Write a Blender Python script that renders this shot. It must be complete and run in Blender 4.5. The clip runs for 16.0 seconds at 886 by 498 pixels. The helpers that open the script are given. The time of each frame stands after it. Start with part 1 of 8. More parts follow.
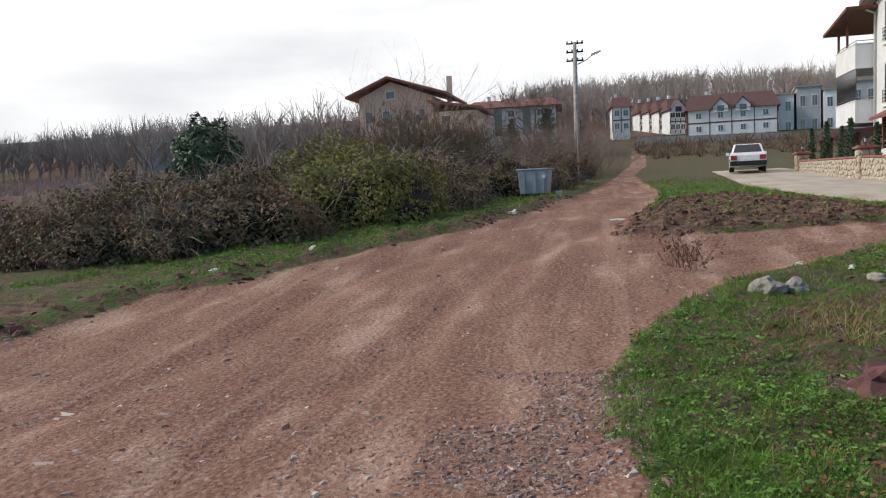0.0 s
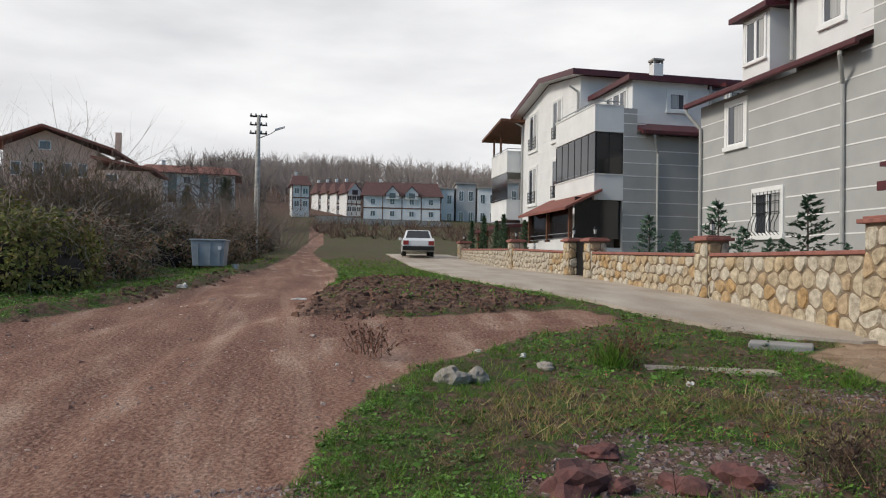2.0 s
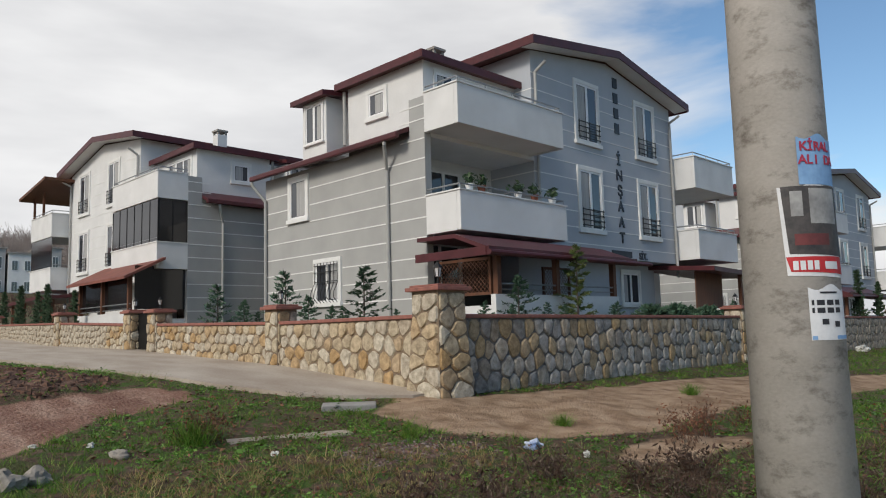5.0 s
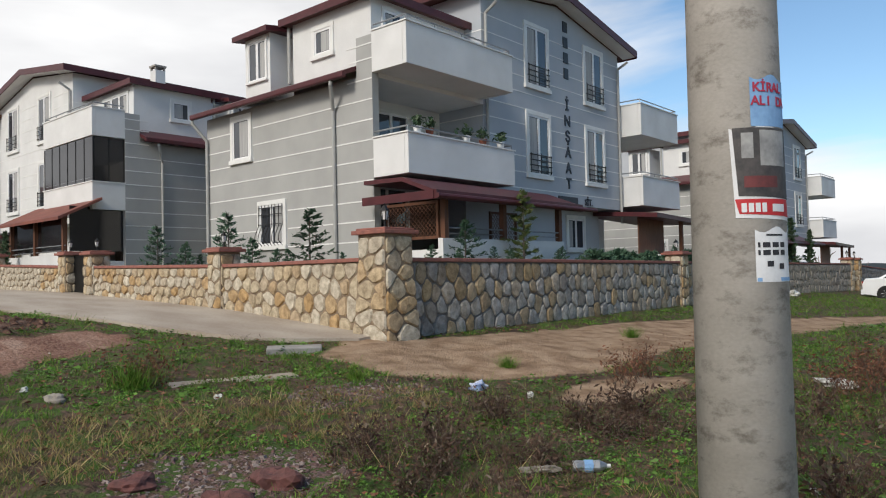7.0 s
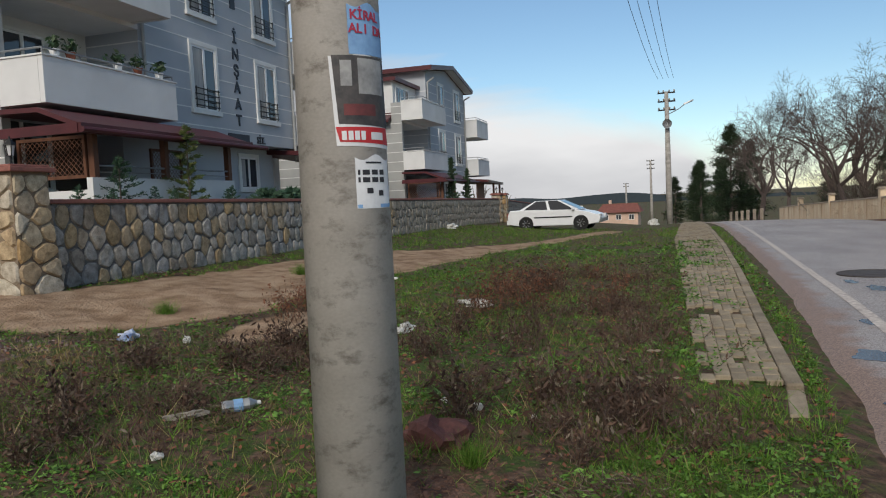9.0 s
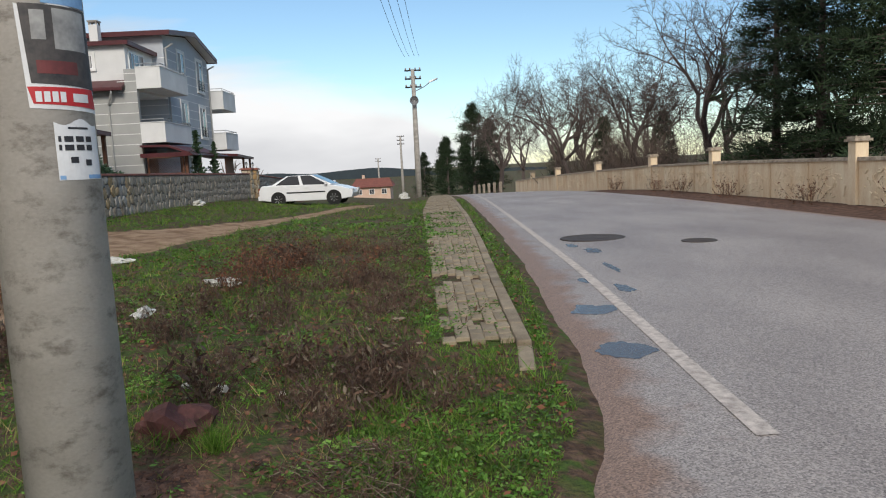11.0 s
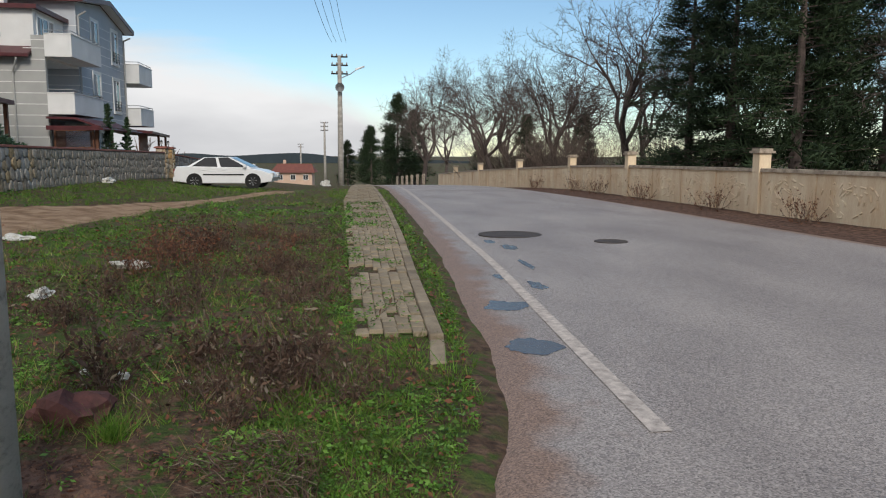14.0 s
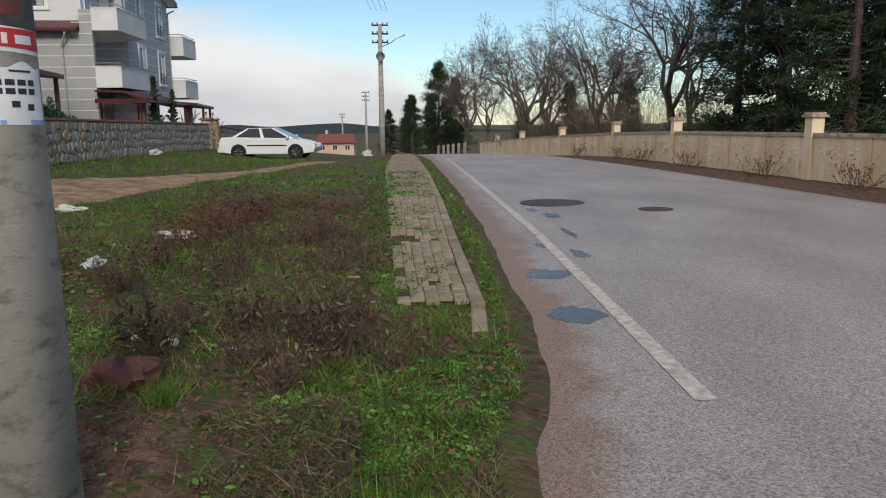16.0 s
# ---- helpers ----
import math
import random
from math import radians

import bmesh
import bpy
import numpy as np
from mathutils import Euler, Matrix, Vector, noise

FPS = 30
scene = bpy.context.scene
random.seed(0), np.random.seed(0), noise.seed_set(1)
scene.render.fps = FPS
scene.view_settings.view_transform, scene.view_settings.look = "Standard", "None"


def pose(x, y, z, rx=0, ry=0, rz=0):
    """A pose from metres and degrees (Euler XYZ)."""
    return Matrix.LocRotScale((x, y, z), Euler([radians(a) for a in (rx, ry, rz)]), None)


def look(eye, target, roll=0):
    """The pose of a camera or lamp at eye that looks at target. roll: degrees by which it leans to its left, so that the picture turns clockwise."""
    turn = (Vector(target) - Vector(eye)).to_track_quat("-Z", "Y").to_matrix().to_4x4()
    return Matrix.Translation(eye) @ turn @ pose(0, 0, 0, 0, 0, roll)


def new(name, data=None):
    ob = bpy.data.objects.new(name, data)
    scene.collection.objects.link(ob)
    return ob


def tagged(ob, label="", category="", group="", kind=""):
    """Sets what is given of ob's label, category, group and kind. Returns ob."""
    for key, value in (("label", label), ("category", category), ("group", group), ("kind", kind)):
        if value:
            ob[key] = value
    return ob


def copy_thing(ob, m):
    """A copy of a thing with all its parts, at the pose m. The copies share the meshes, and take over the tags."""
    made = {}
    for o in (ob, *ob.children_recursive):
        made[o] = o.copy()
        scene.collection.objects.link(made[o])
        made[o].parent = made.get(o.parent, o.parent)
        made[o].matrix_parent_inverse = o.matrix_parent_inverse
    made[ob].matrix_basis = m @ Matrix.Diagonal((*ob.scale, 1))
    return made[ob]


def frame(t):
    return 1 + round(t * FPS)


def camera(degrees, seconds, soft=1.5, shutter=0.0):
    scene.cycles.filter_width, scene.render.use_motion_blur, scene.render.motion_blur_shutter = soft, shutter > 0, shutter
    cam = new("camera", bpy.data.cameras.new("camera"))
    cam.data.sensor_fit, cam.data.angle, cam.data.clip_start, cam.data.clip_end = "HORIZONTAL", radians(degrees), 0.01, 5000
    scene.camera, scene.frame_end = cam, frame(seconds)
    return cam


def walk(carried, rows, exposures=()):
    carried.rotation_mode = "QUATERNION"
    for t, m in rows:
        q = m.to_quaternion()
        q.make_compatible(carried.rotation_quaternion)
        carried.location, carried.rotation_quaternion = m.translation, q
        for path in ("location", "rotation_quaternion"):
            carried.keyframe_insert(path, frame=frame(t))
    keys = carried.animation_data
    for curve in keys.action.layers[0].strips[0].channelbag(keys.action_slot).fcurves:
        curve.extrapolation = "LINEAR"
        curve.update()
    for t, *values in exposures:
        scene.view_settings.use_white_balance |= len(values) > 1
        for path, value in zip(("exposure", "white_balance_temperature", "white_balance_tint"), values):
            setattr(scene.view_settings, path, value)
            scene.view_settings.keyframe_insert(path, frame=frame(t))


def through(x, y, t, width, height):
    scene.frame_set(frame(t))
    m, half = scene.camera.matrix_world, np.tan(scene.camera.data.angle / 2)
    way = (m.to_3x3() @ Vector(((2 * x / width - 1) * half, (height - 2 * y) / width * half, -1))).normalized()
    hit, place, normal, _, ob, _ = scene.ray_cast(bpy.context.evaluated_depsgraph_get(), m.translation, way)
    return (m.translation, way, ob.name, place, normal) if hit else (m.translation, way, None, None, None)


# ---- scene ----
cam = camera(62.13, 16.0, 1.1)
PATH = [
    (0.0, 0.112, -0.785, 1.573, 85.62, 2.35, 13.32),
    (0.5, 0.032, -0.645, 1.567, 84.88, 2.06, 5.73),
    (1.0, -0.098, -0.551, 1.577, 84.15, 0.94, 4.56),
    (1.2, -0.113, -0.479, 1.589, 86.05, -0.01, 3.92),
    (1.3, -0.118, -0.442, 1.594, 87.55, -0.52, 3.11),
    (1.4, -0.121, -0.404, 1.599, 89.42, -0.62, 0.02),
    (1.5, -0.119, -0.357, 1.603, 89.51, -0.83, -0.47),
    (1.9, -0.017, -0.006, 1.604, 91.04, -1.48, -7.20),
    (2.0, -0.001, 0.071, 1.604, 91.17, -1.01, -11.47),
    (2.1, -0.026, 0.097, 1.600, 90.73, -0.04, -14.88),
    (2.5, -0.152, 0.160, 1.583, 89.37, 1.10, -26.31),
    (2.7, -0.169, 0.165, 1.589, 89.38, 0.64, -30.91),
    (2.8, -0.174, 0.167, 1.591, 89.97, 0.26, -33.90),
    (3.0, -0.179, 0.177, 1.594, 90.53, -0.61, -36.79),
    (3.3, -0.135, 0.252, 1.622, 91.89, -0.09, -37.38),
    (3.5, -0.110, 0.297, 1.646, 92.98, 0.79, -38.49),
    (3.6, -0.120, 0.284, 1.644, 93.89, 0.87, -39.73),
    (4.0, -0.187, 0.197, 1.649, 97.40, 1.33, -43.47),
    (4.2, -0.191, 0.182, 1.646, 97.43, 1.73, -43.86),
    (6.3, -0.390, 0.126, 1.669, 92.79, 0.76, -46.85),
    (6.5, -0.244, 0.226, 1.616, 92.23, 1.11, -47.41),
    (6.9, -0.204, 0.223, 1.632, 91.53, 1.53, -48.30),
    (7.0, -0.196, 0.215, 1.638, 91.87, 1.30, -48.91),
    (7.5, -0.106, 0.105, 1.611, 91.41, 1.19, -53.87),
    (7.9, -0.033, 0.055, 1.587, 90.99, 1.77, -57.93),
    (8.0, -0.018, 0.044, 1.581, 90.87, 1.78, -58.42),
    (8.1, -0.013, 0.036, 1.585, 90.96, 1.69, -61.35),
    (8.3, -0.000, 0.018, 1.591, 90.39, 2.35, -65.04),
    (8.4, 0.003, 0.005, 1.591, 89.59, 2.64, -65.74),
    (8.5, 0.008, -0.005, 1.590, 88.58, 2.89, -67.08),
    (8.6, 0.019, 0.009, 1.585, 87.94, 2.99, -68.23),
    (8.8, 0.047, 0.004, 1.587, 87.25, 2.65, -70.37),
    (8.9, 0.049, 0.002, 1.586, 87.09, 2.95, -72.43),
    (9.0, 0.049, 0.001, 1.585, 86.36, 2.74, -73.17),
    (9.5, 0.081, -0.016, 1.573, 85.32, 2.11, -80.71),
    (10.0, 0.089, -0.060, 1.570, 84.84, 2.25, -86.60),
    (10.2, 0.108, -0.054, 1.552, 84.75, 2.63, -87.99),
    (12.3, 0.097, -0.131, 1.576, 80.95, 1.82, -95.89),
    (12.5, 0.075, -0.116, 1.566, 80.36, 1.77, -95.81),
    (13.0, 0.089, -0.140, 1.574, 80.23, 1.43, -96.86),
    (13.5, 0.100, -0.123, 1.570, 80.44, -0.34, -98.88),
    (14.0, 0.087, -0.114, 1.580, 82.66, -0.16, -97.95),
    (14.5, 0.086, -0.110, 1.572, 82.49, -0.08, -98.52),
    (15.0, 0.089, -0.111, 1.567, 81.51, -0.40, -96.74),
    (15.5, 0.101, -0.106, 1.566, 80.56, -0.09, -95.90),
    (16.0, 0.098, -0.118, 1.567, 80.29, 0.53, -94.77),
]
walk(cam, [(t, pose(*p)) for t, *p in PATH], [(0.0, 0.47), (1.5, 0.38), (2.5, 0.05), (3.0, 0.2), (3.5, 0.3), (4.0, 0.08), (6.4, 0.2), (7.0, 0.27), (8.4, -0.06), (9.0, -0.04), (9.5, 0.14), (10.0, 0.2), (13.0, 0.07), (16.0, 0.0)])

# ---- light ----
SUN_AZ = 262.0          # compass-like, clockwise from +y
SUN_EL = 34.0
world = bpy.data.worlds.new("world")
scene.world = world
world.use_nodes = True
wn = world.node_tree.nodes
wl = world.node_tree.links
wn.clear()
w_out = wn.new("ShaderNodeOutputWorld")
w_bg = wn.new("ShaderNodeBackground")
w_sky = wn.new("ShaderNodeTexSky")
w_sky.sky_type = "NISHITA"
w_sky.sun_disc = False
w_sky.sun_elevation = radians(SUN_EL)
w_sky.sun_rotation = radians(SUN_AZ)
w_sky.air_density = 1.0
w_sky.dust_density = 0.15
w_sky.ozone_density = 2.0
w_tc = wn.new("ShaderNodeTexCoord")
w_map = wn.new("ShaderNodeMapping")
w_map.inputs["Scale"].default_value = (1.0, 1.0, 3.6)
w_noise = wn.new("ShaderNodeTexNoise")
w_noise.inputs["Scale"].default_value = 1.7
w_noise.inputs["Detail"].default_value = 7.0
w_noise.inputs["Roughness"].default_value = 0.55
w_noise.inputs["Distortion"].default_value = 0.4
w_dot = wn.new("ShaderNodeVectorMath")
w_dot.operation = "DOT_PRODUCT"
w_dot.inputs[1].default_value = (-0.5, 0.87, 0.0)      # the cloud bank lies to the north-west
w_add = wn.new("ShaderNodeMath")
w_add.operation = "MULTIPLY_ADD"
w_add.inputs[1].default_value = 1.0
w_ramp = wn.new("ShaderNodeValToRGB")
w_ramp.color_ramp.elements[0].position = 0.29
w_ramp.color_ramp.elements[1].position = 0.5
w_tone = wn.new("ShaderNodeTexNoise")
w_tone.inputs["Scale"].default_value = 2.4
w_tone.inputs["Detail"].default_value = 5.0
w_cloud = wn.new("ShaderNodeValToRGB")
w_cloud.color_ramp.elements[0].position = 0.36
w_cloud.color_ramp.elements[0].color = (6.0, 6.05, 6.25, 1)
w_cloud.color_ramp.elements[1].position = 0.66
w_cloud.color_ramp.elements[1].color = (8.6, 8.6, 8.65, 1)
w_mix = wn.new("ShaderNodeMixRGB")
w_bg.inputs["Strength"].default_value = 0.1
wl.new(w_tc.outputs["Generated"], w_map.inputs["Vector"])
wl.new(w_map.outputs["Vector"], w_noise.inputs["Vector"])
wl.new(w_map.outputs["Vector"], w_tone.inputs["Vector"])
wl.new(w_tc.outputs["Generated"], w_dot.inputs[0])
wl.new(w_dot.outputs["Value"], w_add.inputs[0])
wl.new(w_noise.outputs["Fac"], w_add.inputs[2])
w_sep = wn.new("ShaderNodeSeparateXYZ")             # a low bank of cloud all round the horizon
w_low = wn.new("ShaderNodeMapRange")
w_low.inputs["From Min"].default_value = 0.03
w_low.inputs["From Max"].default_value = 0.15
w_low.inputs["To Min"].default_value = 0.36
w_low.inputs["To Max"].default_value = 0.0
w_sum = wn.new("ShaderNodeMath")
wl.new(w_tc.outputs["Generated"], w_sep.inputs["Vector"])
wl.new(w_sep.outputs["Z"], w_low.inputs["Value"])
wl.new(w_low.outputs["Result"], w_sum.inputs[0])
wl.new(w_add.outputs["Value"], w_sum.inputs[1])
wl.new(w_sum.outputs["Value"], w_ramp.inputs["Fac"])
wl.new(w_tone.outputs["Fac"], w_cloud.inputs["Fac"])
wl.new(w_ramp.outputs["Color"], w_mix.inputs["Fac"])
w_tint = wn.new("ShaderNodeMixRGB")
w_tint.blend_type = "MULTIPLY"
w_tint.inputs["Fac"].default_value = 1.0
w_tint.inputs["Color2"].default_value = (1.05, 1.16, 1.18, 1)
wl.new(w_sky.outputs["Color"], w_tint.inputs["Color1"])
wl.new(w_tint.outputs["Color"], w_mix.inputs["Color1"])
wl.new(w_cloud.outputs["Color"], w_mix.inputs["Color2"])
wl.new(w_mix.outputs["Color"], w_bg.inputs["Color"])
wl.new(w_bg.outputs["Background"], w_out.inputs["Surface"])

sun = new("sun", bpy.data.lights.new("sun", "SUN"))
sun.data.energy = 2.1
sun.data.angle = radians(14)
sun.data.color = (1.0, 0.93, 0.83)
_a, _e = radians(SUN_AZ), radians(SUN_EL)
sun.matrix_world = look((math.sin(_a) * math.cos(_e) * 60, math.cos(_a) * math.cos(_e) * 60, math.sin(_e) * 60), (0, 0, 0))


# ---- materials ----
def rgb(c):
    return (c[0], c[1], c[2], 1.0)


def mat(name, a, b=None, rough=0.8, scale=6.0, fine=60.0, bump=0.15, metal=0.0, vary=0.0, spec=0.4, stretch=None, detail=6.0):
    """Two-scale mottled surface from colour a to colour b; vary: per-object shift in value."""
    m = bpy.data.materials.new(name)
    m.use_nodes = True
    n, l = m.node_tree.nodes, m.node_tree.links
    p = n["Principled BSDF"]
    b = b or tuple(v * 0.72 for v in a)
    tc = n.new("ShaderNodeTexCoord")
    vec = tc.outputs["Object"]
    if stretch:
        mp = n.new("ShaderNodeMapping")
        mp.inputs["Scale"].default_value = stretch
        l.new(vec, mp.inputs["Vector"])
        vec = mp.outputs["Vector"]
    n1 = n.new("ShaderNodeTexNoise")
    n1.inputs["Scale"].default_value = scale
    n1.inputs["Detail"].default_value = detail
    n2 = n.new("ShaderNodeTexNoise")
    n2.inputs["Scale"].default_value = fine
    n2.inputs["Detail"].default_value = 3.0
    l.new(vec, n1.inputs["Vector"])
    l.new(vec, n2.inputs["Vector"])
    mx = n.new("ShaderNodeMath")
    mx.operation = "MULTIPLY_ADD"
    mx.inputs[1].default_value = 0.45
    l.new(n2.outputs["Fac"], mx.inputs[0])
    l.new(n1.outputs["Fac"], mx.inputs[2])
    rp = n.new("ShaderNodeValToRGB")
    rp.color_ramp.elements[0].position = 0.5
    rp.color_ramp.elements[0].color = rgb(b)
    rp.color_ramp.elements[1].position = 0.95
    rp.color_ramp.elements[1].color = rgb(a)
    l.new(mx.outputs["Value"], rp.inputs["Fac"])
    col = rp.outputs["Color"]
    if vary:
        oi = n.new("ShaderNodeObjectInfo")
        hs = n.new("ShaderNodeHueSaturation")
        mr = n.new("ShaderNodeMapRange")
        mr.inputs["To Min"].default_value = 1 - vary
        mr.inputs["To Max"].default_value = 1 + vary
        l.new(oi.outputs["Random"], mr.inputs["Value"])
        l.new(mr.outputs["Result"], hs.inputs["Value"])
        l.new(col, hs.inputs["Color"])
        col = hs.outputs["Color"]
    l.new(col, p.inputs["Base Color"])
    p.inputs["Roughness"].default_value = rough
    p.inputs["Metallic"].default_value = metal
    p.inputs["Specular IOR Level"].default_value = spec
    if bump:
        bp = n.new("ShaderNodeBump")
        bp.inputs["Strength"].default_value = bump
        bp.inputs["Distance"].default_value = 0.02
        l.new(mx.outputs["Value"], bp.inputs["Height"])
        l.new(bp.outputs["Normal"], p.inputs["Normal"])
    return m


def island_mat(name, cols, rough=0.75, spec=0.25, through=0.0, patch=0.0):
    """A surface whose loose pieces each take a colour of their own out of cols."""
    m = bpy.data.materials.new(name)
    m.use_nodes = True
    n, l = m.node_tree.nodes, m.node_tree.links
    p = n["Principled BSDF"]
    g = n.new("ShaderNodeNewGeometry")
    rp = n.new("ShaderNodeValToRGB")
    els = rp.color_ramp.elements
    while len(els) < len(cols):
        els.new(0.5)
    for k, c in enumerate(cols):
        els[k].position = k / (len(cols) - 1)
        els[k].color = rgb(c)
    l.new(g.outputs["Random Per Island"], rp.inputs["Fac"])
    col = rp.outputs["Color"]
    if patch:
        tc = n.new("ShaderNodeTexCoord")
        tn = n.new("ShaderNodeTexNoise")
        tn.inputs["Scale"].default_value = patch
        tn.inputs["Detail"].default_value = 5.0
        mr = n.new("ShaderNodeMapRange")
        mr.inputs["From Min"].default_value = 0.35
        mr.inputs["From Max"].default_value = 0.65
        mr.inputs["To Min"].default_value = 0.55
        mr.inputs["To Max"].default_value = 1.25
        hs = n.new("ShaderNodeHueSaturation")
        l.new(tc.outputs["Object"], tn.inputs["Vector"])
        l.new(tn.outputs["Fac"], mr.inputs["Value"])
        l.new(mr.outputs["Result"], hs.inputs["Value"])
        l.new(col, hs.inputs["Color"])
        col = hs.outputs["Color"]
    l.new(col, p.inputs["Base Color"])
    p.inputs["Roughness"].default_value = rough
    p.inputs["Specular IOR Level"].default_value = spec
    if through:
        t = n.new("ShaderNodeBsdfTranslucent")
        l.new(col, t.inputs["Color"])
        mxs = n.new("ShaderNodeMixShader")
        mxs.inputs["Fac"].default_value = through
        l.new(p.outputs["BSDF"], mxs.inputs[1])
        l.new(t.outputs["BSDF"], mxs.inputs[2])
        l.new(mxs.outputs["Shader"], n["Material Output"].inputs["Surface"])
    return m


def stone_mat(name, cols, rough=0.85):
    """Field stones: each object another colour, with grain and relief."""
    m = mat(name, cols[0], cols[0], rough, 9.0, 45.0, 0.5)
    n, l = m.node_tree.nodes, m.node_tree.links
    p = n["Principled BSDF"]
    oi = n.new("ShaderNodeObjectInfo")
    rp = n.new("ShaderNodeValToRGB")
    els = rp.color_ramp.elements
    while len(els) < len(cols):
        els.new(0.5)
    for k, c in enumerate(cols):
        els[k].position = k / (len(cols) - 1)
        els[k].color = rgb(c)
    l.new(oi.outputs["Random"], rp.inputs["Fac"])
    old = p.inputs["Base Color"].links[0].from_node
    old.color_ramp.elements[0].color = (0.5, 0.48, 0.45, 1)
    old.color_ramp.elements[1].color = (1.1, 1.1, 1.1, 1)
    mu = n.new("ShaderNodeMixRGB")
    mu.blend_type = "MULTIPLY"
    mu.inputs["Fac"].default_value = 1.0
    l.new(rp.outputs["Color"], mu.inputs["Color1"])
    l.new(old.outputs["Color"], mu.inputs["Color2"])
    l.new(mu.outputs["Color"], p.inputs["Base Color"])
    return m


def glass_mat(name, tint=(0.03, 0.035, 0.04), rough=0.04):
    m = bpy.data.materials.new(name)
    m.use_nodes = True
    p = m.node_tree.nodes["Principled BSDF"]
    p.inputs["Base Color"].default_value = rgb(tint)
    p.inputs["Roughness"].default_value = rough
    p.inputs["Specular IOR Level"].default_value = 0.9
    return m


M_GREYWALL = mat("grey_render", (0.40, 0.40, 0.385), (0.34, 0.34, 0.33), 0.85, 1.2, 90, 0.08)
# front walls: blue skylight painted into the grey render
M_SKYBLUE_WALL = mat("skylight_blue_render", (0.45, 0.475, 0.51), (0.40, 0.425, 0.46), 0.85, 1.2, 90, 0.08)
M_WHITE = mat("white_render", (0.74, 0.74, 0.73), (0.62, 0.62, 0.61), 0.8, 1.0, 70, 0.06)
M_STRIP = mat("white_joint", (0.78, 0.78, 0.76), (0.68, 0.68, 0.66), 0.7, 3, 60, 0.03)
M_FRAME = mat("white_pvc", (0.82, 0.82, 0.82), (0.74, 0.74, 0.74), 0.35, 2, 40, 0.02)
M_RED = mat("dark_red_metal", (0.10, 0.022, 0.026), (0.06, 0.014, 0.017), 0.45, 3, 50, 0.08)
M_REDTILE = mat("red_roof_tile", (0.24, 0.085, 0.06), (0.15, 0.055, 0.045), 0.8, 2, 30, 0.4)
M_DARKROOF = mat("maroon_shingle", (0.125, 0.058, 0.052), (0.075, 0.038, 0.036), 0.85, 2, 20, 0.3)
M_COPING = mat("red_brick_coping", (0.33, 0.13, 0.10), (0.20, 0.085, 0.07), 0.75, 8, 60, 0.35)
M_GLASS = glass_mat("window_glass", (0.05, 0.055, 0.065))
M_DARKGLASS = glass_mat("smoked_glass", (0.012, 0.012, 0.014), 0.08)
M_CURTAIN = mat("net_curtain", (0.46, 0.46, 0.45), (0.30, 0.30, 0.30), 0.9, 2, 8, 0.0, stretch=(14, 14, 0.3))
M_METAL = mat("galvanised_metal", (0.40, 0.41, 0.42), (0.27, 0.28, 0.29), 0.4, 5, 60, 0.05, 0.7)
M_BLACKMETAL = mat("black_iron", (0.02, 0.02, 0.021), (0.012, 0.012, 0.012), 0.45, 5, 60, 0.05, 0.4)
M_PIPE = mat("grey_pipe", (0.42, 0.42, 0.40), (0.33, 0.33, 0.32), 0.5, 4, 50, 0.04)
M_BROWNWOOD = mat("brown_wood", (0.16, 0.066, 0.034), (0.085, 0.036, 0.02), 0.6, 3, 40, 0.2, stretch=(4, 4, 0.6))
# terrace back wall: the canopy's shade is put into this plaster colour
M_TERRACE_SHADE = mat("terrace_shade_plaster", (0.10, 0.075, 0.06), (0.06, 0.047, 0.04), 0.85, 2, 30, 0.1)
M_CONCRETE = mat("concrete", (0.36, 0.34, 0.315), (0.24, 0.225, 0.205), 0.85, 3, 70, 0.25)
M_POLE = mat("pole_concrete", (0.42, 0.395, 0.36), (0.24, 0.225, 0.205), 0.9, 3.5, 55, 0.35, stretch=(1, 1, 2.2))
# beige mortar darkened so its colour carries the shadow in the joints
M_MORTAR = mat("joint_shade_mortar", (0.27, 0.205, 0.14), (0.15, 0.11, 0.078), 0.9, 5, 60, 0.4)
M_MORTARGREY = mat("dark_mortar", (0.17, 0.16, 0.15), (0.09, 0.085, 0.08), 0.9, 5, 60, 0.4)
M_STONE_TAN = stone_mat("tan_field_stone", [(0.46, 0.37, 0.25), (0.55, 0.47, 0.34), (0.46, 0.30, 0.14), (0.50, 0.44, 0.35), (0.60, 0.54, 0.43)])
# same stone as the tan one, greyed to paint in the front wall's shade
M_STONE_SHADE = stone_mat("shade_grey_stone", [(0.30, 0.295, 0.28), (0.40, 0.385, 0.35), (0.36, 0.26, 0.14), (0.25, 0.25, 0.25), (0.44, 0.42, 0.39), (0.42, 0.31, 0.17), (0.33, 0.32, 0.30)])
M_BOUNDARY = mat("yellowed_precast", (0.85, 0.74, 0.56), (0.68, 0.51, 0.33), 0.9, 1.1, 16.0, 0.8, stretch=(2.6, 2.6, 0.5), detail=9)
M_BOUNDCAP = mat("stained_concrete_cap", (0.50, 0.43, 0.34), (0.20, 0.16, 0.125), 0.9, 5, 40, 0.3)
M_PAVER = mat("worn_paver", (0.34, 0.28, 0.195), (0.18, 0.145, 0.10), 0.9, 3, 70, 0.5, vary=0.18)
M_KERB = mat("kerb_stone", (0.32, 0.265, 0.19), (0.17, 0.135, 0.095), 0.9, 3, 60, 0.5, vary=0.12)
M_BARK = mat("grey_brown_bark", (0.135, 0.105, 0.093), (0.065, 0.051, 0.046), 0.95, 6, 30, 0.4)
M_TWIG = mat("dry_twig", (0.215, 0.165, 0.135), (0.13, 0.098, 0.082), 0.95, 6, 30, 0.2)
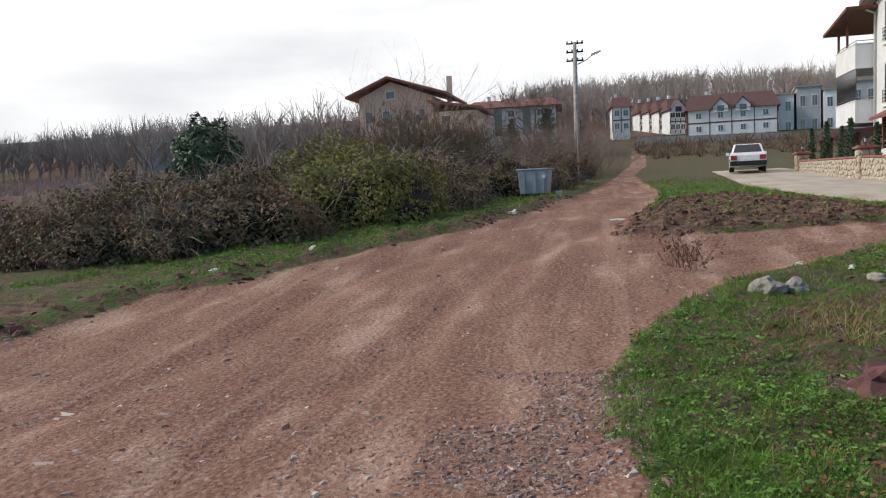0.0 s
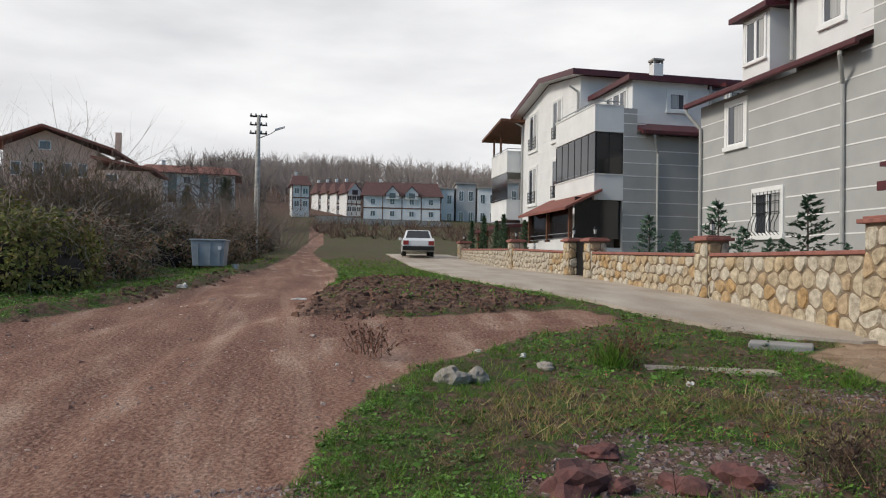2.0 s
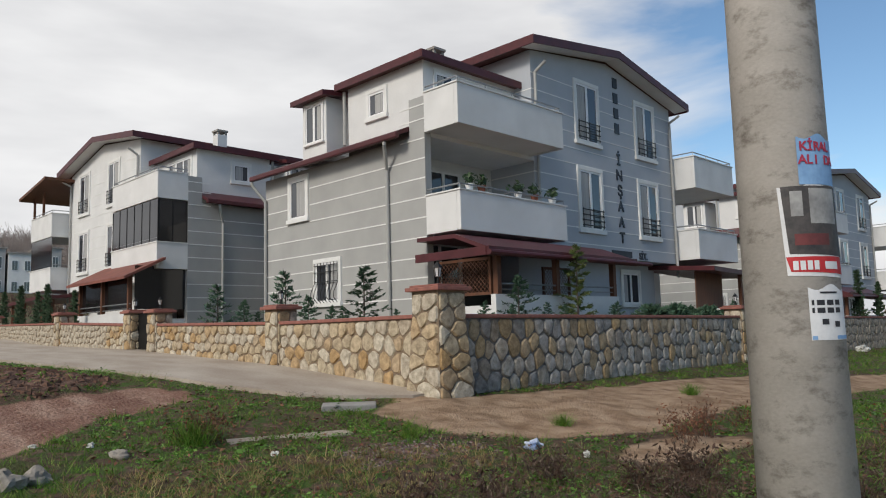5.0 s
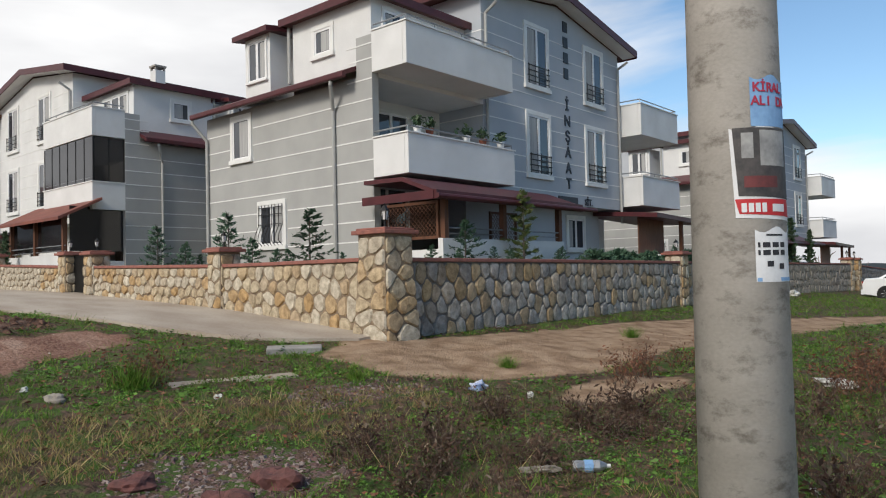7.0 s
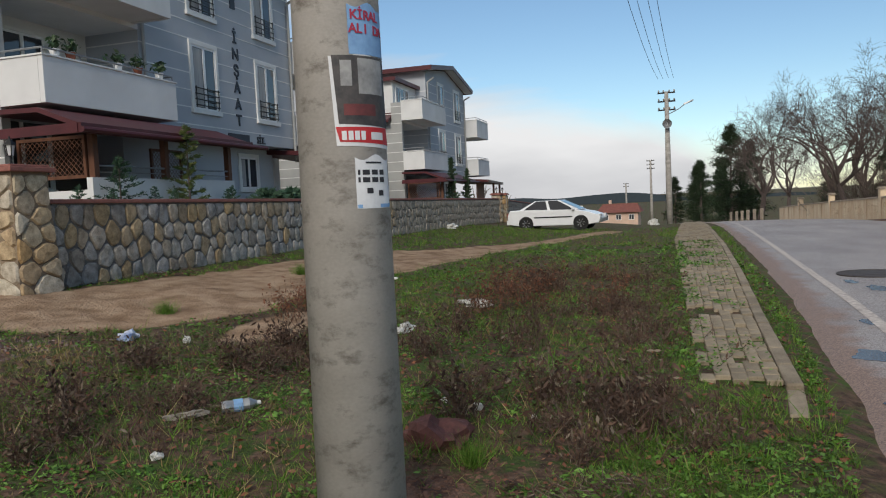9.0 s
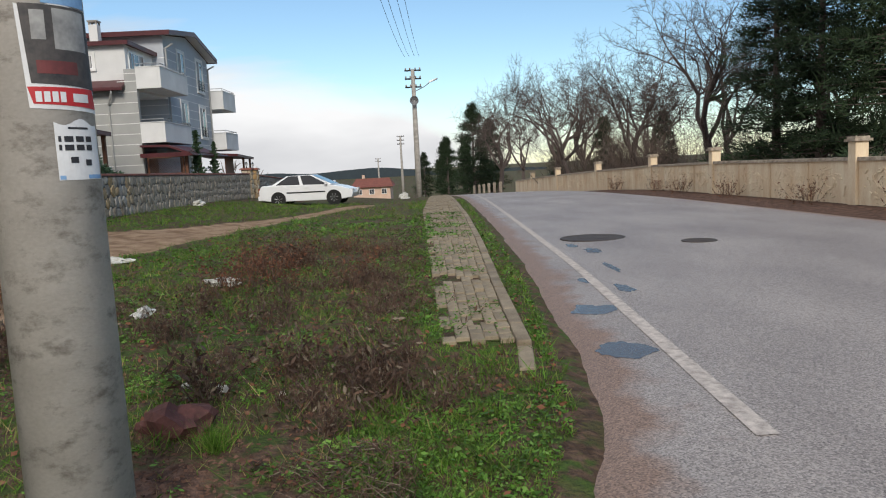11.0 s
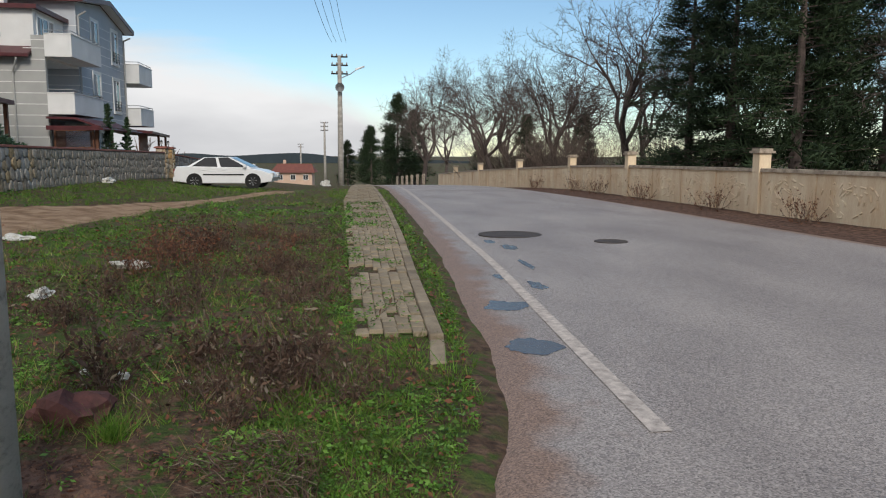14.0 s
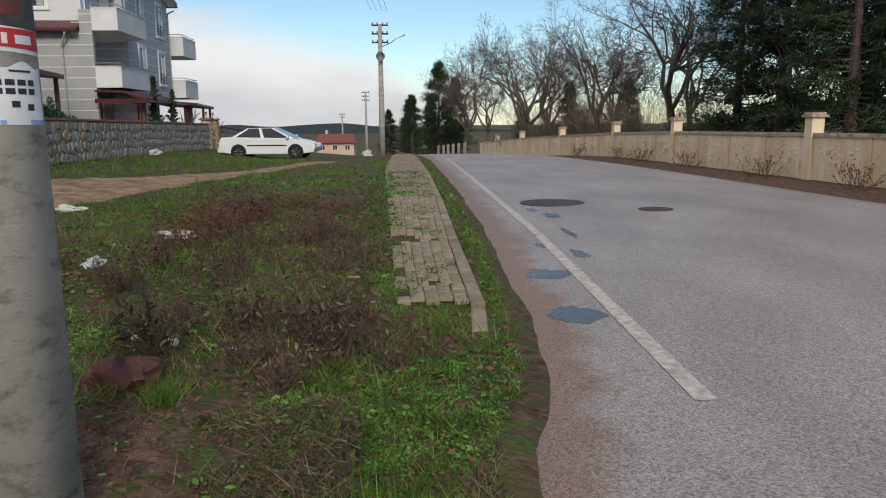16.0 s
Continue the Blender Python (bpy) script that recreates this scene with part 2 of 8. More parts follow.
M_PALETWIG = mat("pale_vine", (0.33, 0.28, 0.23), (0.18, 0.145, 0.12), 0.95, 6, 30, 0.2)
M_PINE = island_mat("dark_needles", [(0.012, 0.024, 0.011), (0.022, 0.042, 0.017), (0.036, 0.058, 0.024)], 0.7)
M_FIR = island_mat("spruce_needles", [(0.03, 0.07, 0.045), (0.055, 0.11, 0.065), (0.09, 0.15, 0.09)], 0.65)
M_YEWGREEN = island_mat("yellow_green_leaves", [(0.04, 0.075, 0.02), (0.08, 0.11, 0.03), (0.12, 0.13, 0.04)], 0.7)
M_BRAMBLE = island_mat("bramble_leaves", [(0.05, 0.058, 0.028), (0.11, 0.115, 0.05), (0.19, 0.14, 0.07), (0.26, 0.14, 0.09), (0.12, 0.07, 0.05), (0.34, 0.27, 0.20)], 0.7, through=0.15, patch=1.1)
# paler than the near twigs: distance haze mixed into the colour
M_FARTWIG = mat("haze_tinted_twig", (0.27, 0.235, 0.215), (0.19, 0.16, 0.148), 0.95, 6, 30, 0.1)
M_OLIVE = island_mat("olive_bramble_leaves", [(0.07, 0.085, 0.025), (0.17, 0.185, 0.045), (0.25, 0.23, 0.065), (0.20, 0.13, 0.06)], 0.7, through=0.15, patch=1.1)
M_CATKIN = island_mat("hazel_catkins", [(0.16, 0.115, 0.05), (0.22, 0.165, 0.08), (0.13, 0.09, 0.05)], 0.85)
M_EVERGREEN = island_mat("glossy_evergreen", [(0.022, 0.055, 0.026), (0.045, 0.085, 0.04), (0.09, 0.125, 0.07)], 0.45)
M_GRASS = island_mat("grass_blades", [(0.05, 0.12, 0.014), (0.085, 0.19, 0.02), (0.12, 0.25, 0.03), (0.18, 0.30, 0.045), (0.24, 0.24, 0.08)], 0.6, through=0.3, patch=3.0)
M_STRAW = island_mat("dry_grass", [(0.32, 0.235, 0.10), (0.22, 0.15, 0.07), (0.42, 0.33, 0.16), (0.19, 0.21, 0.06)], 0.8, through=0.2, patch=2.5)
M_DEADWEED = island_mat("dead_weed", [(0.085, 0.046, 0.034), (0.045, 0.031, 0.027), (0.13, 0.078, 0.052), (0.07, 0.045, 0.034), (0.23, 0.19, 0.14)], 0.85)
M_RUST = island_mat("rust_dock_leaves", [(0.15, 0.058, 0.035), (0.22, 0.09, 0.05), (0.09, 0.045, 0.032), (0.26, 0.13, 0.075)], 0.85)
M_PEBBLE = island_mat("road_pebbles", [(0.19, 0.095, 0.07), (0.26, 0.15, 0.115), (0.40, 0.30, 0.25), (0.16, 0.105, 0.095), (0.56, 0.49, 0.43)], 0.85)
M_REDROCK = mat("red_rock", (0.155, 0.06, 0.052), (0.07, 0.03, 0.028), 0.8, 7, 40, 0.6)
M_GREYROCK = mat("grey_rock", (0.34, 0.31, 0.27), (0.18, 0.16, 0.135), 0.9, 7, 40, 0.6)
M_CARWHITE = mat("white_car_paint", (0.78, 0.79, 0.80), (0.72, 0.73, 0.74), 0.22, 1, 5, 0.0, spec=0.6)
M_RUBBER = mat("black_rubber", (0.02, 0.02, 0.02), (0.012, 0.012, 0.012), 0.85, 8, 60, 0.1)
M_ALLOY = mat("alloy", (0.45, 0.46, 0.47), (0.34, 0.35, 0.36), 0.35, 6, 60, 0.0, 0.8)
M_TAILLIGHT = mat("red_lens", (0.30, 0.02, 0.02), (0.2, 0.015, 0.015), 0.2, 6, 60, 0.0)
M_PLATE = mat("pale_plate", (0.7, 0.7, 0.68), (0.55, 0.55, 0.55), 0.5, 6, 60, 0.0)
M_BIN = mat("blue_grey_enamel", (0.34, 0.38, 0.42), (0.24, 0.27, 0.30), 0.5, 3, 30, 0.1)
M_LITTER = mat("crumpled_white_plastic", (0.70, 0.70, 0.67), (0.36, 0.35, 0.31), 0.5, 12, 60, 0.8)
M_BLUELITTER = mat("blue_plastic", (0.12, 0.22, 0.48), (0.6, 0.62, 0.66), 0.4, 12, 60, 0.3)
M_LINE = mat("worn_white_line", (0.62, 0.56, 0.51), (0.30, 0.265, 0.245), 0.85, 14, 90, 0.1, detail=10)
M_IRON = mat("rusty_iron_lid", (0.085, 0.07, 0.06), (0.04, 0.033, 0.03), 0.7, 8, 50, 0.4)
M_TERRACOTTA = mat("terracotta", (0.30, 0.105, 0.06), (0.2, 0.07, 0.045), 0.8, 8, 50, 0.1)
M_FARHOUSE = mat("pale_peach_render", (0.68, 0.49, 0.38), (0.56, 0.40, 0.31), 0.85, 1, 20, 0.05)
M_FARGREY = mat("pale_grey_render", (0.42, 0.42, 0.42), (0.34, 0.34, 0.34), 0.85, 1, 20, 0.05)
M_SIGN = mat("navy_letter", (0.03, 0.035, 0.05), (0.02, 0.025, 0.035), 0.5, 8, 50, 0.0)


# ---- mesh building ----
class Mesh:
    """Collects vertices and faces of one part, in the thing's own coordinates."""

    def __init__(self):
        self.v, self.f = [], []

    def add(self, vs, fs):
        k = len(self.v)
        self.v.extend(tuple(p) for p in vs)
        self.f.extend(tuple(i + k for i in f) for f in fs)
        return self

    def box(self, x0, x1, y0, y1, z0, z1):
        x0, x1 = min(x0, x1), max(x0, x1)
        y0, y1 = min(y0, y1), max(y0, y1)
        z0, z1 = min(z0, z1), max(z0, z1)
        vs = [(x, y, z) for z in (z0, z1) for x, y in ((x0, y0), (x1, y0), (x1, y1), (x0, y1))]
        return self.add(vs, [(3, 2, 1, 0), (4, 5, 6, 7), (0, 1, 5, 4), (1, 2, 6, 5), (2, 3, 7, 6), (3, 0, 4, 7)])

    def prism(self, poly, y0, y1):
        """poly: (x, z) points counter-clockwise seen from -y; drawn out along y."""
        n = len(poly)
        vs = [(x, y0, z) for x, z in poly] + [(x, y1, z) for x, z in poly]
        fs = [tuple(range(n)), tuple(range(2 * n - 1, n - 1, -1))]
        fs += [(i, i + n, (i + 1) % n + n, (i + 1) % n) for i in range(n)]
        return self.add(vs, fs)

    def slab(self, quad, t):
        """quad: four 3D corners of the top, counter-clockwise from above; t thick downwards."""
        vs = [tuple(p) for p in quad] + [(p[0], p[1], p[2] - t) for p in quad]
        return self.add(vs, [(0, 1, 2, 3), (7, 6, 5, 4), (0, 4, 5, 1), (1, 5, 6, 2), (2, 6, 7, 3), (3, 7, 4, 0)])

    def tube(self, p, q, r0, r1=None, n=8, caps=True):
        p, q = Vector(p), Vector(q)
        r1 = r0 if r1 is None else r1
        d = (q - p).normalized()
        a = d.orthogonal().normalized()
        b = d.cross(a)
        vs = []
        for c, r in ((p, r0), (q, r1)):
            for i in range(n):
                t = 2 * math.pi * i / n
                vs.append(c + (a * math.cos(t) + b * math.sin(t)) * r)
        fs = [(i, (i + 1) % n, (i + 1) % n + n, i + n) for i in range(n)]
        if caps:
            fs += [tuple(range(n - 1, -1, -1)), tuple(range(n, 2 * n))]
        return self.add(vs, fs)

    def path(self, pts, r, n=6):
        for a, b in zip(pts, pts[1:]):
            self.tube(a, b, r, r, n)
        return self

    def lathe(self, prof, n=16, c=(0, 0, 0)):
        """prof: (radius, z) from the bottom up."""
        vs, fs = [], []
        for r, z in prof:
            for i in range(n):
                t = 2 * math.pi * i / n
                vs.append((c[0] + r * math.cos(t), c[1] + r * math.sin(t), c[2] + z))
        for k in range(len(prof) - 1):
            for i in range(n):
                j = (i + 1) % n
                fs.append((k * n + i, k * n + j, (k + 1) * n + j, (k + 1) * n + i))
        fs.append(tuple(range(n - 1, -1, -1)))
        fs.append(tuple((len(prof) - 1) * n + i for i in range(n)))
        return self.add(vs, fs)

    def data(self, name, material, m=None, smooth=False):
        me = bpy.data.meshes.new(name)
        v, f = self.v, self.f
        if m is not None:
            v = [tuple(m @ Vector(p)) for p in v]
            if m.determinant() < 0:
                f = [tuple(reversed(q)) for q in f]
        me.from_pydata(v, [], f)
        me.materials.append(material)
        if smooth:
            me.polygons.foreach_set("use_smooth", [True] * len(me.polygons))
        me.update()
        return me


def part(name, b, material, parent=None, label="", m=None, smooth=False, bevel=0.0):
    """Links what b holds as one mesh object, under parent if there is one."""
    ob = new(name, b.data(name, material, m, smooth))
    if parent is not None:
        ob.parent = parent
    if label:
        ob["label"] = label
    if bevel:
        md = ob.modifiers.new("bevel", "BEVEL")
        md.width, md.segments, md.limit_method = bevel, 2, "ANGLE"
    return ob


def thing(name, label, category, at=(0, 0, 0), turn=0.0, group="", kind=""):
    e = new(name)
    e.empty_display_size = 0.2
    e.matrix_basis = pose(*at, 0, 0, turn)
    return tagged(e, label, category, group, kind)


def lump(size, seed, flat=0.7, n=2, rough=0.35):
    """A rough rock-like lump resting on z = 0."""
    bm = bmesh.new()
    bmesh.ops.create_icosphere(bm, subdivisions=n, radius=1.0)
    o = Vector((seed * 3.1, seed * 1.7, seed * 0.9))
    b = Mesh()
    for v in bm.verts:
        k = 1 + rough * noise.noise(v.co * 1.3 + o) + 0.4 * rough * noise.noise(v.co * 3.1 + o)
        v.co = Vector((v.co.x * k * size[0], v.co.y * k * size[1], max(v.co.z * k, -flat * 0.5) * size[2]))
    lo = min(v.co.z for v in bm.verts)
    b.add([(v.co.x, v.co.y, v.co.z - lo) for v in bm.verts], [[v.index for v in f.verts] for f in bm.faces])
    bm.free()
    return b


# ---- terrain ----
N_Y = (-4000, 2, 5, 9, 14, 22, 30, 40, 50, 60, 80, 100, 146, 180, 250, 400, 4000)
N_Z = (0, 0, 0.1, 0.5, 0.9, 1.25, 1.4, 1.95, 2.4, 2.85, 3.5, 4.9, 10.3, 14.5, 28.5, 40, 40)


def height(x, y):
    """The ground's height, smooth, without its fine relief."""
    n = float(np.interp(y, N_Y, N_Z))
    if x > 120:
        n *= max(0.0, 1 - (x - 120) / 250)
    if x < -20 and y > 60:
        n += 2.2 * math.exp(-((x + 24) ** 2 + (y - 92) ** 2) / 500)
    if x < -4 and y < 60:
        n *= 1 - 0.35 * min(1, (-4 - x) / 10)
    e = -0.0425 * 6 * math.log1p(math.exp(min(40, (min(x, 260) - 38) / 6)))
    s = -0.02 * max(0, min(8, -y - 7))
    return n + e + s


def relief(x, y):
    """Small unevenness: ruts of the dirt track, tufts and hollows."""
    v = Vector((x, y, 0))
    return 0.05 * noise.noise(v * 0.55) + 0.03 * noise.noise(v * 1.9) + 0.024 * noise.noise(v * 4.3)


def step(a, b, x):
    t = min(1.0, max(0.0, (x - a) / (b - a)))
    return t * t * (3 - 2 * t)


def inside(x, y, poly):
    c, n = False, len(poly)
    for i in range(n):
        (x0, y0), (x1, y1) = poly[i], poly[i - 1]
        if (y0 > y) != (y1 > y) and x < (x1 - x0) * (y - y0) / (y1 - y0) + x0:
            c = not c
    return c


def edge_gap(x, y, poly):
    """Distance to the outline, positive inside."""
    xs, zs = [q[0] for q in poly], [q[1] for q in poly]
    if x < min(xs) - 1 or x > max(xs) + 1 or y < min(zs) - 1 or y > max(zs) + 1:
        return -1.0
    p, d = np.array(poly), 1e9
    q = np.roll(p, 1, 0)
    ab, ap = q - p, np.array((x, y)) - p
    t = np.clip((ap * ab).sum(1) / ((ab * ab).sum(1) + 1e-9), 0, 1)
    d = float(np.hypot(*(ap - ab * t[:, None]).T).min())
    return d if inside(x, y, poly) else -d


DIRT = [(0.5, -1.3), (0.3, 2), (0.24, 3.1), (-0.05, 4.8), (0.25, 6.0), (0.7, 7.2), (1.45, 8.4), (2.2, 9.1), (3.5, 10.35), (5.2, 11.2), (5.6, 12.2),
        (5.2, 13.0), (3.8, 12.7), (1.9, 12.0), (0.6, 12.4), (0.5, 15), (1.2, 20), (1.6, 28), (1.2, 38), (1.1, 44), (2.0, 60), (2.9, 75), (4.6, 120),
        (2.4, 120), (1.4, 80), (0.6, 60), (0, 41), (-0.8, 33), (-1.5, 22.6), (-1.9, 17.5), (-2.6, 13.8), (-3.7, 11.6), (-4.6, 10.2), (-5.2, 8.5),
        (-6.0, 7.9), (-6.3, 5.8), (-7.5, 2), (-9, -1.3)]
MOUND = [(0.0, 11.9), (1.9, 12.2), (3.9, 12.9), (4.9, 13.6), (4.6, 16), (3.6, 19), (2.3, 20.5), (1.3, 19), (0.7, 16)]
SAND = [(6.6, 8.6), (6.7, 6.9), (7.6, 6.15), (8.8, 5.6), (10.0, 5.65), (12.5, 5.8), (15, 5.3), (17, 5.2), (20, 4.6), (26, 3.4), (34, 1.7), (34, 2.6), (26, 4.4),
        (20.5, 6.2), (18.5, 7.6), (12.5, 8.5), (8.9, 9.0), (8.0, 9.6)]
REDSOIL = [(7.2, 5.0), (7.6, 4.3), (9.3, 4.2), (10.2, 4.6), (9.4, 5.2), (8, 5.3)]
GRAVEL = [(1.4, 4.9), (2.4, 4.3), (3.6, 4.6), (4.0, 5.4), (3.0, 5.9), (2.0, 5.6)]

RL = ((-200, 0, 3.28, 3.95, 4.7, 5.5, 7.1, 11, 16.4, 24.3, 45, 60, 100, 220), (-0.4, -0.45, -0.66, -0.88, -1.07, -1.14, -1.26, -1.53, -1.77, -2.0, -2.5, -2.7, -1.5, 10))
RR = ((-200, 0, 16, 30, 60, 100, 220), (-11, -10.6, -10.1, -9.9, -9.2, -7.5, 2.5))


def road_left(x):
    return float(np.interp(x, *RL))


def road_right(x):
    return float(np.interp(x, *RR))


# ---- ground ----
def spaced(near, lo, hi, s0, growth):
    """Grid lines: s0 apart inside near, ever wider beyond it."""
    xs = list(np.arange(near[0], near[1] + 1e-6, s0))
    s = s0
    while xs[-1] < hi:
        s *= growth
        xs.append(xs[-1] + s)
    s = s0
    while xs[0] > lo:
        s *= growth
        xs.insert(0, xs[0] - s)
    return xs


GX = spaced((-7, 12), -3500, 3500, 0.14, 1.075)
GY = spaced((-1.5, 14.5), -3500, 3500, 0.14, 1.075)
gv, gf, g_dirt, g_sand, g_mound = [], [], [], [], []
for gy in GY:
    for gx in GX:
        near = -14 < gx < 36 and -4 < gy < 125
        d = s = m = 0.0
        z = height(gx, gy)
        r = relief(gx, gy) if abs(gx) < 80 and abs(gy) < 160 else 0.0
        if near:
            d = step(-0.25, 0.3, edge_gap(gx, gy, DIRT))
            s = max(step(-0.25, 0.3, edge_gap(gx, gy, SAND)), 0.8 * step(-0.3, 0.3, edge_gap(gx, gy, REDSOIL)) if gx < 12 else 0)
            m = step(-0.4, 0.6, edge_gap(gx, gy, MOUND)) if gy < 24 else 0.0
            rut = 0.0
            if d > 0.2 and gy < 40:
                c = float(np.interp(gy, (-1, 4, 8, 12, 20, 40), (-3.4, -3.2, -2.6, -1.5, -0.3, 0.6)))
                for o in (-0.95, 0.85):
                    rut -= 0.05 * math.exp(-((gx - c - o + 0.15 * math.sin(gy * 0.8)) / 0.22) ** 2)
                if gy > 9.5 and gx > 0.2:
                    rut += 0.03 * math.sin((gy - 0.28 * gx) * 9.0)
            r = r * (1 - 0.6 * d) + rut * d - 0.05 * d
            r += m * (0.10 + 0.16 * abs(noise.noise(Vector((gx * 1.6, gy * 1.6, 3)))) + 0.05 * noise.noise(Vector((gx * 5, gy * 5, 1))))
            berm = math.exp(-((edge_gap(gx, gy, DIRT) + 0.45) / 0.35) ** 2) if gx < -1.2 and gy > 4 else 0.0
            r += 0.16 * berm * (0.6 + noise.noise(Vector((gx, gy, 0)) * 2.2))
        if gy > 150 or (gx < -9 and gy > 16 and gx + 0.5 * gy > -60):
            m = max(m, 0.95)
        if near and 2.5 < gx < 4.6 and 0.7 < gy < 2.3:
            m = max(m, 1.0 - math.hypot((gx - 3.5) / 1.0, (gy - 1.35) / 0.7))
        if near and -9.5 < gx < -6.2 and 5.2 < gy < 8.6:
            m = max(m, 1.0 - math.hypot((gx + 7.6) / 1.5, (gy - 6.8) / 1.5))
        if gy < -6 and gx > -20 and gx < 110 and gy > -18:
            m = max(m, 0.95)
        if gy < -0.3 and gx > -12:
            r *= 0.3
        if -12 < gy < -0.3:
            r -= 0.07 * step(0.06, -0.25, gy - road_left(gx))
        gv.append((gx, gy, z + r))
        g_dirt.append(d), g_sand.append(s), g_mound.append(m)
nx = len(GX)
for j in range(len(GY) - 1):
    for i in range(nx - 1):
        k = j * nx + i
        gf.append((k, k + 1, k + nx + 1, k + nx))
ground_me = bpy.data.meshes.new("ground")
ground_me.from_pydata(gv, [], gf)
for nm, vals in (("dirt", g_dirt), ("sand", g_sand), ("mound", g_mound)):
    ground_me.attributes.new(nm, "FLOAT", "POINT").data.foreach_set("value", vals)
ground_me.polygons.foreach_set("use_smooth", [True] * len(gf))


def ground_material():
    m = bpy.data.materials.new("soil_and_turf")
    m.use_nodes = True
    n, l = m.node_tree.nodes, m.node_tree.links
    p = n["Principled BSDF"]
    tc = n.new("ShaderNodeTexCoord")

    def noi(scale, detail=6.0, stretch=None):
        t = n.new("ShaderNodeTexNoise")
        t.inputs["Scale"].default_value = scale
        t.inputs["Detail"].default_value = detail
        v = tc.outputs["Object"]
        if stretch:
            mp = n.new("ShaderNodeMapping")
            mp.inputs["Scale"].default_value = stretch
            l.new(v, mp.inputs["Vector"])
            v = mp.outputs["Vector"]
        l.new(v, t.inputs["Vector"])
        return t.outputs["Fac"]

    def ramp(fac, stops):
        r = n.new("ShaderNodeValToRGB")
        e = r.color_ramp.elements
        while len(e) < len(stops):
            e.new(0.5)
        for k, (pos, c) in enumerate(stops):
            e[k].position, e[k].color = pos, rgb(c)
        l.new(fac, r.inputs["Fac"])
        return r.outputs["Color"]

    def mix(fac, a, b):
        x = n.new("ShaderNodeMixRGB")
        l.new(fac, x.inputs["Fac"]), l.new(a, x.inputs["Color1"]), l.new(b, x.inputs["Color2"])
        return x.outputs["Color"]

    def attr(name, soft=0.5):
        a = n.new("ShaderNodeAttribute")
        a.attribute_name = name
        ad = n.new("ShaderNodeMath")
        ad.operation = "MULTIPLY_ADD"
        ad.inputs[1].default_value = soft
        l.new(noi(3.0, 8), ad.inputs[0])
        l.new(a.outputs["Fac"], ad.inputs[2])
        mr = n.new("ShaderNodeMapRange")
        mr.inputs["From Min"].default_value = 0.42 + soft * 0.35
        mr.inputs["From Max"].default_value = 0.58 + soft * 0.5
        l.new(ad.outputs["Value"], mr.inputs["Value"])
        return mr.outputs["Result"]

    patch = noi(0.45, 5)
    turf = ramp(patch, ((0.38, (0.085, 0.06, 0.036)), (0.47, (0.05, 0.075, 0.02)), (0.60, (0.06, 0.10, 0.022)), (0.70, (0.10, 0.08, 0.04))))
    soil = ramp(noi(9.0, 8), ((0.35, (0.05, 0.032, 0.023)), (0.65, (0.14, 0.09, 0.062))))
    base = mix(ramp(noi(5.0, 10), ((0.44, (0, 0, 0)), (0.54, (1, 1, 1)))), turf, soil)
    dirt = ramp(noi(1.2, 10, (1.5, 0.45, 1.0)), ((0.34, (0.155, 0.076, 0.054)), (0.45, (0.185, 0.095, 0.068)), (0.56, (0.24, 0.132, 0.094)), (0.68, (0.40, 0.275, 0.21))))
    grit = ramp(noi(26.0, 10), ((0.38, (0.07, 0.034, 0.026)), (0.50, (0.23, 0.122, 0.088)), (0.64, (0.44, 0.31, 0.245))))
    worn = n.new("ShaderNodeMapRange")             # pale smoothed wheel tracks
    worn.inputs["From Min"].default_value = 0.55
    worn.inputs["From Max"].default_value = 0.66
    worn.inputs["To Max"].default_value = 0.3
    l.new(noi(1.0, 7, (3.4, 0.13, 1.0)), worn.inputs["Value"])
    pale = n.new("ShaderNodeRGB")
    pale.outputs[0].default_value = (0.44, 0.31, 0.235, 1)
    dirt = mix(worn.outputs["Result"], dirt, pale.outputs[0])
    half = n.new("ShaderNodeValue")
    half.outputs[0].default_value = 0.32
    dirt = mix(half.outputs[0], dirt, grit)
    sand = ramp(noi(2.5, 10), ((0.33, (0.20, 0.125, 0.075)), (0.5, (0.31, 0.21, 0.135)), (0.66, (0.40, 0.285, 0.19))))
    clod = ramp(noi(7.0, 8), ((0.38, (0.05, 0.03, 0.024)), (0.62, (0.165, 0.098, 0.072))))
    col = mix(attr("sand"), base, sand)
    col = mix(attr("dirt"), col, dirt)
    col = mix(attr("mound"), col, clod)
    l.new(col, p.inputs["Base Color"])
    p.inputs["Roughness"].default_value = 0.92
    p.inputs["Specular IOR Level"].default_value = 0.2
    bp = n.new("ShaderNodeBump")
    bp.inputs["Strength"].default_value = 0.9
    bp.inputs["Distance"].default_value = 0.05
    l.new(noi(22.0, 9), bp.inputs["Height"])
    l.new(bp.outputs["Normal"], p.inputs["Normal"])
    return m


M_GROUND = ground_material()
ground_me.materials.append(M_GROUND)
tagged(new("ground", ground_me), "rutted reddish dirt and patchy winter grass", "ground", kind="structure")

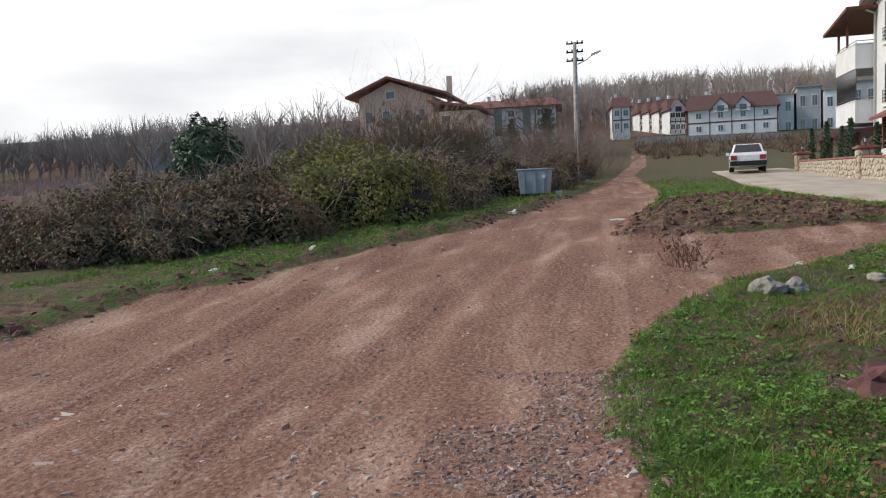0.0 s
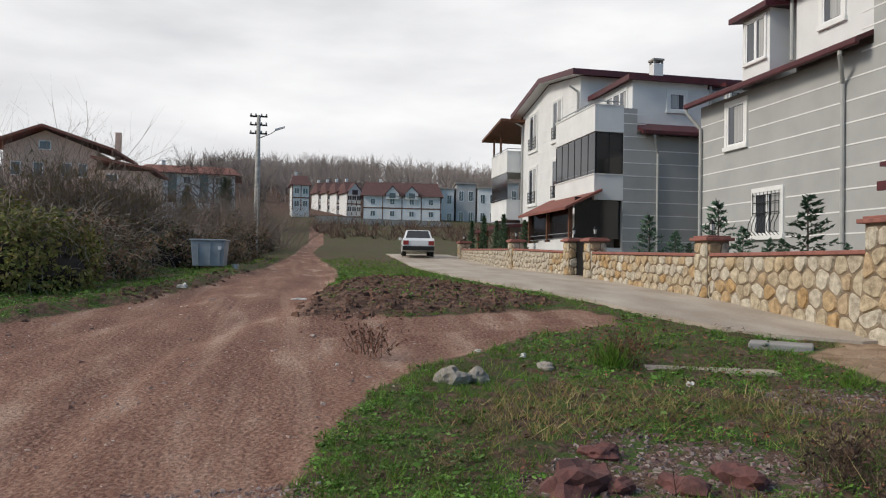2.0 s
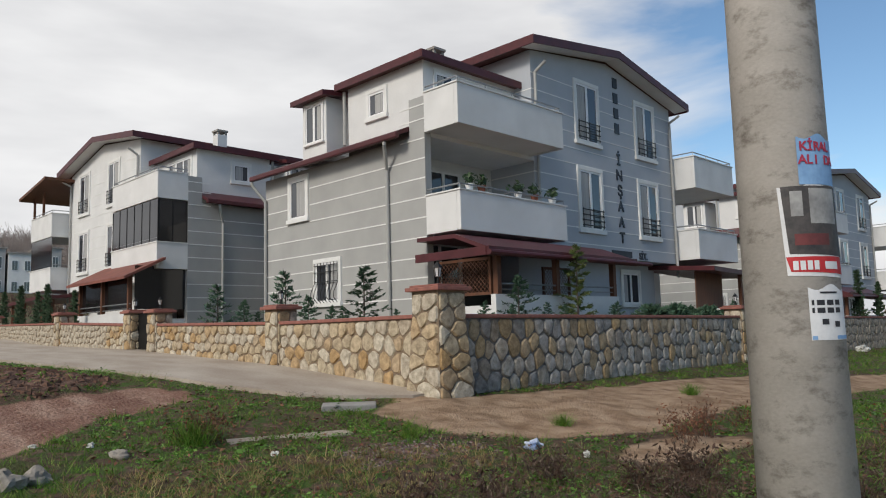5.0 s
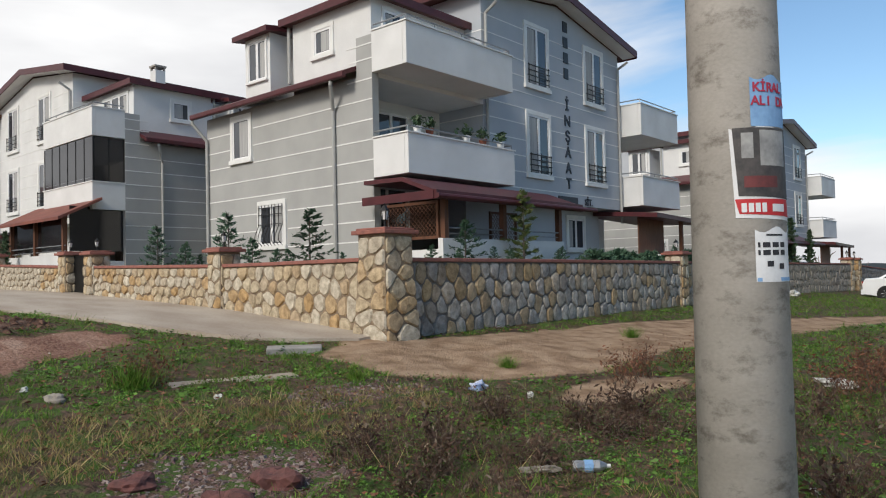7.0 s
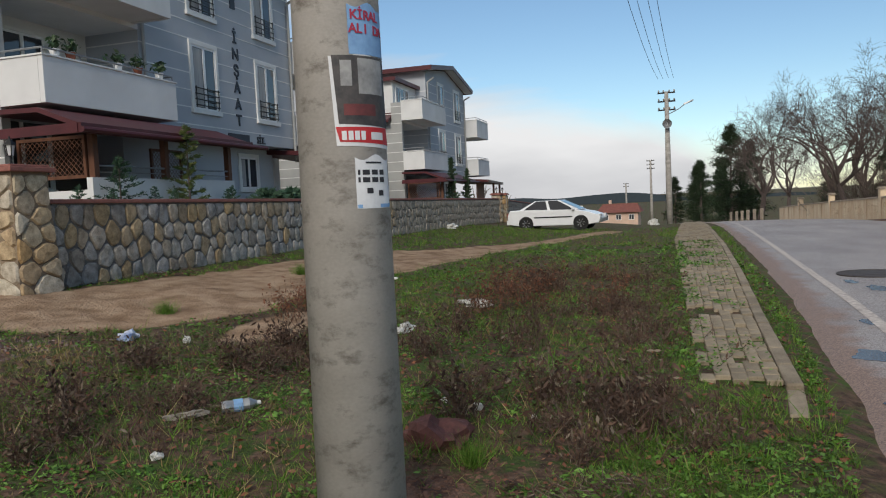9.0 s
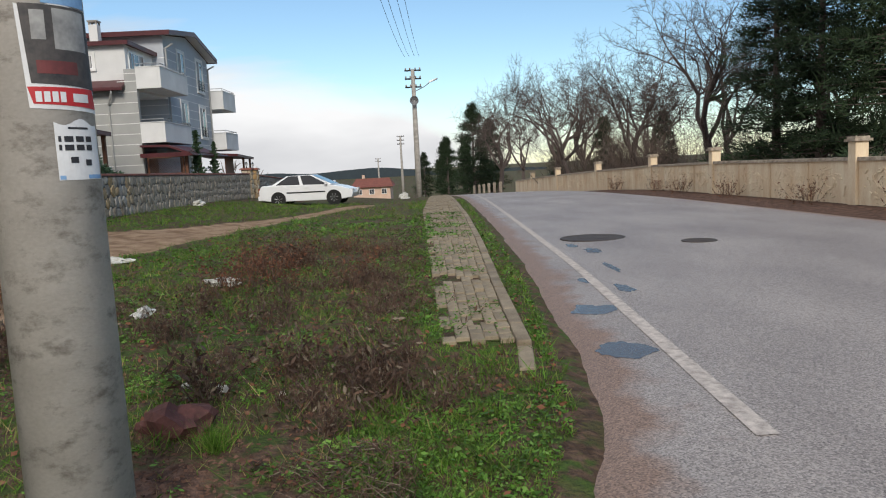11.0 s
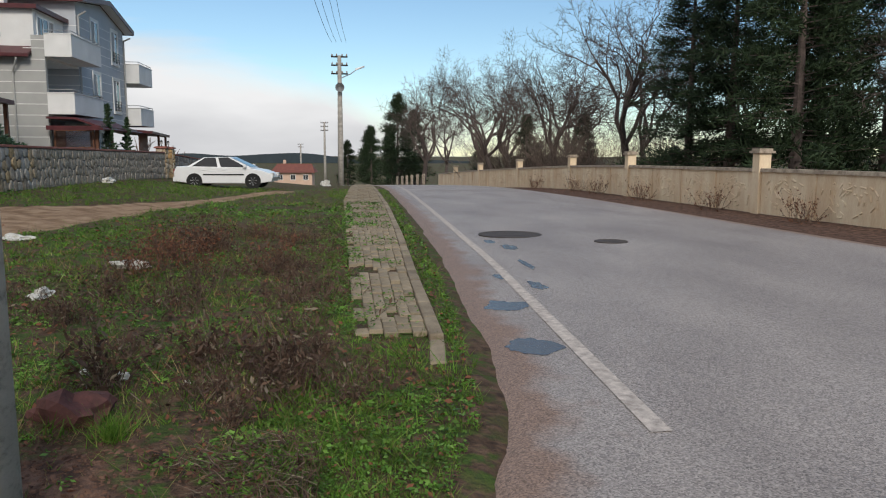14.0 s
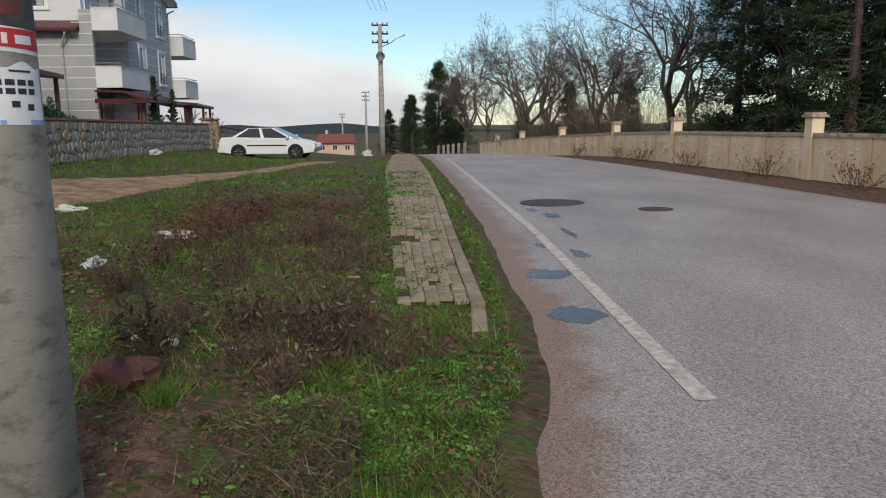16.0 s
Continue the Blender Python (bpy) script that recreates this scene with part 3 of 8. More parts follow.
# ---- paved road ----
def asphalt_material():
    m = mat("worn_asphalt", (0.36, 0.325, 0.305), (0.235, 0.21, 0.20), 0.6, 0.7, 75.0, 0.6, spec=0.5, detail=9, stretch=(0.45, 1, 1))
    n, l = m.node_tree.nodes, m.node_tree.links
    p = n["Principled BSDF"]
    a = n.new("ShaderNodeAttribute")
    a.attribute_name = "mud"
    t = n.new("ShaderNodeTexNoise")
    t.inputs["Scale"].default_value = 2.2
    t.inputs["Detail"].default_value = 9
    ad = n.new("ShaderNodeMath")
    ad.operation = "ADD"
    l.new(a.outputs["Fac"], ad.inputs[0])
    l.new(t.outputs["Fac"], ad.inputs[1])
    mr = n.new("ShaderNodeMapRange")
    mr.inputs["From Min"].default_value = 0.75
    mr.inputs["From Max"].default_value = 1.05
    l.new(ad.outputs["Value"], mr.inputs["Value"])
    x = n.new("ShaderNodeMixRGB")
    x.inputs["Color2"].default_value = (0.25, 0.17, 0.13, 1)
    l.new(mr.outputs["Result"], x.inputs["Fac"])
    l.new(p.inputs["Base Color"].links[0].from_socket, x.inputs["Color1"])
    v = n.new("ShaderNodeTexVoronoi")
    v.inputs["Scale"].default_value = 105.0
    tc = n.new("ShaderNodeTexCoord")
    l.new(tc.outputs["Object"], v.inputs["Vector"])
    l.new(tc.outputs["Object"], t.inputs["Vector"])
    hs = n.new("ShaderNodeMixRGB")
    hs.blend_type = "OVERLAY"
    hs.inputs["Fac"].default_value = 0.65
    l.new(x.outputs["Color"], hs.inputs["Color1"])
    bw = n.new("ShaderNodeRGBToBW")
    l.new(v.outputs["Color"], bw.inputs["Color"])
    l.new(bw.outputs["Val"], hs.inputs["Color2"])
    l.new(hs.outputs["Color"], p.inputs["Base Color"])
    return m


rv, rf, mud = [], [], []
RX = sorted(set(list(np.arange(-14, 30, 0.5)) + list(np.arange(30, 200, 4)) + [-200, -120, -60, -30]))
K_ROW = 13
for x in RX:
    yl, yr = road_left(x), road_right(x)
    ed = 0.12 * noise.noise(Vector((x * 0.9, 0, 5)))
    for k in range(K_ROW):
        f = (k / (K_ROW - 1)) ** 1.5
        y = yl + ed * (1 - f) + (yr - yl) * f
        crown = 0.05 * math.sin(math.pi * f)
        rv.append((x, y, height(x, -3) - 0.004 + crown - (0.1 if k in (0, K_ROW - 1) else 0)))
        mud.append(max(0.0, 1 - (yl - y) / 0.75, 1 - (y - yr) / 1.0) if k else 1.0)
for i in range(len(RX) - 1):
    for k in range(K_ROW - 1):
        a = i * K_ROW + k
        rf.append((a, a + 1, a + K_ROW + 1, a + K_ROW))
road_me = bpy.data.meshes.new("road")
road_me.from_pydata(rv, [], [tuple(reversed(f)) for f in rf])
road_me.attributes.new("mud", "FLOAT", "POINT").data.foreach_set("value", mud)
road_me.materials.append(asphalt_material())
road_me.polygons.foreach_set("use_smooth", [True] * len(rf))
tagged(new("road", road_me), "worn grey asphalt road with muddy edge", "road", kind="structure")


def road_z(x, y):
    yl, yr = road_left(x), road_right(x)
    f = min(1, max(0, (y - yl) / (yr - yl)))
    return height(x, -3) - 0.004 + 0.05 * math.sin(math.pi * f)


def line_y(x):
    return float(np.interp(x, (0, 3.9, 10.5, 21, 60, 100), (-1.7, -1.91, -2.31, -2.69, -4.1, -6)))


def edge_line(x0, x1, w):
    b = Mesh()
    xs = np.arange(x0, x1 + 0.01, 0.4 if x1 < 40 else 1.0)
    vs, fs = [], []
    for x in xs:
        y = line_y(x)
        vs += [(x, y + w / 2, road_z(x, y + w / 2) + 0.006), (x, y - w / 2, road_z(x, y - w / 2) + 0.006)]
    for i in range(len(xs) - 1):
        fs.append((2 * i, 2 * i + 1, 2 * i + 3, 2 * i + 2))
    return b.add(vs, fs)


for x0, x1 in ((2.0, 2.95), (3.9, 75.0)):
    tagged(part("road_marking", edge_line(x0, x1, 0.13), M_LINE), "worn white edge line on the asphalt", "road marking", kind="structure")


def blot(cx, cy, rx, ry, seed, z):
    b, n = Mesh(), 56
    vs = [(cx, cy, z(cx, cy))]
    for i in range(n):
        t = 2 * math.pi * i / n
        k = 1 + 0.5 * noise.noise(Vector((math.cos(t) * 1.3 + seed * 7, math.sin(t) * 1.3, seed))) + 0.2 * noise.noise(Vector((math.cos(t) * 3.5 + seed * 3, math.sin(t) * 4.5, seed)))
        x, y = cx + rx * k * math.cos(t), cy + ry * k * math.sin(t)
        vs.append((x, y, z(x, y)))
    return b.add(vs, [(0, i + 1, (i + 1) % n + 1) for i in range(n)])


M_PUDDLE = bpy.data.materials.new("rain_water")
M_PUDDLE.use_nodes = True
_p = M_PUDDLE.node_tree.nodes["Principled BSDF"]
_p.inputs["Specular IOR Level"].default_value = 0.35
_p.inputs["Base Color"].default_value = (0.09, 0.08, 0.075, 1)
_p.inputs["Roughness"].default_value = 0.25
for k, (cx, cy, rx, ry) in enumerate(((5.88, -1.68, 0.24, 0.2), (7.5, -1.82, 0.26, 0.24), (8.6, -2.45, 0.3, 0.09), (9.3, -2.15, 0.2, 0.07), (12.2, -2.95, 0.34, 0.12), (13.1, -2.78, 0.3, 0.09), (10.3, -2.75, 0.5, 0.06))):
    tagged(part("puddle", blot(cx, cy, rx, ry, k + 1, lambda x, y: road_z(x, y) + 0.004), M_PUDDLE), "shallow rain puddle on the asphalt", "puddle", group="puddles by the kerb")
for cx, cy, r, lb in ((14.1, -3.4, 0.62, "round iron manhole lid set in rough asphalt"), (12.6, -4.9, 0.3, "small round iron lid in the asphalt")):
    b = Mesh()
    z0 = road_z(cx, cy)
    b.lathe([(r, -0.03), (r, 0.012), (r * 0.92, 0.016), (r * 0.9, 0.008), (r * 0.5, 0.01), (r * 0.45, 0.016)], 28, (cx, cy, z0))
    tagged(part("manhole_cover", b, M_IRON), lb, "manhole cover")

# ---- concrete driveway beside the side wall ----
WX, WY = 8.62, 9.2            # outer faces of the garden walls
drv, drf = [], []
ys = list(np.arange(9.35, 43, 0.6))
for y in ys:
    xl = float(np.interp(y, (9.3, 9.8, 10.9, 12, 14.4, 21.5, 30, 43), (8.2, 7.3, 6.5, 6.2, 5.7, 4.6, 4.9, 5.3))) + 0.12 * noise.noise(Vector((0, y, 2)))
    z = height(7, y) + 0.06
    drv += [(xl - 0.03, y, z - 0.25), (xl, y, z), ((xl + WX) / 2, y, z + 0.01), (WX + 0.3, y, z + 0.02)]
for i in range(len(ys) - 1):
    for k in range(3):
        a = 4 * i + k
        drf.append((a, a + 1, a + 5, a + 4))
b = Mesh().add(drv, [tuple(reversed(f)) for f in drf])
b.add([drv[0], drv[1], drv[2], drv[3], (WX + 0.3, 9.35, drv[0][2])], [(0, 4, 3, 2, 1)])
M_DRIVE = mat("muddy_concrete", (0.46, 0.405, 0.34), (0.28, 0.225, 0.175), 0.7, 0.8, 30, 0.3, detail=10, stretch=(1.4, 0.6, 1))
tagged(part("driveway", b, M_DRIVE), "pale muddy concrete driveway", "driveway", kind="structure")
b = Mesh().slab([(4.1, 8.1, 0.40), (5.7, 7.82, 0.375), (5.75, 8.05, 0.395), (4.2, 8.42, 0.425)], 0.2)
tagged(part("concrete_slab", b, M_DRIVE, bevel=0.02), "thin broken concrete slab edge in the grass", "slab")
b = Mesh().slab([(6.2, 9.25, 0.59), (7.0, 8.95, 0.56), (7.2, 9.2, 0.58), (6.4, 9.5, 0.61)], 0.2)
tagged(part("concrete_slab", b, M_CONCRETE, bevel=0.02), "small grey concrete slab at the driveway corner", "slab")

# ---- houses ----
SWAP = Matrix(((0, 1, 0, 0), (1, 0, 0, 0), (0, 0, 1, 0), (0, 0, 0, 1)))


def window(h, m, a0, a1, z0, z1, d, rail=False, panes=2, grille=False, trim=0.13, curtain=0.55, name="window"):
    """A window in the plane d of the matrix m, outside towards -d."""
    t = trim
    b = Mesh()
    b.box(a0, a1, d - 0.05, d + 0.05, z1 - t, z1).box(a0 - 0.03, a1 + 0.03, d - 0.09, d + 0.05, z0, z0 + t)
    b.box(a0, a0 + t, d - 0.05, d + 0.05, z0 + t, z1 - t).box(a1 - t, a1, d - 0.05, d + 0.05, z0 + t, z1 - t)
    w = part(name, b, M_STRIP, h, "white-trimmed window", m, bevel=0.008)
    i0, i1, k0, k1 = a0 + t, a1 - t, z0 + t, z1 - t
    b, s = Mesh(), (i1 - i0) / panes
    for k in range(panes):
        p0, p1 = i0 + k * s, i0 + (k + 1) * s
        b.box(p0, p0 + 0.055, d - 0.03, d + 0.02, k0, k1).box(p1 - 0.055, p1, d - 0.03, d + 0.02, k0, k1)
        b.box(p0 + 0.055, p1 - 0.055, d - 0.03, d + 0.02, k0, k0 + 0.06).box(p0 + 0.055, p1 - 0.055, d - 0.03, d + 0.02, k1 - 0.06, k1)
    part("sash", b, M_FRAME, w, "", m)
    for k in range(panes):
        p0, p1 = i0 + k * s + 0.055, i0 + (k + 1) * s - 0.055
        part("pane", Mesh().box(p0, p1, d - 0.012, d - 0.004, k0 + 0.06, k1 - 0.06), M_GLASS, w, "", m)
        if curtain and k % 2 == 0 or (curtain and panes == 1):
            part("curtain", Mesh().box(p0 + 0.03, p0 + (p1 - p0) * curtain + 0.05, d - 0.0165, d - 0.0125, k0 + 0.08, k1 - 0.08), M_CURTAIN, w, "pale net curtain", m)
    if rail:
        for k in range(4):
            z = k0 + 0.12 + 0.17 * k
            part("guard_rail", Mesh().tube((i0 - 0.02, d - 0.10, z), (i1 + 0.02, d - 0.10, z), 0.018, n=6), M_BLACKMETAL, w, "black metal guard rail", m)
        for a in (i0 + 0.02, (i0 + i1) / 2, i1 - 0.02):
            b = Mesh().tube((a, d - 0.10, k0 + 0.05), (a, d - 0.10, k0 + 0.68), 0.014, n=6)
            part("guard_post", b.tube((a, d - 0.10, k0 + 0.3), (a, d, k0 + 0.3), 0.012, n=5), M_BLACKMETAL, w, "", m)
    if grille:
        b, n = Mesh(), 8
        for k in range(n):
            a = i0 - 0.02 + (i1 - i0 + 0.04) * k / (n - 1)
            b.path([(a, d - 0.08, k1), (a, d - 0.08, k0 + 0.55), (a, d - 0.2, k0 + 0.3), (a, d - 0.22, k0 + 0.12), (a, d - 0.08, k0 - 0.02)], 0.011, 5)
        for z in (k1 - 0.08, k1 - 0.28, k0 + 0.6):
            b.tube((i0 - 0.03, d - 0.085, z), (i1 + 0.03, d - 0.085, z), 0.012, n=5)
        part("window_grille", b, M_BLACKMETAL, w, "bowed black iron grille", m)
    return w


def strips(h, m, a0, a1, d, zs, gaps=()):
    """White joints in the render, broken by the openings in gaps (a0, a1, z0, z1)."""
    for z in zs:
        runs = [(a0, a1)]
        for g0, g1, k0, k1 in gaps:
            if k0 - 0.02 < z < k1 + 0.02:
                runs = [r for q in runs for r in ((q[0], min(q[1], g0)), (max(q[0], g1), q[1])) if r[1] - r[0] > 0.04]
        for r in runs:
            part("wall_joint", Mesh().box(r[0], r[1], d - 0.008, d + 0.01, z - 0.017, z + 0.017), M_STRIP, h, "thin white joint", m)


def balcony(h, m, a0, a1, d0, d1, z0, z1, rail=True):
    """Solid white parapet round a slab; open towards d1."""
    t = 0.13
    o = part("balcony", Mesh().box(a0 + t, a1 - t, d0 + t, d1, z0 + 0.02, z0 + 0.2), M_WHITE, h, "white balcony", m)
    part("parapet", Mesh().box(a0, a1, d0, d0 + t, z0, z1), M_WHITE, o, "", m, bevel=0.012)
    part("parapet", Mesh().box(a0, a0 + t, d0 + t, d1, z0, z1), M_WHITE, o, "", m)
    part("parapet", Mesh().box(a1 - t, a1, d0 + t, d1, z0, z1), M_WHITE, o, "", m)
    c = Mesh().box(a0 - 0.03, a1 + 0.03, d0 - 0.03, d0 + t + 0.02, z1, z1 + 0.035)
    c.box(a0 - 0.03, a0 + t + 0.02, d0 + t + 0.02, d1, z1, z1 + 0.035).box(a1 - t - 0.02, a1 + 0.03, d0 + t + 0.02, d1, z1, z1 + 0.035)
    part("coping", c, M_STRIP, o, "", m)
    if rail:
        b = Mesh()
        zz = z1 + 0.17
        b.path([(a0 + 0.06, d1, zz), (a0 + 0.06, d0 + 0.06, zz), (a1 - 0.06, d0 + 0.06, zz), (a1 - 0.06, d1, zz)], 0.022, 8)
        n = max(2, int((a1 - a0) / 0.9))
        for k in range(n + 1):
            a = a0 + 0.06 + (a1 - a0 - 0.12) * k / n
            b.tube((a, d0 + 0.06, z1), (a, d0 + 0.06, zz), 0.013, n=6)
        part("handrail", b, M_METAL, o, "steel handrail", m)
    return o


def lattice(h, m, a0, a1, z0, z1, d, s=0.085):
    """A diamond lattice panel in a wooden frame."""
    b = Mesh()
    b.box(a0, a1, d - 0.03, d + 0.03, z0, z0 + 0.07).box(a0, a1, d - 0.03, d + 0.03, z1 - 0.07, z1)
    b.box(a0, a0 + 0.07, d - 0.03, d + 0.03, z0 + 0.07, z1 - 0.07).box(a1 - 0.07, a1, d - 0.03, d + 0.03, z0 + 0.07, z1 - 0.07)
    w, hh = a1 - a0, z1 - z0
    k = -hh
    while k < w:
        p0, p1 = max(0, k), min(w, k + hh)
        if p1 - p0 > 0.05:
            for sg in (0, 1):
                q0 = (a0 + p0, d + 0.012 * sg, z0 + (p0 - k)) if sg == 0 else (a0 + p0, d + 0.012, z1 - (p0 - k))
                q1 = (a0 + p1, d + 0.012 * sg, z0 + (p1 - k)) if sg == 0 else (a0 + p1, d + 0.012, z1 - (p1 - k))
                b.tube(q0, q1, 0.009, n=4, caps=False)
        k += s * 1.45
    return part("lattice_panel", b, M_BROWNWOOD, h, "brown wooden lattice panel", m)


def house(at, m, label, glazed=False, text=True, letters=True):
    """Three-storey house. Own axes: a along the gable front from its free corner, d inwards, z from the yard."""
    h = thing("apartment_house", label, "house", at)
    ms = m @ SWAP                      # for faces across: (d, a)
    up = m @ Matrix.Translation((0, 0, -0.9))      # the upper works stand lower by the plinth
    ups = up @ SWAP
    rp = m @ Matrix.Translation((0, 0, -0.6))       # gable and its roof
    front = M_SKYBLUE_WALL if not glazed else M_WHITE
    side = M_GREYWALL
    # masses
    part("side_wall", Mesh().box(0, 4.5, 1.9, 7.6, -0.4, 6.6), side, h, "grey rendered side wall", up)
    part("side_wall", Mesh().prism([(0, -0.4), (1.9, -0.4), (1.9, 6.6), (0.57, 6.6), (0.57, 7.62), (0, 7.62)], 0, 0.22), side, h, "grey rendered wing wall", ups)
    body = Mesh()
    body.prism([(4.5, 3.52), (13.0, 3.52), (13.0, 9.45), (8.7, 10.26), (4.5, 9.7)], 0, 10.5)
    part("gable_wall", body, front, h, "rendered gable front", rp)
    part("ground_floor_wall", Mesh().box(4.7, 12.8, 0.9, 10.3, -0.4, 3.0), front, h, "", m)
    part("rear_wall", Mesh().box(13.0, 15.6, 2.2, 10, -0.4, 7.4), M_WHITE, h, "", up)
    part("rear_wall", Mesh().box(1.8, 4.5, 7.6, 10.2, -0.4, 6.6), side, h, "", up)
    part("attic_wall", Mesh().box(0.62, 4.5, 0.65, 3.95, 6.6, 8.92), M_WHITE, h, "white attic wall", up)
    part("loggia_wall", Mesh().box(0.22, 4.5, 1.72, 1.9, 4.3, 6.6).box(0.22, 4.5, -0.02, 1.9, 6.55, 6.75).box(0.22, 4.5, -0.02, 1.9, 4.0, 4.2), M_WHITE, h, "", up)
    part("terrace_wall", Mesh().box(0.22, 4.5, 1.7, 1.9, 1.2, 3.1), M_TERRACE_SHADE, h, "brown wall behind the terrace with the shade in its colour", m)
    # roofs
    r = Mesh()
    e = 0.38
    r.add([(4.0, -0.55, 9.66), (8.7, -0.55, 10.34), (13.5, -0.55, 9.42), (4.0, 10.8, 9.66), (8.7, 10.8, 10.34), (13.5, 10.8, 9.42),
           (4.0, -0.55, 9.86), (8.7, -0.55, 10.54), (13.5, -0.55, 9.62), (4.0, 10.8, 9.86), (8.7, 10.8, 10.54), (13.5, 10.8, 9.62)],
          [(0, 3, 4, 1), (1, 4, 5, 2), (6, 7, 10, 9), (7, 8, 11, 10), (0, 6, 9, 3), (2, 5, 11, 8), (3, 9, 10, 4), (4, 10, 11, 5)])
    part("roof", r, M_DARKROOF, h, "maroon roof sheets", rp)
    r = Mesh()
    r.add([(4.0, -0.58, 9.62), (8.7, -0.58, 10.30), (13.52, -0.58, 9.38), (4.0, -0.58, 9.88), (8.7, -0.58, 10.56), (13.52, -0.58, 9.64),
           (4.0, -0.54, 9.62), (8.7, -0.54, 10.30), (13.52, -0.54, 9.38), (4.0, -0.54, 9.88), (8.7, -0.54, 10.56), (13.52, -0.54, 9.64)],
          [(0, 1, 4, 3), (1, 2, 5, 4), (9, 10, 7, 6), (10, 11, 8, 7), (3, 4, 10, 9), (4, 5, 11, 10), (1, 0, 6, 7), (2, 1, 7, 8), (0, 3, 9, 6), (2, 8, 11, 5)])
    r.box(3.96, 4.0, -0.58, 10.8, 9.62, 9.88).box(13.5, 13.54, -0.54, 10.8, 9.36, 9.66)
    part("fascia", r, M_RED, h, "dark red fascia", rp)
    part("soffit", Mesh().add([(4.02, -0.53, 9.655), (8.7, -0.53, 10.335), (13.48, -0.53, 9.415), (4.02, 0.0, 9.655), (8.7, 0.0, 10.335), (13.48, 0.0, 9.415)],
                              [(0, 3, 4, 1), (1, 4, 5, 2)]), M_WHITE, h, "", rp)
    r = Mesh().box(0.35, 4.5, 0.39, 4.2, 8.92, 9.02)
    part("attic_roof", r, M_DARKROOF, h, "", up)
    part("attic_fascia", Mesh().box(0.32, 4.5, 0.35, 0.39, 8.86, 9.07).box(0.31, 0.35, 0.39, 4.24, 8.86, 9.07).box(0.35, 4.5, 4.2, 4.24, 8.86, 9.07), M_RED, h, "dark red fascia", up)
    r = Mesh().slab([(-0.42, 0.58, 6.74), (0.65, 0.58, 7.2), (0.65, 7.75, 7.2), (-0.42, 7.75, 6.74)], 0.12)
    part("side_roof", r, M_RED, h, "dark red lean-to roof edge", up)
    part("gutter", Mesh().box(-0.5, -0.36, 0.56, 7.8, 6.56, 6.72), M_RED, h, "dark red gutter", up, bevel=0.03)
    # dormer
    part("dormer_wall", Mesh().box(0.28, 1.6, 4.6, 5.85, 6.8, 8.8), M_WHITE, h, "white dormer", up)
    part("dormer_roof", Mesh().slab([(0.0, 4.4, 8.92), (1.7, 4.4, 9.16), (1.7, 6.15, 9.16), (0.0, 6.15, 8.92)], 0.16), M_RED, h, "", up)
    window(h, ups, 4.72, 5.72, 7.4, 8.72, 0.28, trim=0.06)
    # chimney
    c = part("chimney", Mesh().box(3.4, 3.85, 3.0, 3.45, 8.9, 10.5), M_WHITE, h, "white chimney", up)
    cc = Mesh().box(3.36, 3.89, 2.96, 3.49, 10.64, 10.72)
    for a in (3.4, 3.77):
        for d in (3.0, 3.37):
            cc.box(a, a + 0.08, d, d + 0.08, 10.5, 10.64)
    part("chimney_cap", cc, M_CONCRETE, c, "", up)
    # joints
    zs = [-0.01 + 0.51 * k for k in range(1, 15)]
    g_side = [(3.5, 4.95, 1.42, 2.92), (5.1, 6.3, 4.05, 5.62)]
    strips(h, ms, 0, 7.6, 0, [z for z in zs if z < 5.5], [(g[0], g[1], g[2], g[3]) for g in g_side])
    strips(h, ms, 0, 0.93, 0, [5.61, 6.12, 6.5])
    g_front = [(a, a + 1.45, z, z + 2.18) for a in (6.68, 10.35) for z in (3.66, 6.55)]
    strips(h, m, 4.5, 13.0, 0, [2.8 + 0.51 * k for k in range(1, 12)], g_front)
    strips(h, ms, 0, 1.7, 4.5, [3.3 + 0.51 * k for k in range(1, 10)])
    # openings
    window(h, ms, 3.55, 4.9, 1.46, 2.88, 0, grille=True, curtain=0.7)
    window(h, ms, 5.15, 6.25, 4.1, 5.57, 0, panes=1)
    window(h, ups, 2.12, 3.06, 7.66, 8.62, 0.62, panes=1)
    for z in (3.66, 6.55):
        for a in (6.68, 10.35):
            window(h, m, a, a + 1.45, z, z + 2.18, 0, rail=True, curtain=0.8)
    window(h, m, 10.4, 11.75, 1.33, 2.7, 0.9, panes=2, curtain=0.5)
    window(h, up, 0.9, 3.1, 4.2, 6.3, 1.72, panes=3, trim=0.08, curtain=0)
    window(h, up, 1.0, 3.2, 6.8, 8.75, 0.65, panes=3, trim=0.08, curtain=0.4)
    window(h, m, 1.2, 3.0, 1.35, 3.3, 1.7, panes=2, trim=0.08, curtain=0)
    # balconies
    balcony(h, up, 0.0, 4.35, -1.2, 0.0, 4.0, 4.98)
    balcony(h, up, 0.0, 4.35, -1.2, 0.0, 6.65, 7.68)
    balcony(h, up, 13.0, 16.3, -0.9, 2.2, 3.95, 5.05)
    balcony(h, up, 13.0, 16.3, -0.9, 2.2, 6.62, 7.8)
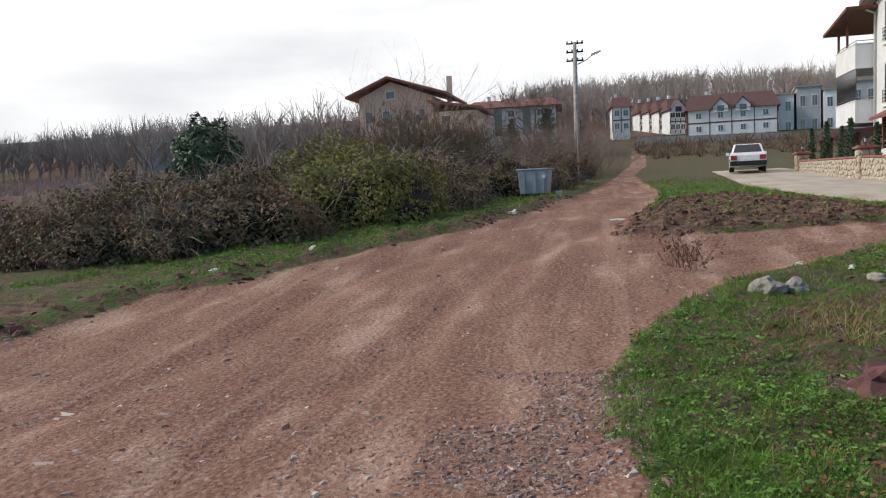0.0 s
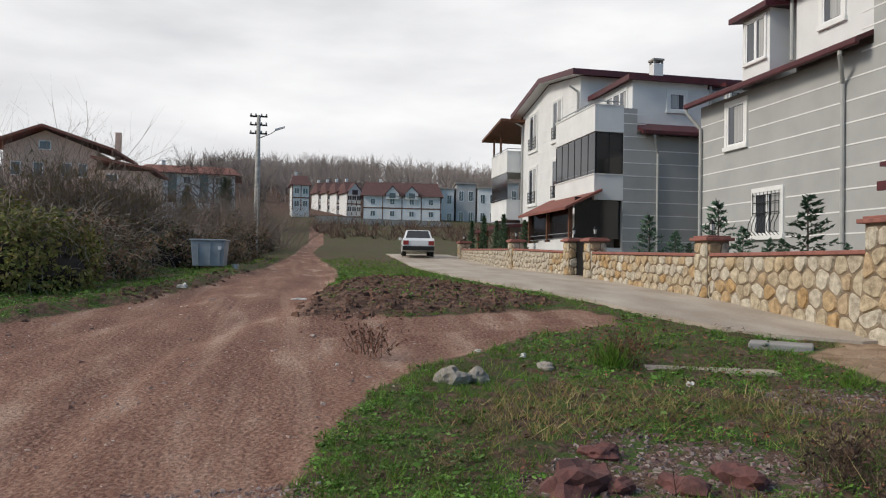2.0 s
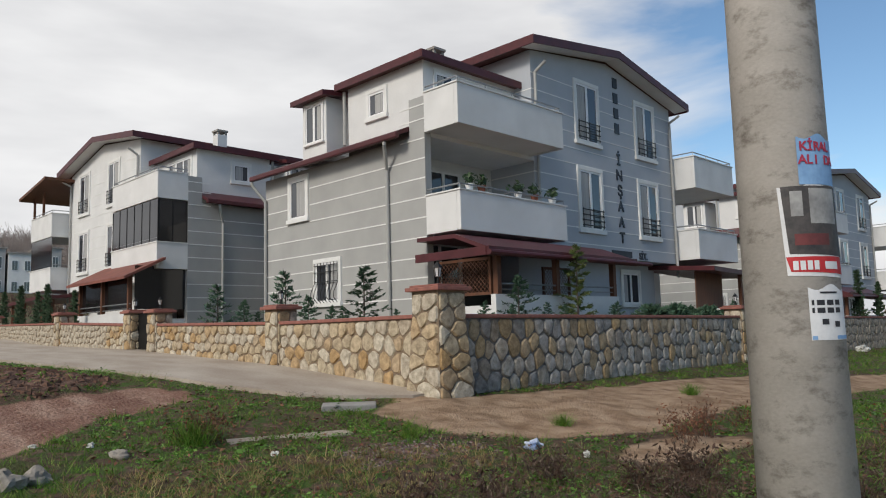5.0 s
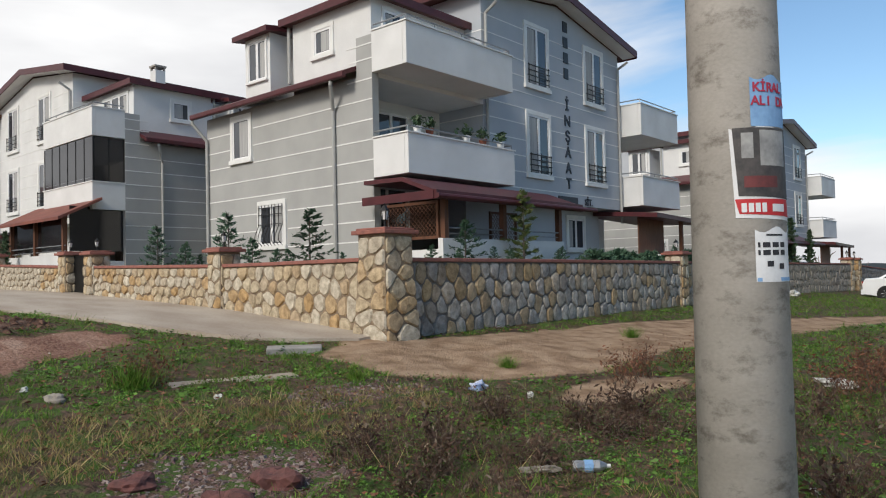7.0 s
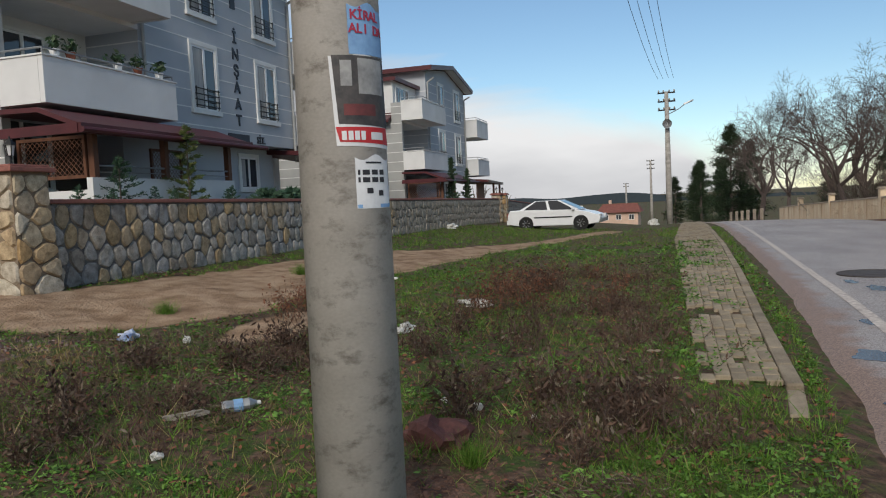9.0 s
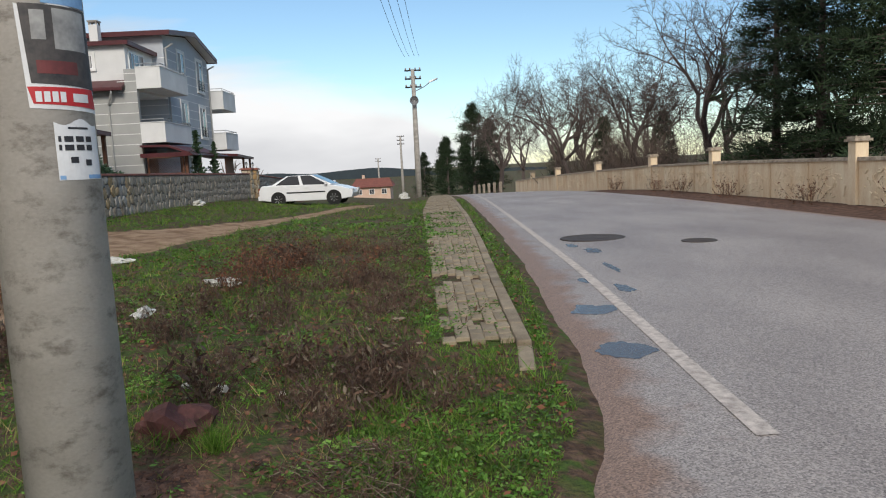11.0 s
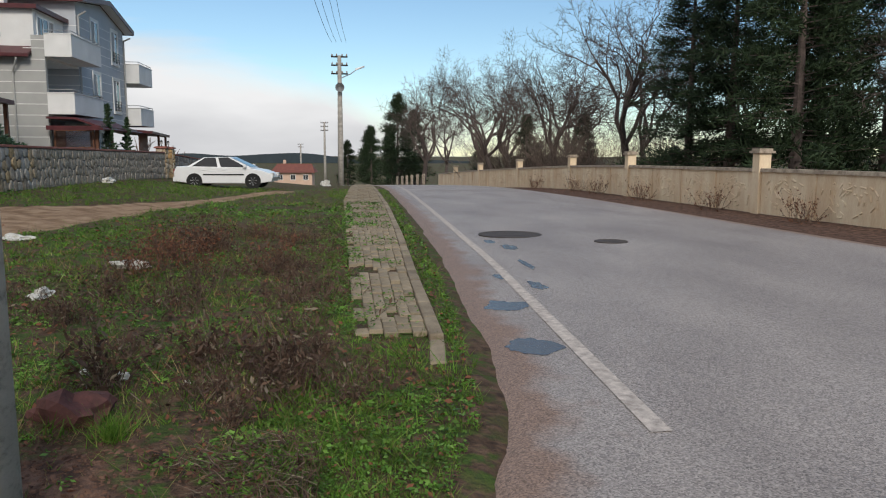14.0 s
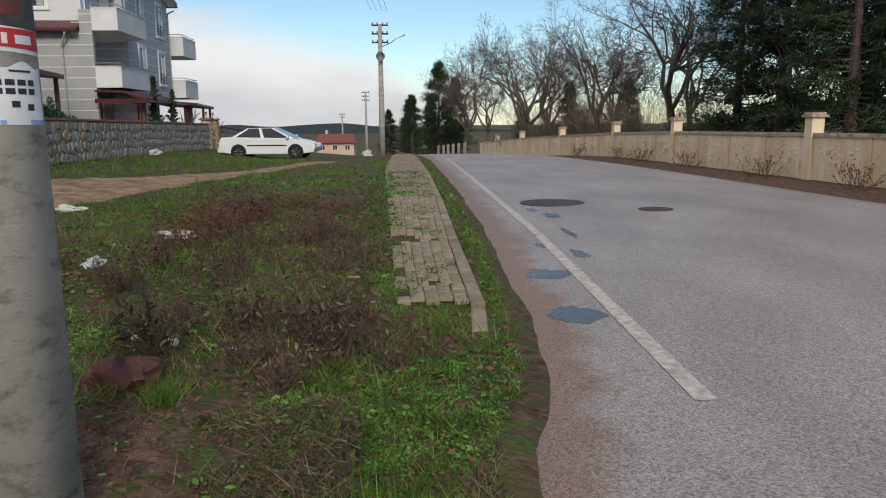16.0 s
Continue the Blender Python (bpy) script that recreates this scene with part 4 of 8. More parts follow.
    # pipes
    for pts in ([(-0.42, 1.1, 6.55), (-0.42, 1.1, 6.45), (-0.07, 1.42, 5.9), (-0.07, 1.42, -0.3)], [(-0.42, 7.75, 6.55), (-0.42, 7.75, 6.45), (-0.07, 7.5, 5.9), (-0.07, 7.5, -0.3)],
                [(4.62, -0.5, 9.55), (4.62, -0.08, 9.3), (4.62, -0.08, 3.7)], [(12.85, -0.5, 9.4), (12.85, -0.08, 9.2), (12.85, -0.08, 3.3)],
                [(0.55, 4.05, 8.85), (0.55, 4.05, 7.2)]):
        part("downpipe", Mesh().path(pts, 0.05, 8), M_PIPE, h, "grey downpipe", up, smooth=False)
    # terrace with its canopy
    part("terrace_base", Mesh().box(0.15, 5.4, -2.1, 1.7, -0.4, 1.25), M_WHITE, h, "white terrace base", m)
    part("terrace_parapet", Mesh().box(0.15, 5.4, -2.1, -1.95, 1.25, 1.5), M_WHITE, h, "", m)
    if not glazed:
        p = Mesh()
        p.slab([(-0.35, -2.35, 2.55), (5.9, -2.35, 2.55), (5.9, -1.3, 2.95), (-0.35, -1.3, 2.95)], 0.1)
        p.slab([(-0.35, -1.3, 2.95), (5.9, -1.3, 2.95), (5.9, 0.0, 2.98), (-0.35, 0.0, 2.98)], 0.1)
        part("canopy_roof", p, M_RED, h, "dark red canopy roof", m)
        part("canopy_fascia", Mesh().box(-0.4, 5.95, -2.42, -2.34, 2.36, 2.56).box(-0.42, -0.34, -2.34, 0, 2.36, 2.56), M_RED, h, "", m)
        part("canopy_gutter", Mesh().tube((-0.45, -2.48, 2.42), (6.6, -2.48, 2.42), 0.06, n=8), M_RED, h, "", m)
        for a in (0.25, 2.55, 5.2):
            part("canopy_post", Mesh().box(a, a + 0.14, -2.08, -1.94, 1.5, 2.5), M_BROWNWOOD, h, "brown wooden post", m)
        lattice(h, ms, -1.9, -0.1, 1.5, 2.4, 0.25)
        lattice(h, m, 3.9, 5.2, 1.5, 2.4, -0.6)
        part("terrace_rail", Mesh().tube((0.3, -2.03, 1.75), (5.3, -2.03, 1.75), 0.022, n=8).tube((0.3, -2.03, 1.62), (5.3, -2.03, 1.62), 0.012, n=6), M_METAL, h, "steel rail", m)
    else:
        for z0, z1 in ((5.02, 6.62),):
            part("balcony_glazing", Mesh().box(0.02, 4.33, -1.16, -1.13, z0, z1), M_DARKGLASS, h, "smoked folding glass", up)
            part("balcony_glazing", Mesh().box(0.03, 0.06, -1.13, 0.0, z0, z1), M_DARKGLASS, h, "smoked folding glass", up)
            fr = Mesh()
            for k in range(7):
                a = 0.02 + 4.31 * k / 6
                fr.box(a - 0.012, a + 0.012, -1.175, -1.12, z0, z1)
            for d in (-1.13, -0.6, -0.05):
                fr.box(0.015, 0.075, d, d + 0.025, z0, z1)
            part("glazing_frame", fr, M_BLACKMETAL, h, "", up)
        p = Mesh()
        p.slab([(-0.35, -2.5, 2.75), (5.6, -2.5, 2.75), (5.6, -1.0, 3.5), (-0.35, -1.0, 3.5)], 0.1)
        part("canopy_roof", p, M_REDTILE, h, "red tiled canopy roof", m)
        for a in (0.25, 2.8, 5.2):
            part("canopy_post", Mesh().box(a, a + 0.14, -2.1, -1.96, 1.5, 2.85), M_BROWNWOOD, h, "brown wooden post", m)
        part("terrace_blind", Mesh().box(0.4, 5.2, -1.98, -1.96, 1.6, 2.8).box(0.2, 0.22, -1.9, 0.0, 1.6, 3.2), M_DARKGLASS, h, "black roll-down blind", m)
        part("terrace_rail", Mesh().tube((0.2, -2.05, 1.8), (5.4, -2.05, 1.8), 0.022, n=8).tube((0.2, -2.05, 1.62), (5.4, -2.05, 1.62), 0.018, n=6), M_METAL, h, "steel rail", m)
        # far balcony with a wooden roof over it
        part("balcony_canopy", Mesh().slab([(12.6, -1.4, 9.55), (16.8, -1.4, 9.0), (16.8, 1.8, 9.0), (12.6, 1.8, 9.55)], 0.14), M_BROWNWOOD, h, "orange-brown wooden canopy", up)
        for a in (14.6, 16.1):
            part("canopy_post", Mesh().box(a, a + 0.1, -0.85, -0.75, 7.8, 9.1), M_BROWNWOOD, h, "", up)
        part("balcony_glazing", Mesh().box(13.02, 16.28, -0.86, -0.83, 5.1, 6.6), M_DARKGLASS, h, "smoked folding glass", up)
    # far terrace
    part("rear_canopy", Mesh().slab([(12.4, -1.7, 2.7), (17.2, -1.7, 2.55), (17.2, 1.5, 2.75), (12.4, 1.5, 2.95)], 0.16), M_RED, h, "dark red canopy roof", m)
    for a in (15.0, 17.0):
        part("canopy_post", Mesh().box(a, a + 0.13, -1.5, -1.37, 1.2, 2.55), M_BROWNWOOD, h, "", m)
    part("terrace_screen", Mesh().box(12.85, 15.0, -0.75, -0.7, 1.2, 2.6), M_BROWNWOOD, h, "brown wooden screen", m)
    part("rear_terrace", Mesh().box(12.8, 17.2, -1.6, 2.2, -0.4, 1.2), M_WHITE, h, "", m)
    return h


def lettering(body, at, size, material, rx=90, rz=0, name="letter", extrude=0.012, parent=None, align="CENTER"):
    cu = bpy.data.curves.new(name, "FONT")
    cu.body, cu.size, cu.align_x, cu.extrude = body, size, align, extrude
    cu.offset = size * 0.022
    cu.materials.append(material)
    ob = new(name, cu)
    ob.matrix_basis = pose(*at, rx, 0, rz)
    if parent is not None:
        ob.parent = parent
    return ob


AX, AY, AZ = 12.45, 13.45, 0.95
I4 = Matrix.Identity(4)
main_house = house((AX, AY, AZ), I4, "grey and white three-storey house with dark red roof edges")
sign_x = 9.2
for k, ch in enumerate("    _İNŞAAT"):
    if ch not in " _":
        lettering(ch, (sign_x, -0.02, 8.88 - 0.54 * k), 0.52, M_SIGN, parent=main_house)
for k in range(4):
    part("name_sign", Mesh().box(sign_x - 0.14, sign_x + 0.14, -0.03, -0.005, 8.9 - 0.54 * k, 9.26 - 0.54 * k), M_SIGN, main_house, "dark raised sign bar")
part("name_sign", Mesh().box(8.5, 9.75, -0.03, -0.005, 2.98, 3.2), M_SIGN, main_house, "dark raised sign bar")
lettering("SİT.", (10.5, -0.02, 2.97), 0.32, M_SIGN, parent=main_house)
house((37.4, 13.4, 0.3), I4, "grey three-storey house with white balconies and maroon roof")
house((12.5, 26.7, 1.1), SWAP, "white and grey three-storey house with smoked-glass balconies", glazed=True)


# ---- garden walls of field stone ----
def cells(w, h, size, seed):
    """Irregular stone outlines that fill a w by h field."""
    rng = random.Random(seed)
    nx, nz = max(1, round(w / size)), max(1, round(h / (size * 0.92)))
    pts = []
    for j in range(nz):
        for i in range(nx):
            o = 0.5 * (j % 2)
            pts.append(((i + 0.25 + o + rng.uniform(-0.3, 0.3)) * w / nx, (j + 0.5 + rng.uniform(-0.3, 0.3)) * h / nz))
    out = []
    for a in pts:
        poly = [(max(0, a[0] - 0.7), 0.0), (min(w, a[0] + 0.7), 0.0), (min(w, a[0] + 0.7), h), (max(0, a[0] - 0.7), h)]
        for b in pts:
            if b is a or abs(b[0] - a[0]) > 1.3 * size * 2 or abs(b[1] - a[1]) > 2.6 * size:
                continue
            mx, mz = (a[0] + b[0]) / 2, (a[1] + b[1]) / 2
            dx, dz = b[0] - a[0], b[1] - a[1]
            res = []
            for k in range(len(poly)):
                p, q = poly[k - 1], poly[k]
                fp = (p[0] - mx) * dx + (p[1] - mz) * dz
                fq = (q[0] - mx) * dx + (q[1] - mz) * dz
                if fp * fq < 0:
                    t = fp / (fp - fq)
                    res.append((p[0] + t * (q[0] - p[0]), p[1] + t * (q[1] - p[1])))
                if fq <= 0:
                    res.append(q)
            poly = res
            if len(poly) < 3:
                break
        if len(poly) >= 3:
            out.append((a, poly))
    return out


def stone_mesh(c, poly, rng, gap=0.013, proud=0.035):
    """One stone, in (s, out, z) axes: its rim in the mortar, its face proud and uneven."""
    n = len(poly)
    cx, cz = sum(p[0] for p in poly) / n, sum(p[1] for p in poly) / n
    r = sum(math.hypot(p[0] - cx, p[1] - cz) for p in poly) / n
    if r < 0.05:
        return None
    k0, k1 = max(0.3, 1 - gap / r), max(0.2, 1 - (gap + 0.028) / r)
    pd = proud * rng.uniform(0.7, 1.4)
    soft = []
    for i in range(n):
        p, q = poly[i], poly[(i + 1) % n]
        if math.hypot(p[0] - q[0], p[1] - q[1]) > 0.05:
            soft += [(p[0] * 0.8 + q[0] * 0.2, p[1] * 0.8 + q[1] * 0.2), (p[0] * 0.2 + q[0] * 0.8, p[1] * 0.2 + q[1] * 0.8)]
        else:
            soft.append(((p[0] + q[0]) / 2, (p[1] + q[1]) / 2))
    n = len(soft)
    vs = [(cx + (x - cx) * k0, 0.01, cz + (z - cz) * k0) for x, z in soft]
    vs += [(cx + (x - cx) * k1, -pd * rng.uniform(0.8, 1.1), cz + (z - cz) * k1) for x, z in soft]
    vs.append((cx, -pd * 1.25, cz))
    fs = [(i, (i + 1) % n, (i + 1) % n + n, i + n) for i in range(n)] + [(i + n, (i + 1) % n + n, 2 * n) for i in range(n)]
    return vs, fs


def stone_face(parent, m, w, zb, zt, material, seed, upto, name="stone", size=0.31):
    """Stones over a strip of wall; m takes (s, out, z) to the parent's axes. Those past upto are joined."""
    rng = random.Random(seed)
    joined = Mesh()
    for c, poly in cells(w, 1.0, size, seed):
        poly = [(s, zb(s) + z * (zt(s) - zb(s))) for s, z in poly]
        got = stone_mesh(c, poly, rng)
        if not got:
            continue
        if c[0] < upto:
            o = part(name, Mesh().add(*got), material, parent, "", m)
        else:
            joined.add(*got)
    if joined.v:
        o = part("far_stones", joined, material, parent, "joined field stones", m)
        o["kind"] = "stuff"


def wall_body(w, zb, zt, t, m, parent, material, name="wall_core"):
    b = Mesh()
    n = max(2, int(w / 1.5))
    vs, fs = [], []
    for i in range(n + 1):
        s = w * i / n
        vs += [(s, 0, zb(s) - 0.4), (s, t, zb(s) - 0.4), (s, t, zt(s)), (s, 0, zt(s))]
    for i in range(n):
        a = 4 * i
        for k in range(4):
            fs.append((a + k, a + (k + 1) % 4, a + 4 + (k + 1) % 4, a + 4 + k))
    fs += [(3, 2, 1, 0), (4 * n, 4 * n + 1, 4 * n + 2, 4 * n + 3)]
    part(name, b.add(vs, [tuple(reversed(f)) for f in fs]), material, parent, "", m)
    c = Mesh()
    vs, fs = [], []
    for i in range(n + 1):
        s = w * i / n
        vs += [(s, -0.05, zt(s)), (s, t + 0.05, zt(s)), (s, t + 0.05, zt(s) + 0.07), (s, -0.05, zt(s) + 0.07)]
    for i in range(n):
        a = 4 * i
        for k in range(4):
            fs.append((a + k, a + (k + 1) % 4, a + 4 + (k + 1) % 4, a + 4 + k))
    fs += [(3, 2, 1, 0), (4 * n, 4 * n + 1, 4 * n + 2, 4 * n + 3)]
    part("coping", c.add(vs, [tuple(reversed(f)) for f in fs]), M_COPING, parent, "red-brown coping", m, bevel=0.012)


def front_top(x):
    return 1.86 - 0.008 * (x - 8.6)


def side_top(y):
    return float(np.interp(y, (9, 14, 21.7, 28, 38, 45), (1.87, 1.86, 2.0, 2.2, 2.35, 2.5)))


T_FRONT = Matrix.Translation((WX, WY, 0))
fw = thing("garden_wall", "field-stone garden wall with shade greyed into its stones and red-brown coping", "wall", (0, 0, 0))
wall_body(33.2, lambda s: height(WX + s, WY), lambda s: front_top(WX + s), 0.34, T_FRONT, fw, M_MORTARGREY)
T_SIDE = Matrix.Translation((WX, WY, 0)) @ SWAP
sw = thing("garden_wall", "tan field-stone garden wall along the driveway", "wall", (0, 0, 0))
side_runs = ((0.0, 11.7), (12.9, 29.0))
for s0, s1 in side_runs:
    ts = T_SIDE @ Matrix.Translation((s0, 0, 0))
    wall_body(s1 - s0, lambda s, o=s0: height(7, WY + o + s), lambda s, o=s0: side_top(WY + o + s), 0.34, ts, sw, M_MORTAR)
stone_face(fw, T_FRONT, 33.2, lambda s: height(WX + s, WY) - 0.03, lambda s: front_top(WX + s), M_STONE_SHADE, 5, 16.0)
for k, (s0, s1) in enumerate(side_runs):
    ts = T_SIDE @ Matrix.Translation((s0, 0, 0))
    stone_face(sw, ts, s1 - s0, lambda s, o=s0: height(7, WY + o + s), lambda s, o=s0: side_top(WY + o + s), M_STONE_TAN, 8 + k, 20.0 if k == 0 else 2.0)


def lantern(at, size=1.0, label="small black lantern on a wall pillar"):
    o = thing("garden_lantern", label, "lantern", at, group="lanterns on the wall pillars")
    s = size
    part("base", Mesh().lathe([(0.07 * s, 0), (0.06 * s, 0.03 * s), (0.025 * s, 0.05 * s), (0.02 * s, 0.16 * s), (0.05 * s, 0.18 * s)], 10), M_BLACKMETAL, o)
    part("glass_body", Mesh().lathe([(0.055 * s, 0.18 * s), (0.085 * s, 0.36 * s)], 6), M_PLATE, o, "pale glass body")
    fr = Mesh()
    for i in range(6):
        t = math.pi / 3 * i
        fr.tube((0.058 * s * math.cos(t), 0.058 * s * math.sin(t), 0.18 * s), (0.088 * s * math.cos(t), 0.088 * s * math.sin(t), 0.36 * s), 0.009 * s, n=4)
    part("frame", fr, M_BLACKMETAL, o)
    part("cap", Mesh().lathe([(0.11 * s, 0.36 * s), (0.10 * s, 0.38 * s), (0.04 * s, 0.46 * s), (0.015 * s, 0.48 * s), (0.015 * s, 0.52 * s)], 6), M_BLACKMETAL, o)
    return o


def pillar(x, y, w, z0, z1, label, seed, lamp=0.8, material=None, flare=0.0):
    o = thing("wall_pillar", label, "pillar", (x, y, z0), group="wall pillars")
    hh, r = z1 - z0, w / 2
    sm = material or M_STONE_TAN
    core = Mesh()
    f = r + flare
    core.add([(-f, -f, -0.3), (f, -f, -0.3), (f, f, -0.3), (-f, f, -0.3), (-r, -r, hh * 0.75), (r, -r, hh * 0.75), (r, r, hh * 0.75), (-r, r, hh * 0.75),
              (-r, -r, hh - 0.09), (r, -r, hh - 0.09), (r, r, hh - 0.09), (-r, r, hh - 0.09)],
             [(0, 1, 5, 4), (1, 2, 6, 5), (2, 3, 7, 6), (3, 0, 4, 7), (4, 5, 9, 8), (5, 6, 10, 9), (6, 7, 11, 10), (7, 4, 8, 11), (8, 9, 10, 11), (3, 2, 1, 0)])
    part("core", core, M_MORTAR, o)
    rng = random.Random(seed)
    for k in range(2):
        for c, poly in cells(w, hh - 0.12, 0.3, seed + k):
            got = stone_mesh(c, poly, rng, proud=0.03)
            if not got:
                continue
            vs = []
            for s, d, z in got[0]:
                g = flare * max(0.0, 1 - z / (hh * 0.75))
                s2 = (s - r) * (1 + g / r)
                vs.append((s2, -r - g + d, z) if k == 0 else (-r - g + d, -s2, z))
            part("stone", Mesh().add(vs, got[1]), sm if k else M_STONE_TAN, o)
    b = Mesh().box(-r - 0.09, r + 0.09, -r - 0.09, r + 0.09, hh - 0.09, hh - 0.02).box(-r - 0.03, r + 0.03, -r - 0.03, r + 0.03, hh - 0.02, hh + 0.02)
    part("pillar_cap", b, M_COPING, o, "red-brown cap", bevel=0.012)
    if lamp:
        lantern((x, y, z1 + 0.02), lamp)
    return o


pillar(WX + 0.2, WY + 0.2, 0.66, height(8.6, 9.0) - 0.02, 2.42, "broad stone corner pillar with a flared foot", 31, 0.85, None, 0.09)
for y, w, up in ((14.4, 0.5, 0.42), (20.65, 0.5, 0.46), (22.35, 0.5, 0.46), (28.6, 0.5, 0.42), (37.9, 0.55, 0.45)):
    pillar(WX + 0.17, y, w, height(7, y) + 0.05, side_top(y) + up, "square stone pillar with a red-brown cap", int(y * 10), 0.7)
for x in (20.9, 41.8, 43.4):
    pillar(x, WY + 0.17, 0.5, height(x, WY), front_top(x) + 0.35, "stone pillar with a flat red-brown cap", int(x * 10), 0.7)
g = thing("garden_gate", "narrow black iron garden gate", "gate", (WX + 0.17, 20.9, height(7, 21.5) + 0.1))
gb = Mesh().box(-0.02, 0.02, 0, 0.04, 0, 1.05).box(-0.02, 0.02, 1.16, 1.2, 0, 1.05).box(-0.02, 0.02, 0.04, 1.16, 0, 0.05).box(-0.02, 0.02, 0.04, 1.16, 1.0, 1.05)
part("gate_frame", gb, M_BLACKMETAL, g)
part("gate_panel", Mesh().box(-0.01, 0.01, 0.04, 1.16, 0.05, 1.0), M_BLACKMETAL, g)
w2 = thing("garden_wall", "field-stone wall continuing past the gate", "wall", (0, 0, 0))
T_FAR = Matrix.Translation((43.6, WY, 0))
wall_body(14, lambda s: height(43.6 + s, WY), lambda s: 1.5 - 0.04 * s, 0.34, T_FAR, w2, M_MORTARGREY)
stone_face(w2, T_FAR, 14, lambda s: height(43.6 + s, WY), lambda s: 1.5 - 0.04 * s, M_STONE_SHADE, 15, 0)
# raised garden soil behind the walls
b = Mesh()
b.add([(WX + 0.3, WY + 0.3, 1.62), (36, WY + 0.3, 1.5), (36, 24, 1.6), (WX + 0.3, 24, 1.75), (WX + 0.3, 50, 2.2), (30, 50, 2.2), (30, 24, 1.7), (58, WY + 0.3, 0.9), (58, 24, 0.9)],
      [(0, 1, 2, 6, 3), (3, 6, 5, 4), (1, 7, 8, 2)])
tagged(part("garden_bed", b, M_GROUND), "dark garden soil behind the wall", "garden", kind="structure")

# ---- boundary wall across the road ----
BW = [(-10, -14.8), (0.5, -13.8), (10.5, -13.0), (20.5, -12.5), (30.5, -12.5), (39.5, -12.8), (49.5, -12.3), (59, -11.4), (68, -10.8), (78, -10.6)]
for (x0, y0), (x1, y1) in zip(BW, BW[1:]):
    L = math.hypot(x1 - x0, y1 - y0)
    z0 = height(x0, y0)
    o = thing("boundary_wall", "yellowed precast panel wall with stained concrete cap", "wall", (x0, y0, z0), math.degrees(math.atan2(y1 - y0, x1 - x0)), group="boundary wall bays")
    dz = height(x1, y1) - z0

    def zz(s):
        return dz * s / L

    b = Mesh().add([(0, -0.1, -0.4), (L, -0.1, dz - 0.4), (L, 0.1, dz - 0.4), (0, 0.1, -0.4), (0, -0.1, 1.22), (L, -0.1, dz + 1.22), (L, 0.1, dz + 1.22), (0, 0.1, 1.22)],
                   [(3, 2, 1, 0), (4, 5, 6, 7), (0, 1, 5, 4), (1, 2, 6, 5), (2, 3, 7, 6), (3, 0, 4, 7)])
    part("wall_panel", b, M_BOUNDARY, o)
    b = Mesh().add([(0, -0.17, 1.22), (L, -0.17, dz + 1.22), (L, 0.17, dz + 1.22), (0, 0.17, 1.22), (0, -0.15, 1.32), (L, -0.15, dz + 1.32), (L, 0.15, dz + 1.32), (0, 0.15, 1.32)],
                   [(3, 2, 1, 0), (4, 5, 6, 7), (0, 1, 5, 4), (1, 2, 6, 5), (2, 3, 7, 6), (3, 0, 4, 7)])
    part("wall_cap", b, M_BOUNDCAP, o, "stained concrete cap")
    part("post", Mesh().box(-0.19, 0.19, -0.19, 0.19, -0.4, 1.76), M_BOUNDARY, o, "square post", bevel=0.02)
    part("post_cap", Mesh().box(-0.26, 0.26, -0.26, 0.26, 1.76, 1.83).box(-0.21, 0.21, -0.21, 0.21, 1.83, 1.9), M_BOUNDCAP, o)
    for k in range(1, 4):
        s = L * k / 4
        part("pilaster", Mesh().box(s - 0.07, s + 0.07, 0.1, 0.14, zz(s) - 0.2, zz(s) + 1.21), M_BOUNDARY, o)
    # raised ornament on the two bays' faces
    rng = random.Random(int(x0 * 7))
    orn = Mesh()
    if 0 < x0 < 50:
        for k in range(4):
            sc = L * (k + 0.5) / 4
            for rr in range(46):
                t = rng.uniform(0, 6.28)
                q = rng.uniform(0.2, 0.95)
                sx, sz = sc + q * L / 9 * math.cos(t), zz(sc) + 0.62 + q * 0.5 * math.sin(t)
                ll = rng.uniform(0.05, 0.2)
                a = t + 1.57 + rng.uniform(-0.5, 0.5)
                orn.tube((sx, 0.1, sz), (sx + ll * math.cos(a), 0.1, sz + ll * math.sin(a)), 0.03, n=5)
        part("relief_ornament", orn, M_BOUNDARY, o, "weathered raised ornament")
for k in range(7):
    x = 80 + 4.6 * k
    y = road_right(x) - 0.8
    o = thing("bollard", "pale concrete bollard at the road's bend", "bollard", (x, y, height(x, y)), group="bollards at the bend")
    part("shaft", Mesh().lathe([(0.18, -0.1), (0.16, 1.0), (0.2, 1.02), (0.16, 1.3)], 10), M_BOUNDCAP, o)

# ---- utility poles ----
M_INSUL = mat("porcelain", (0.35, 0.33, 0.30), (0.25, 0.22, 0.2), 0.3, 6, 40, 0)


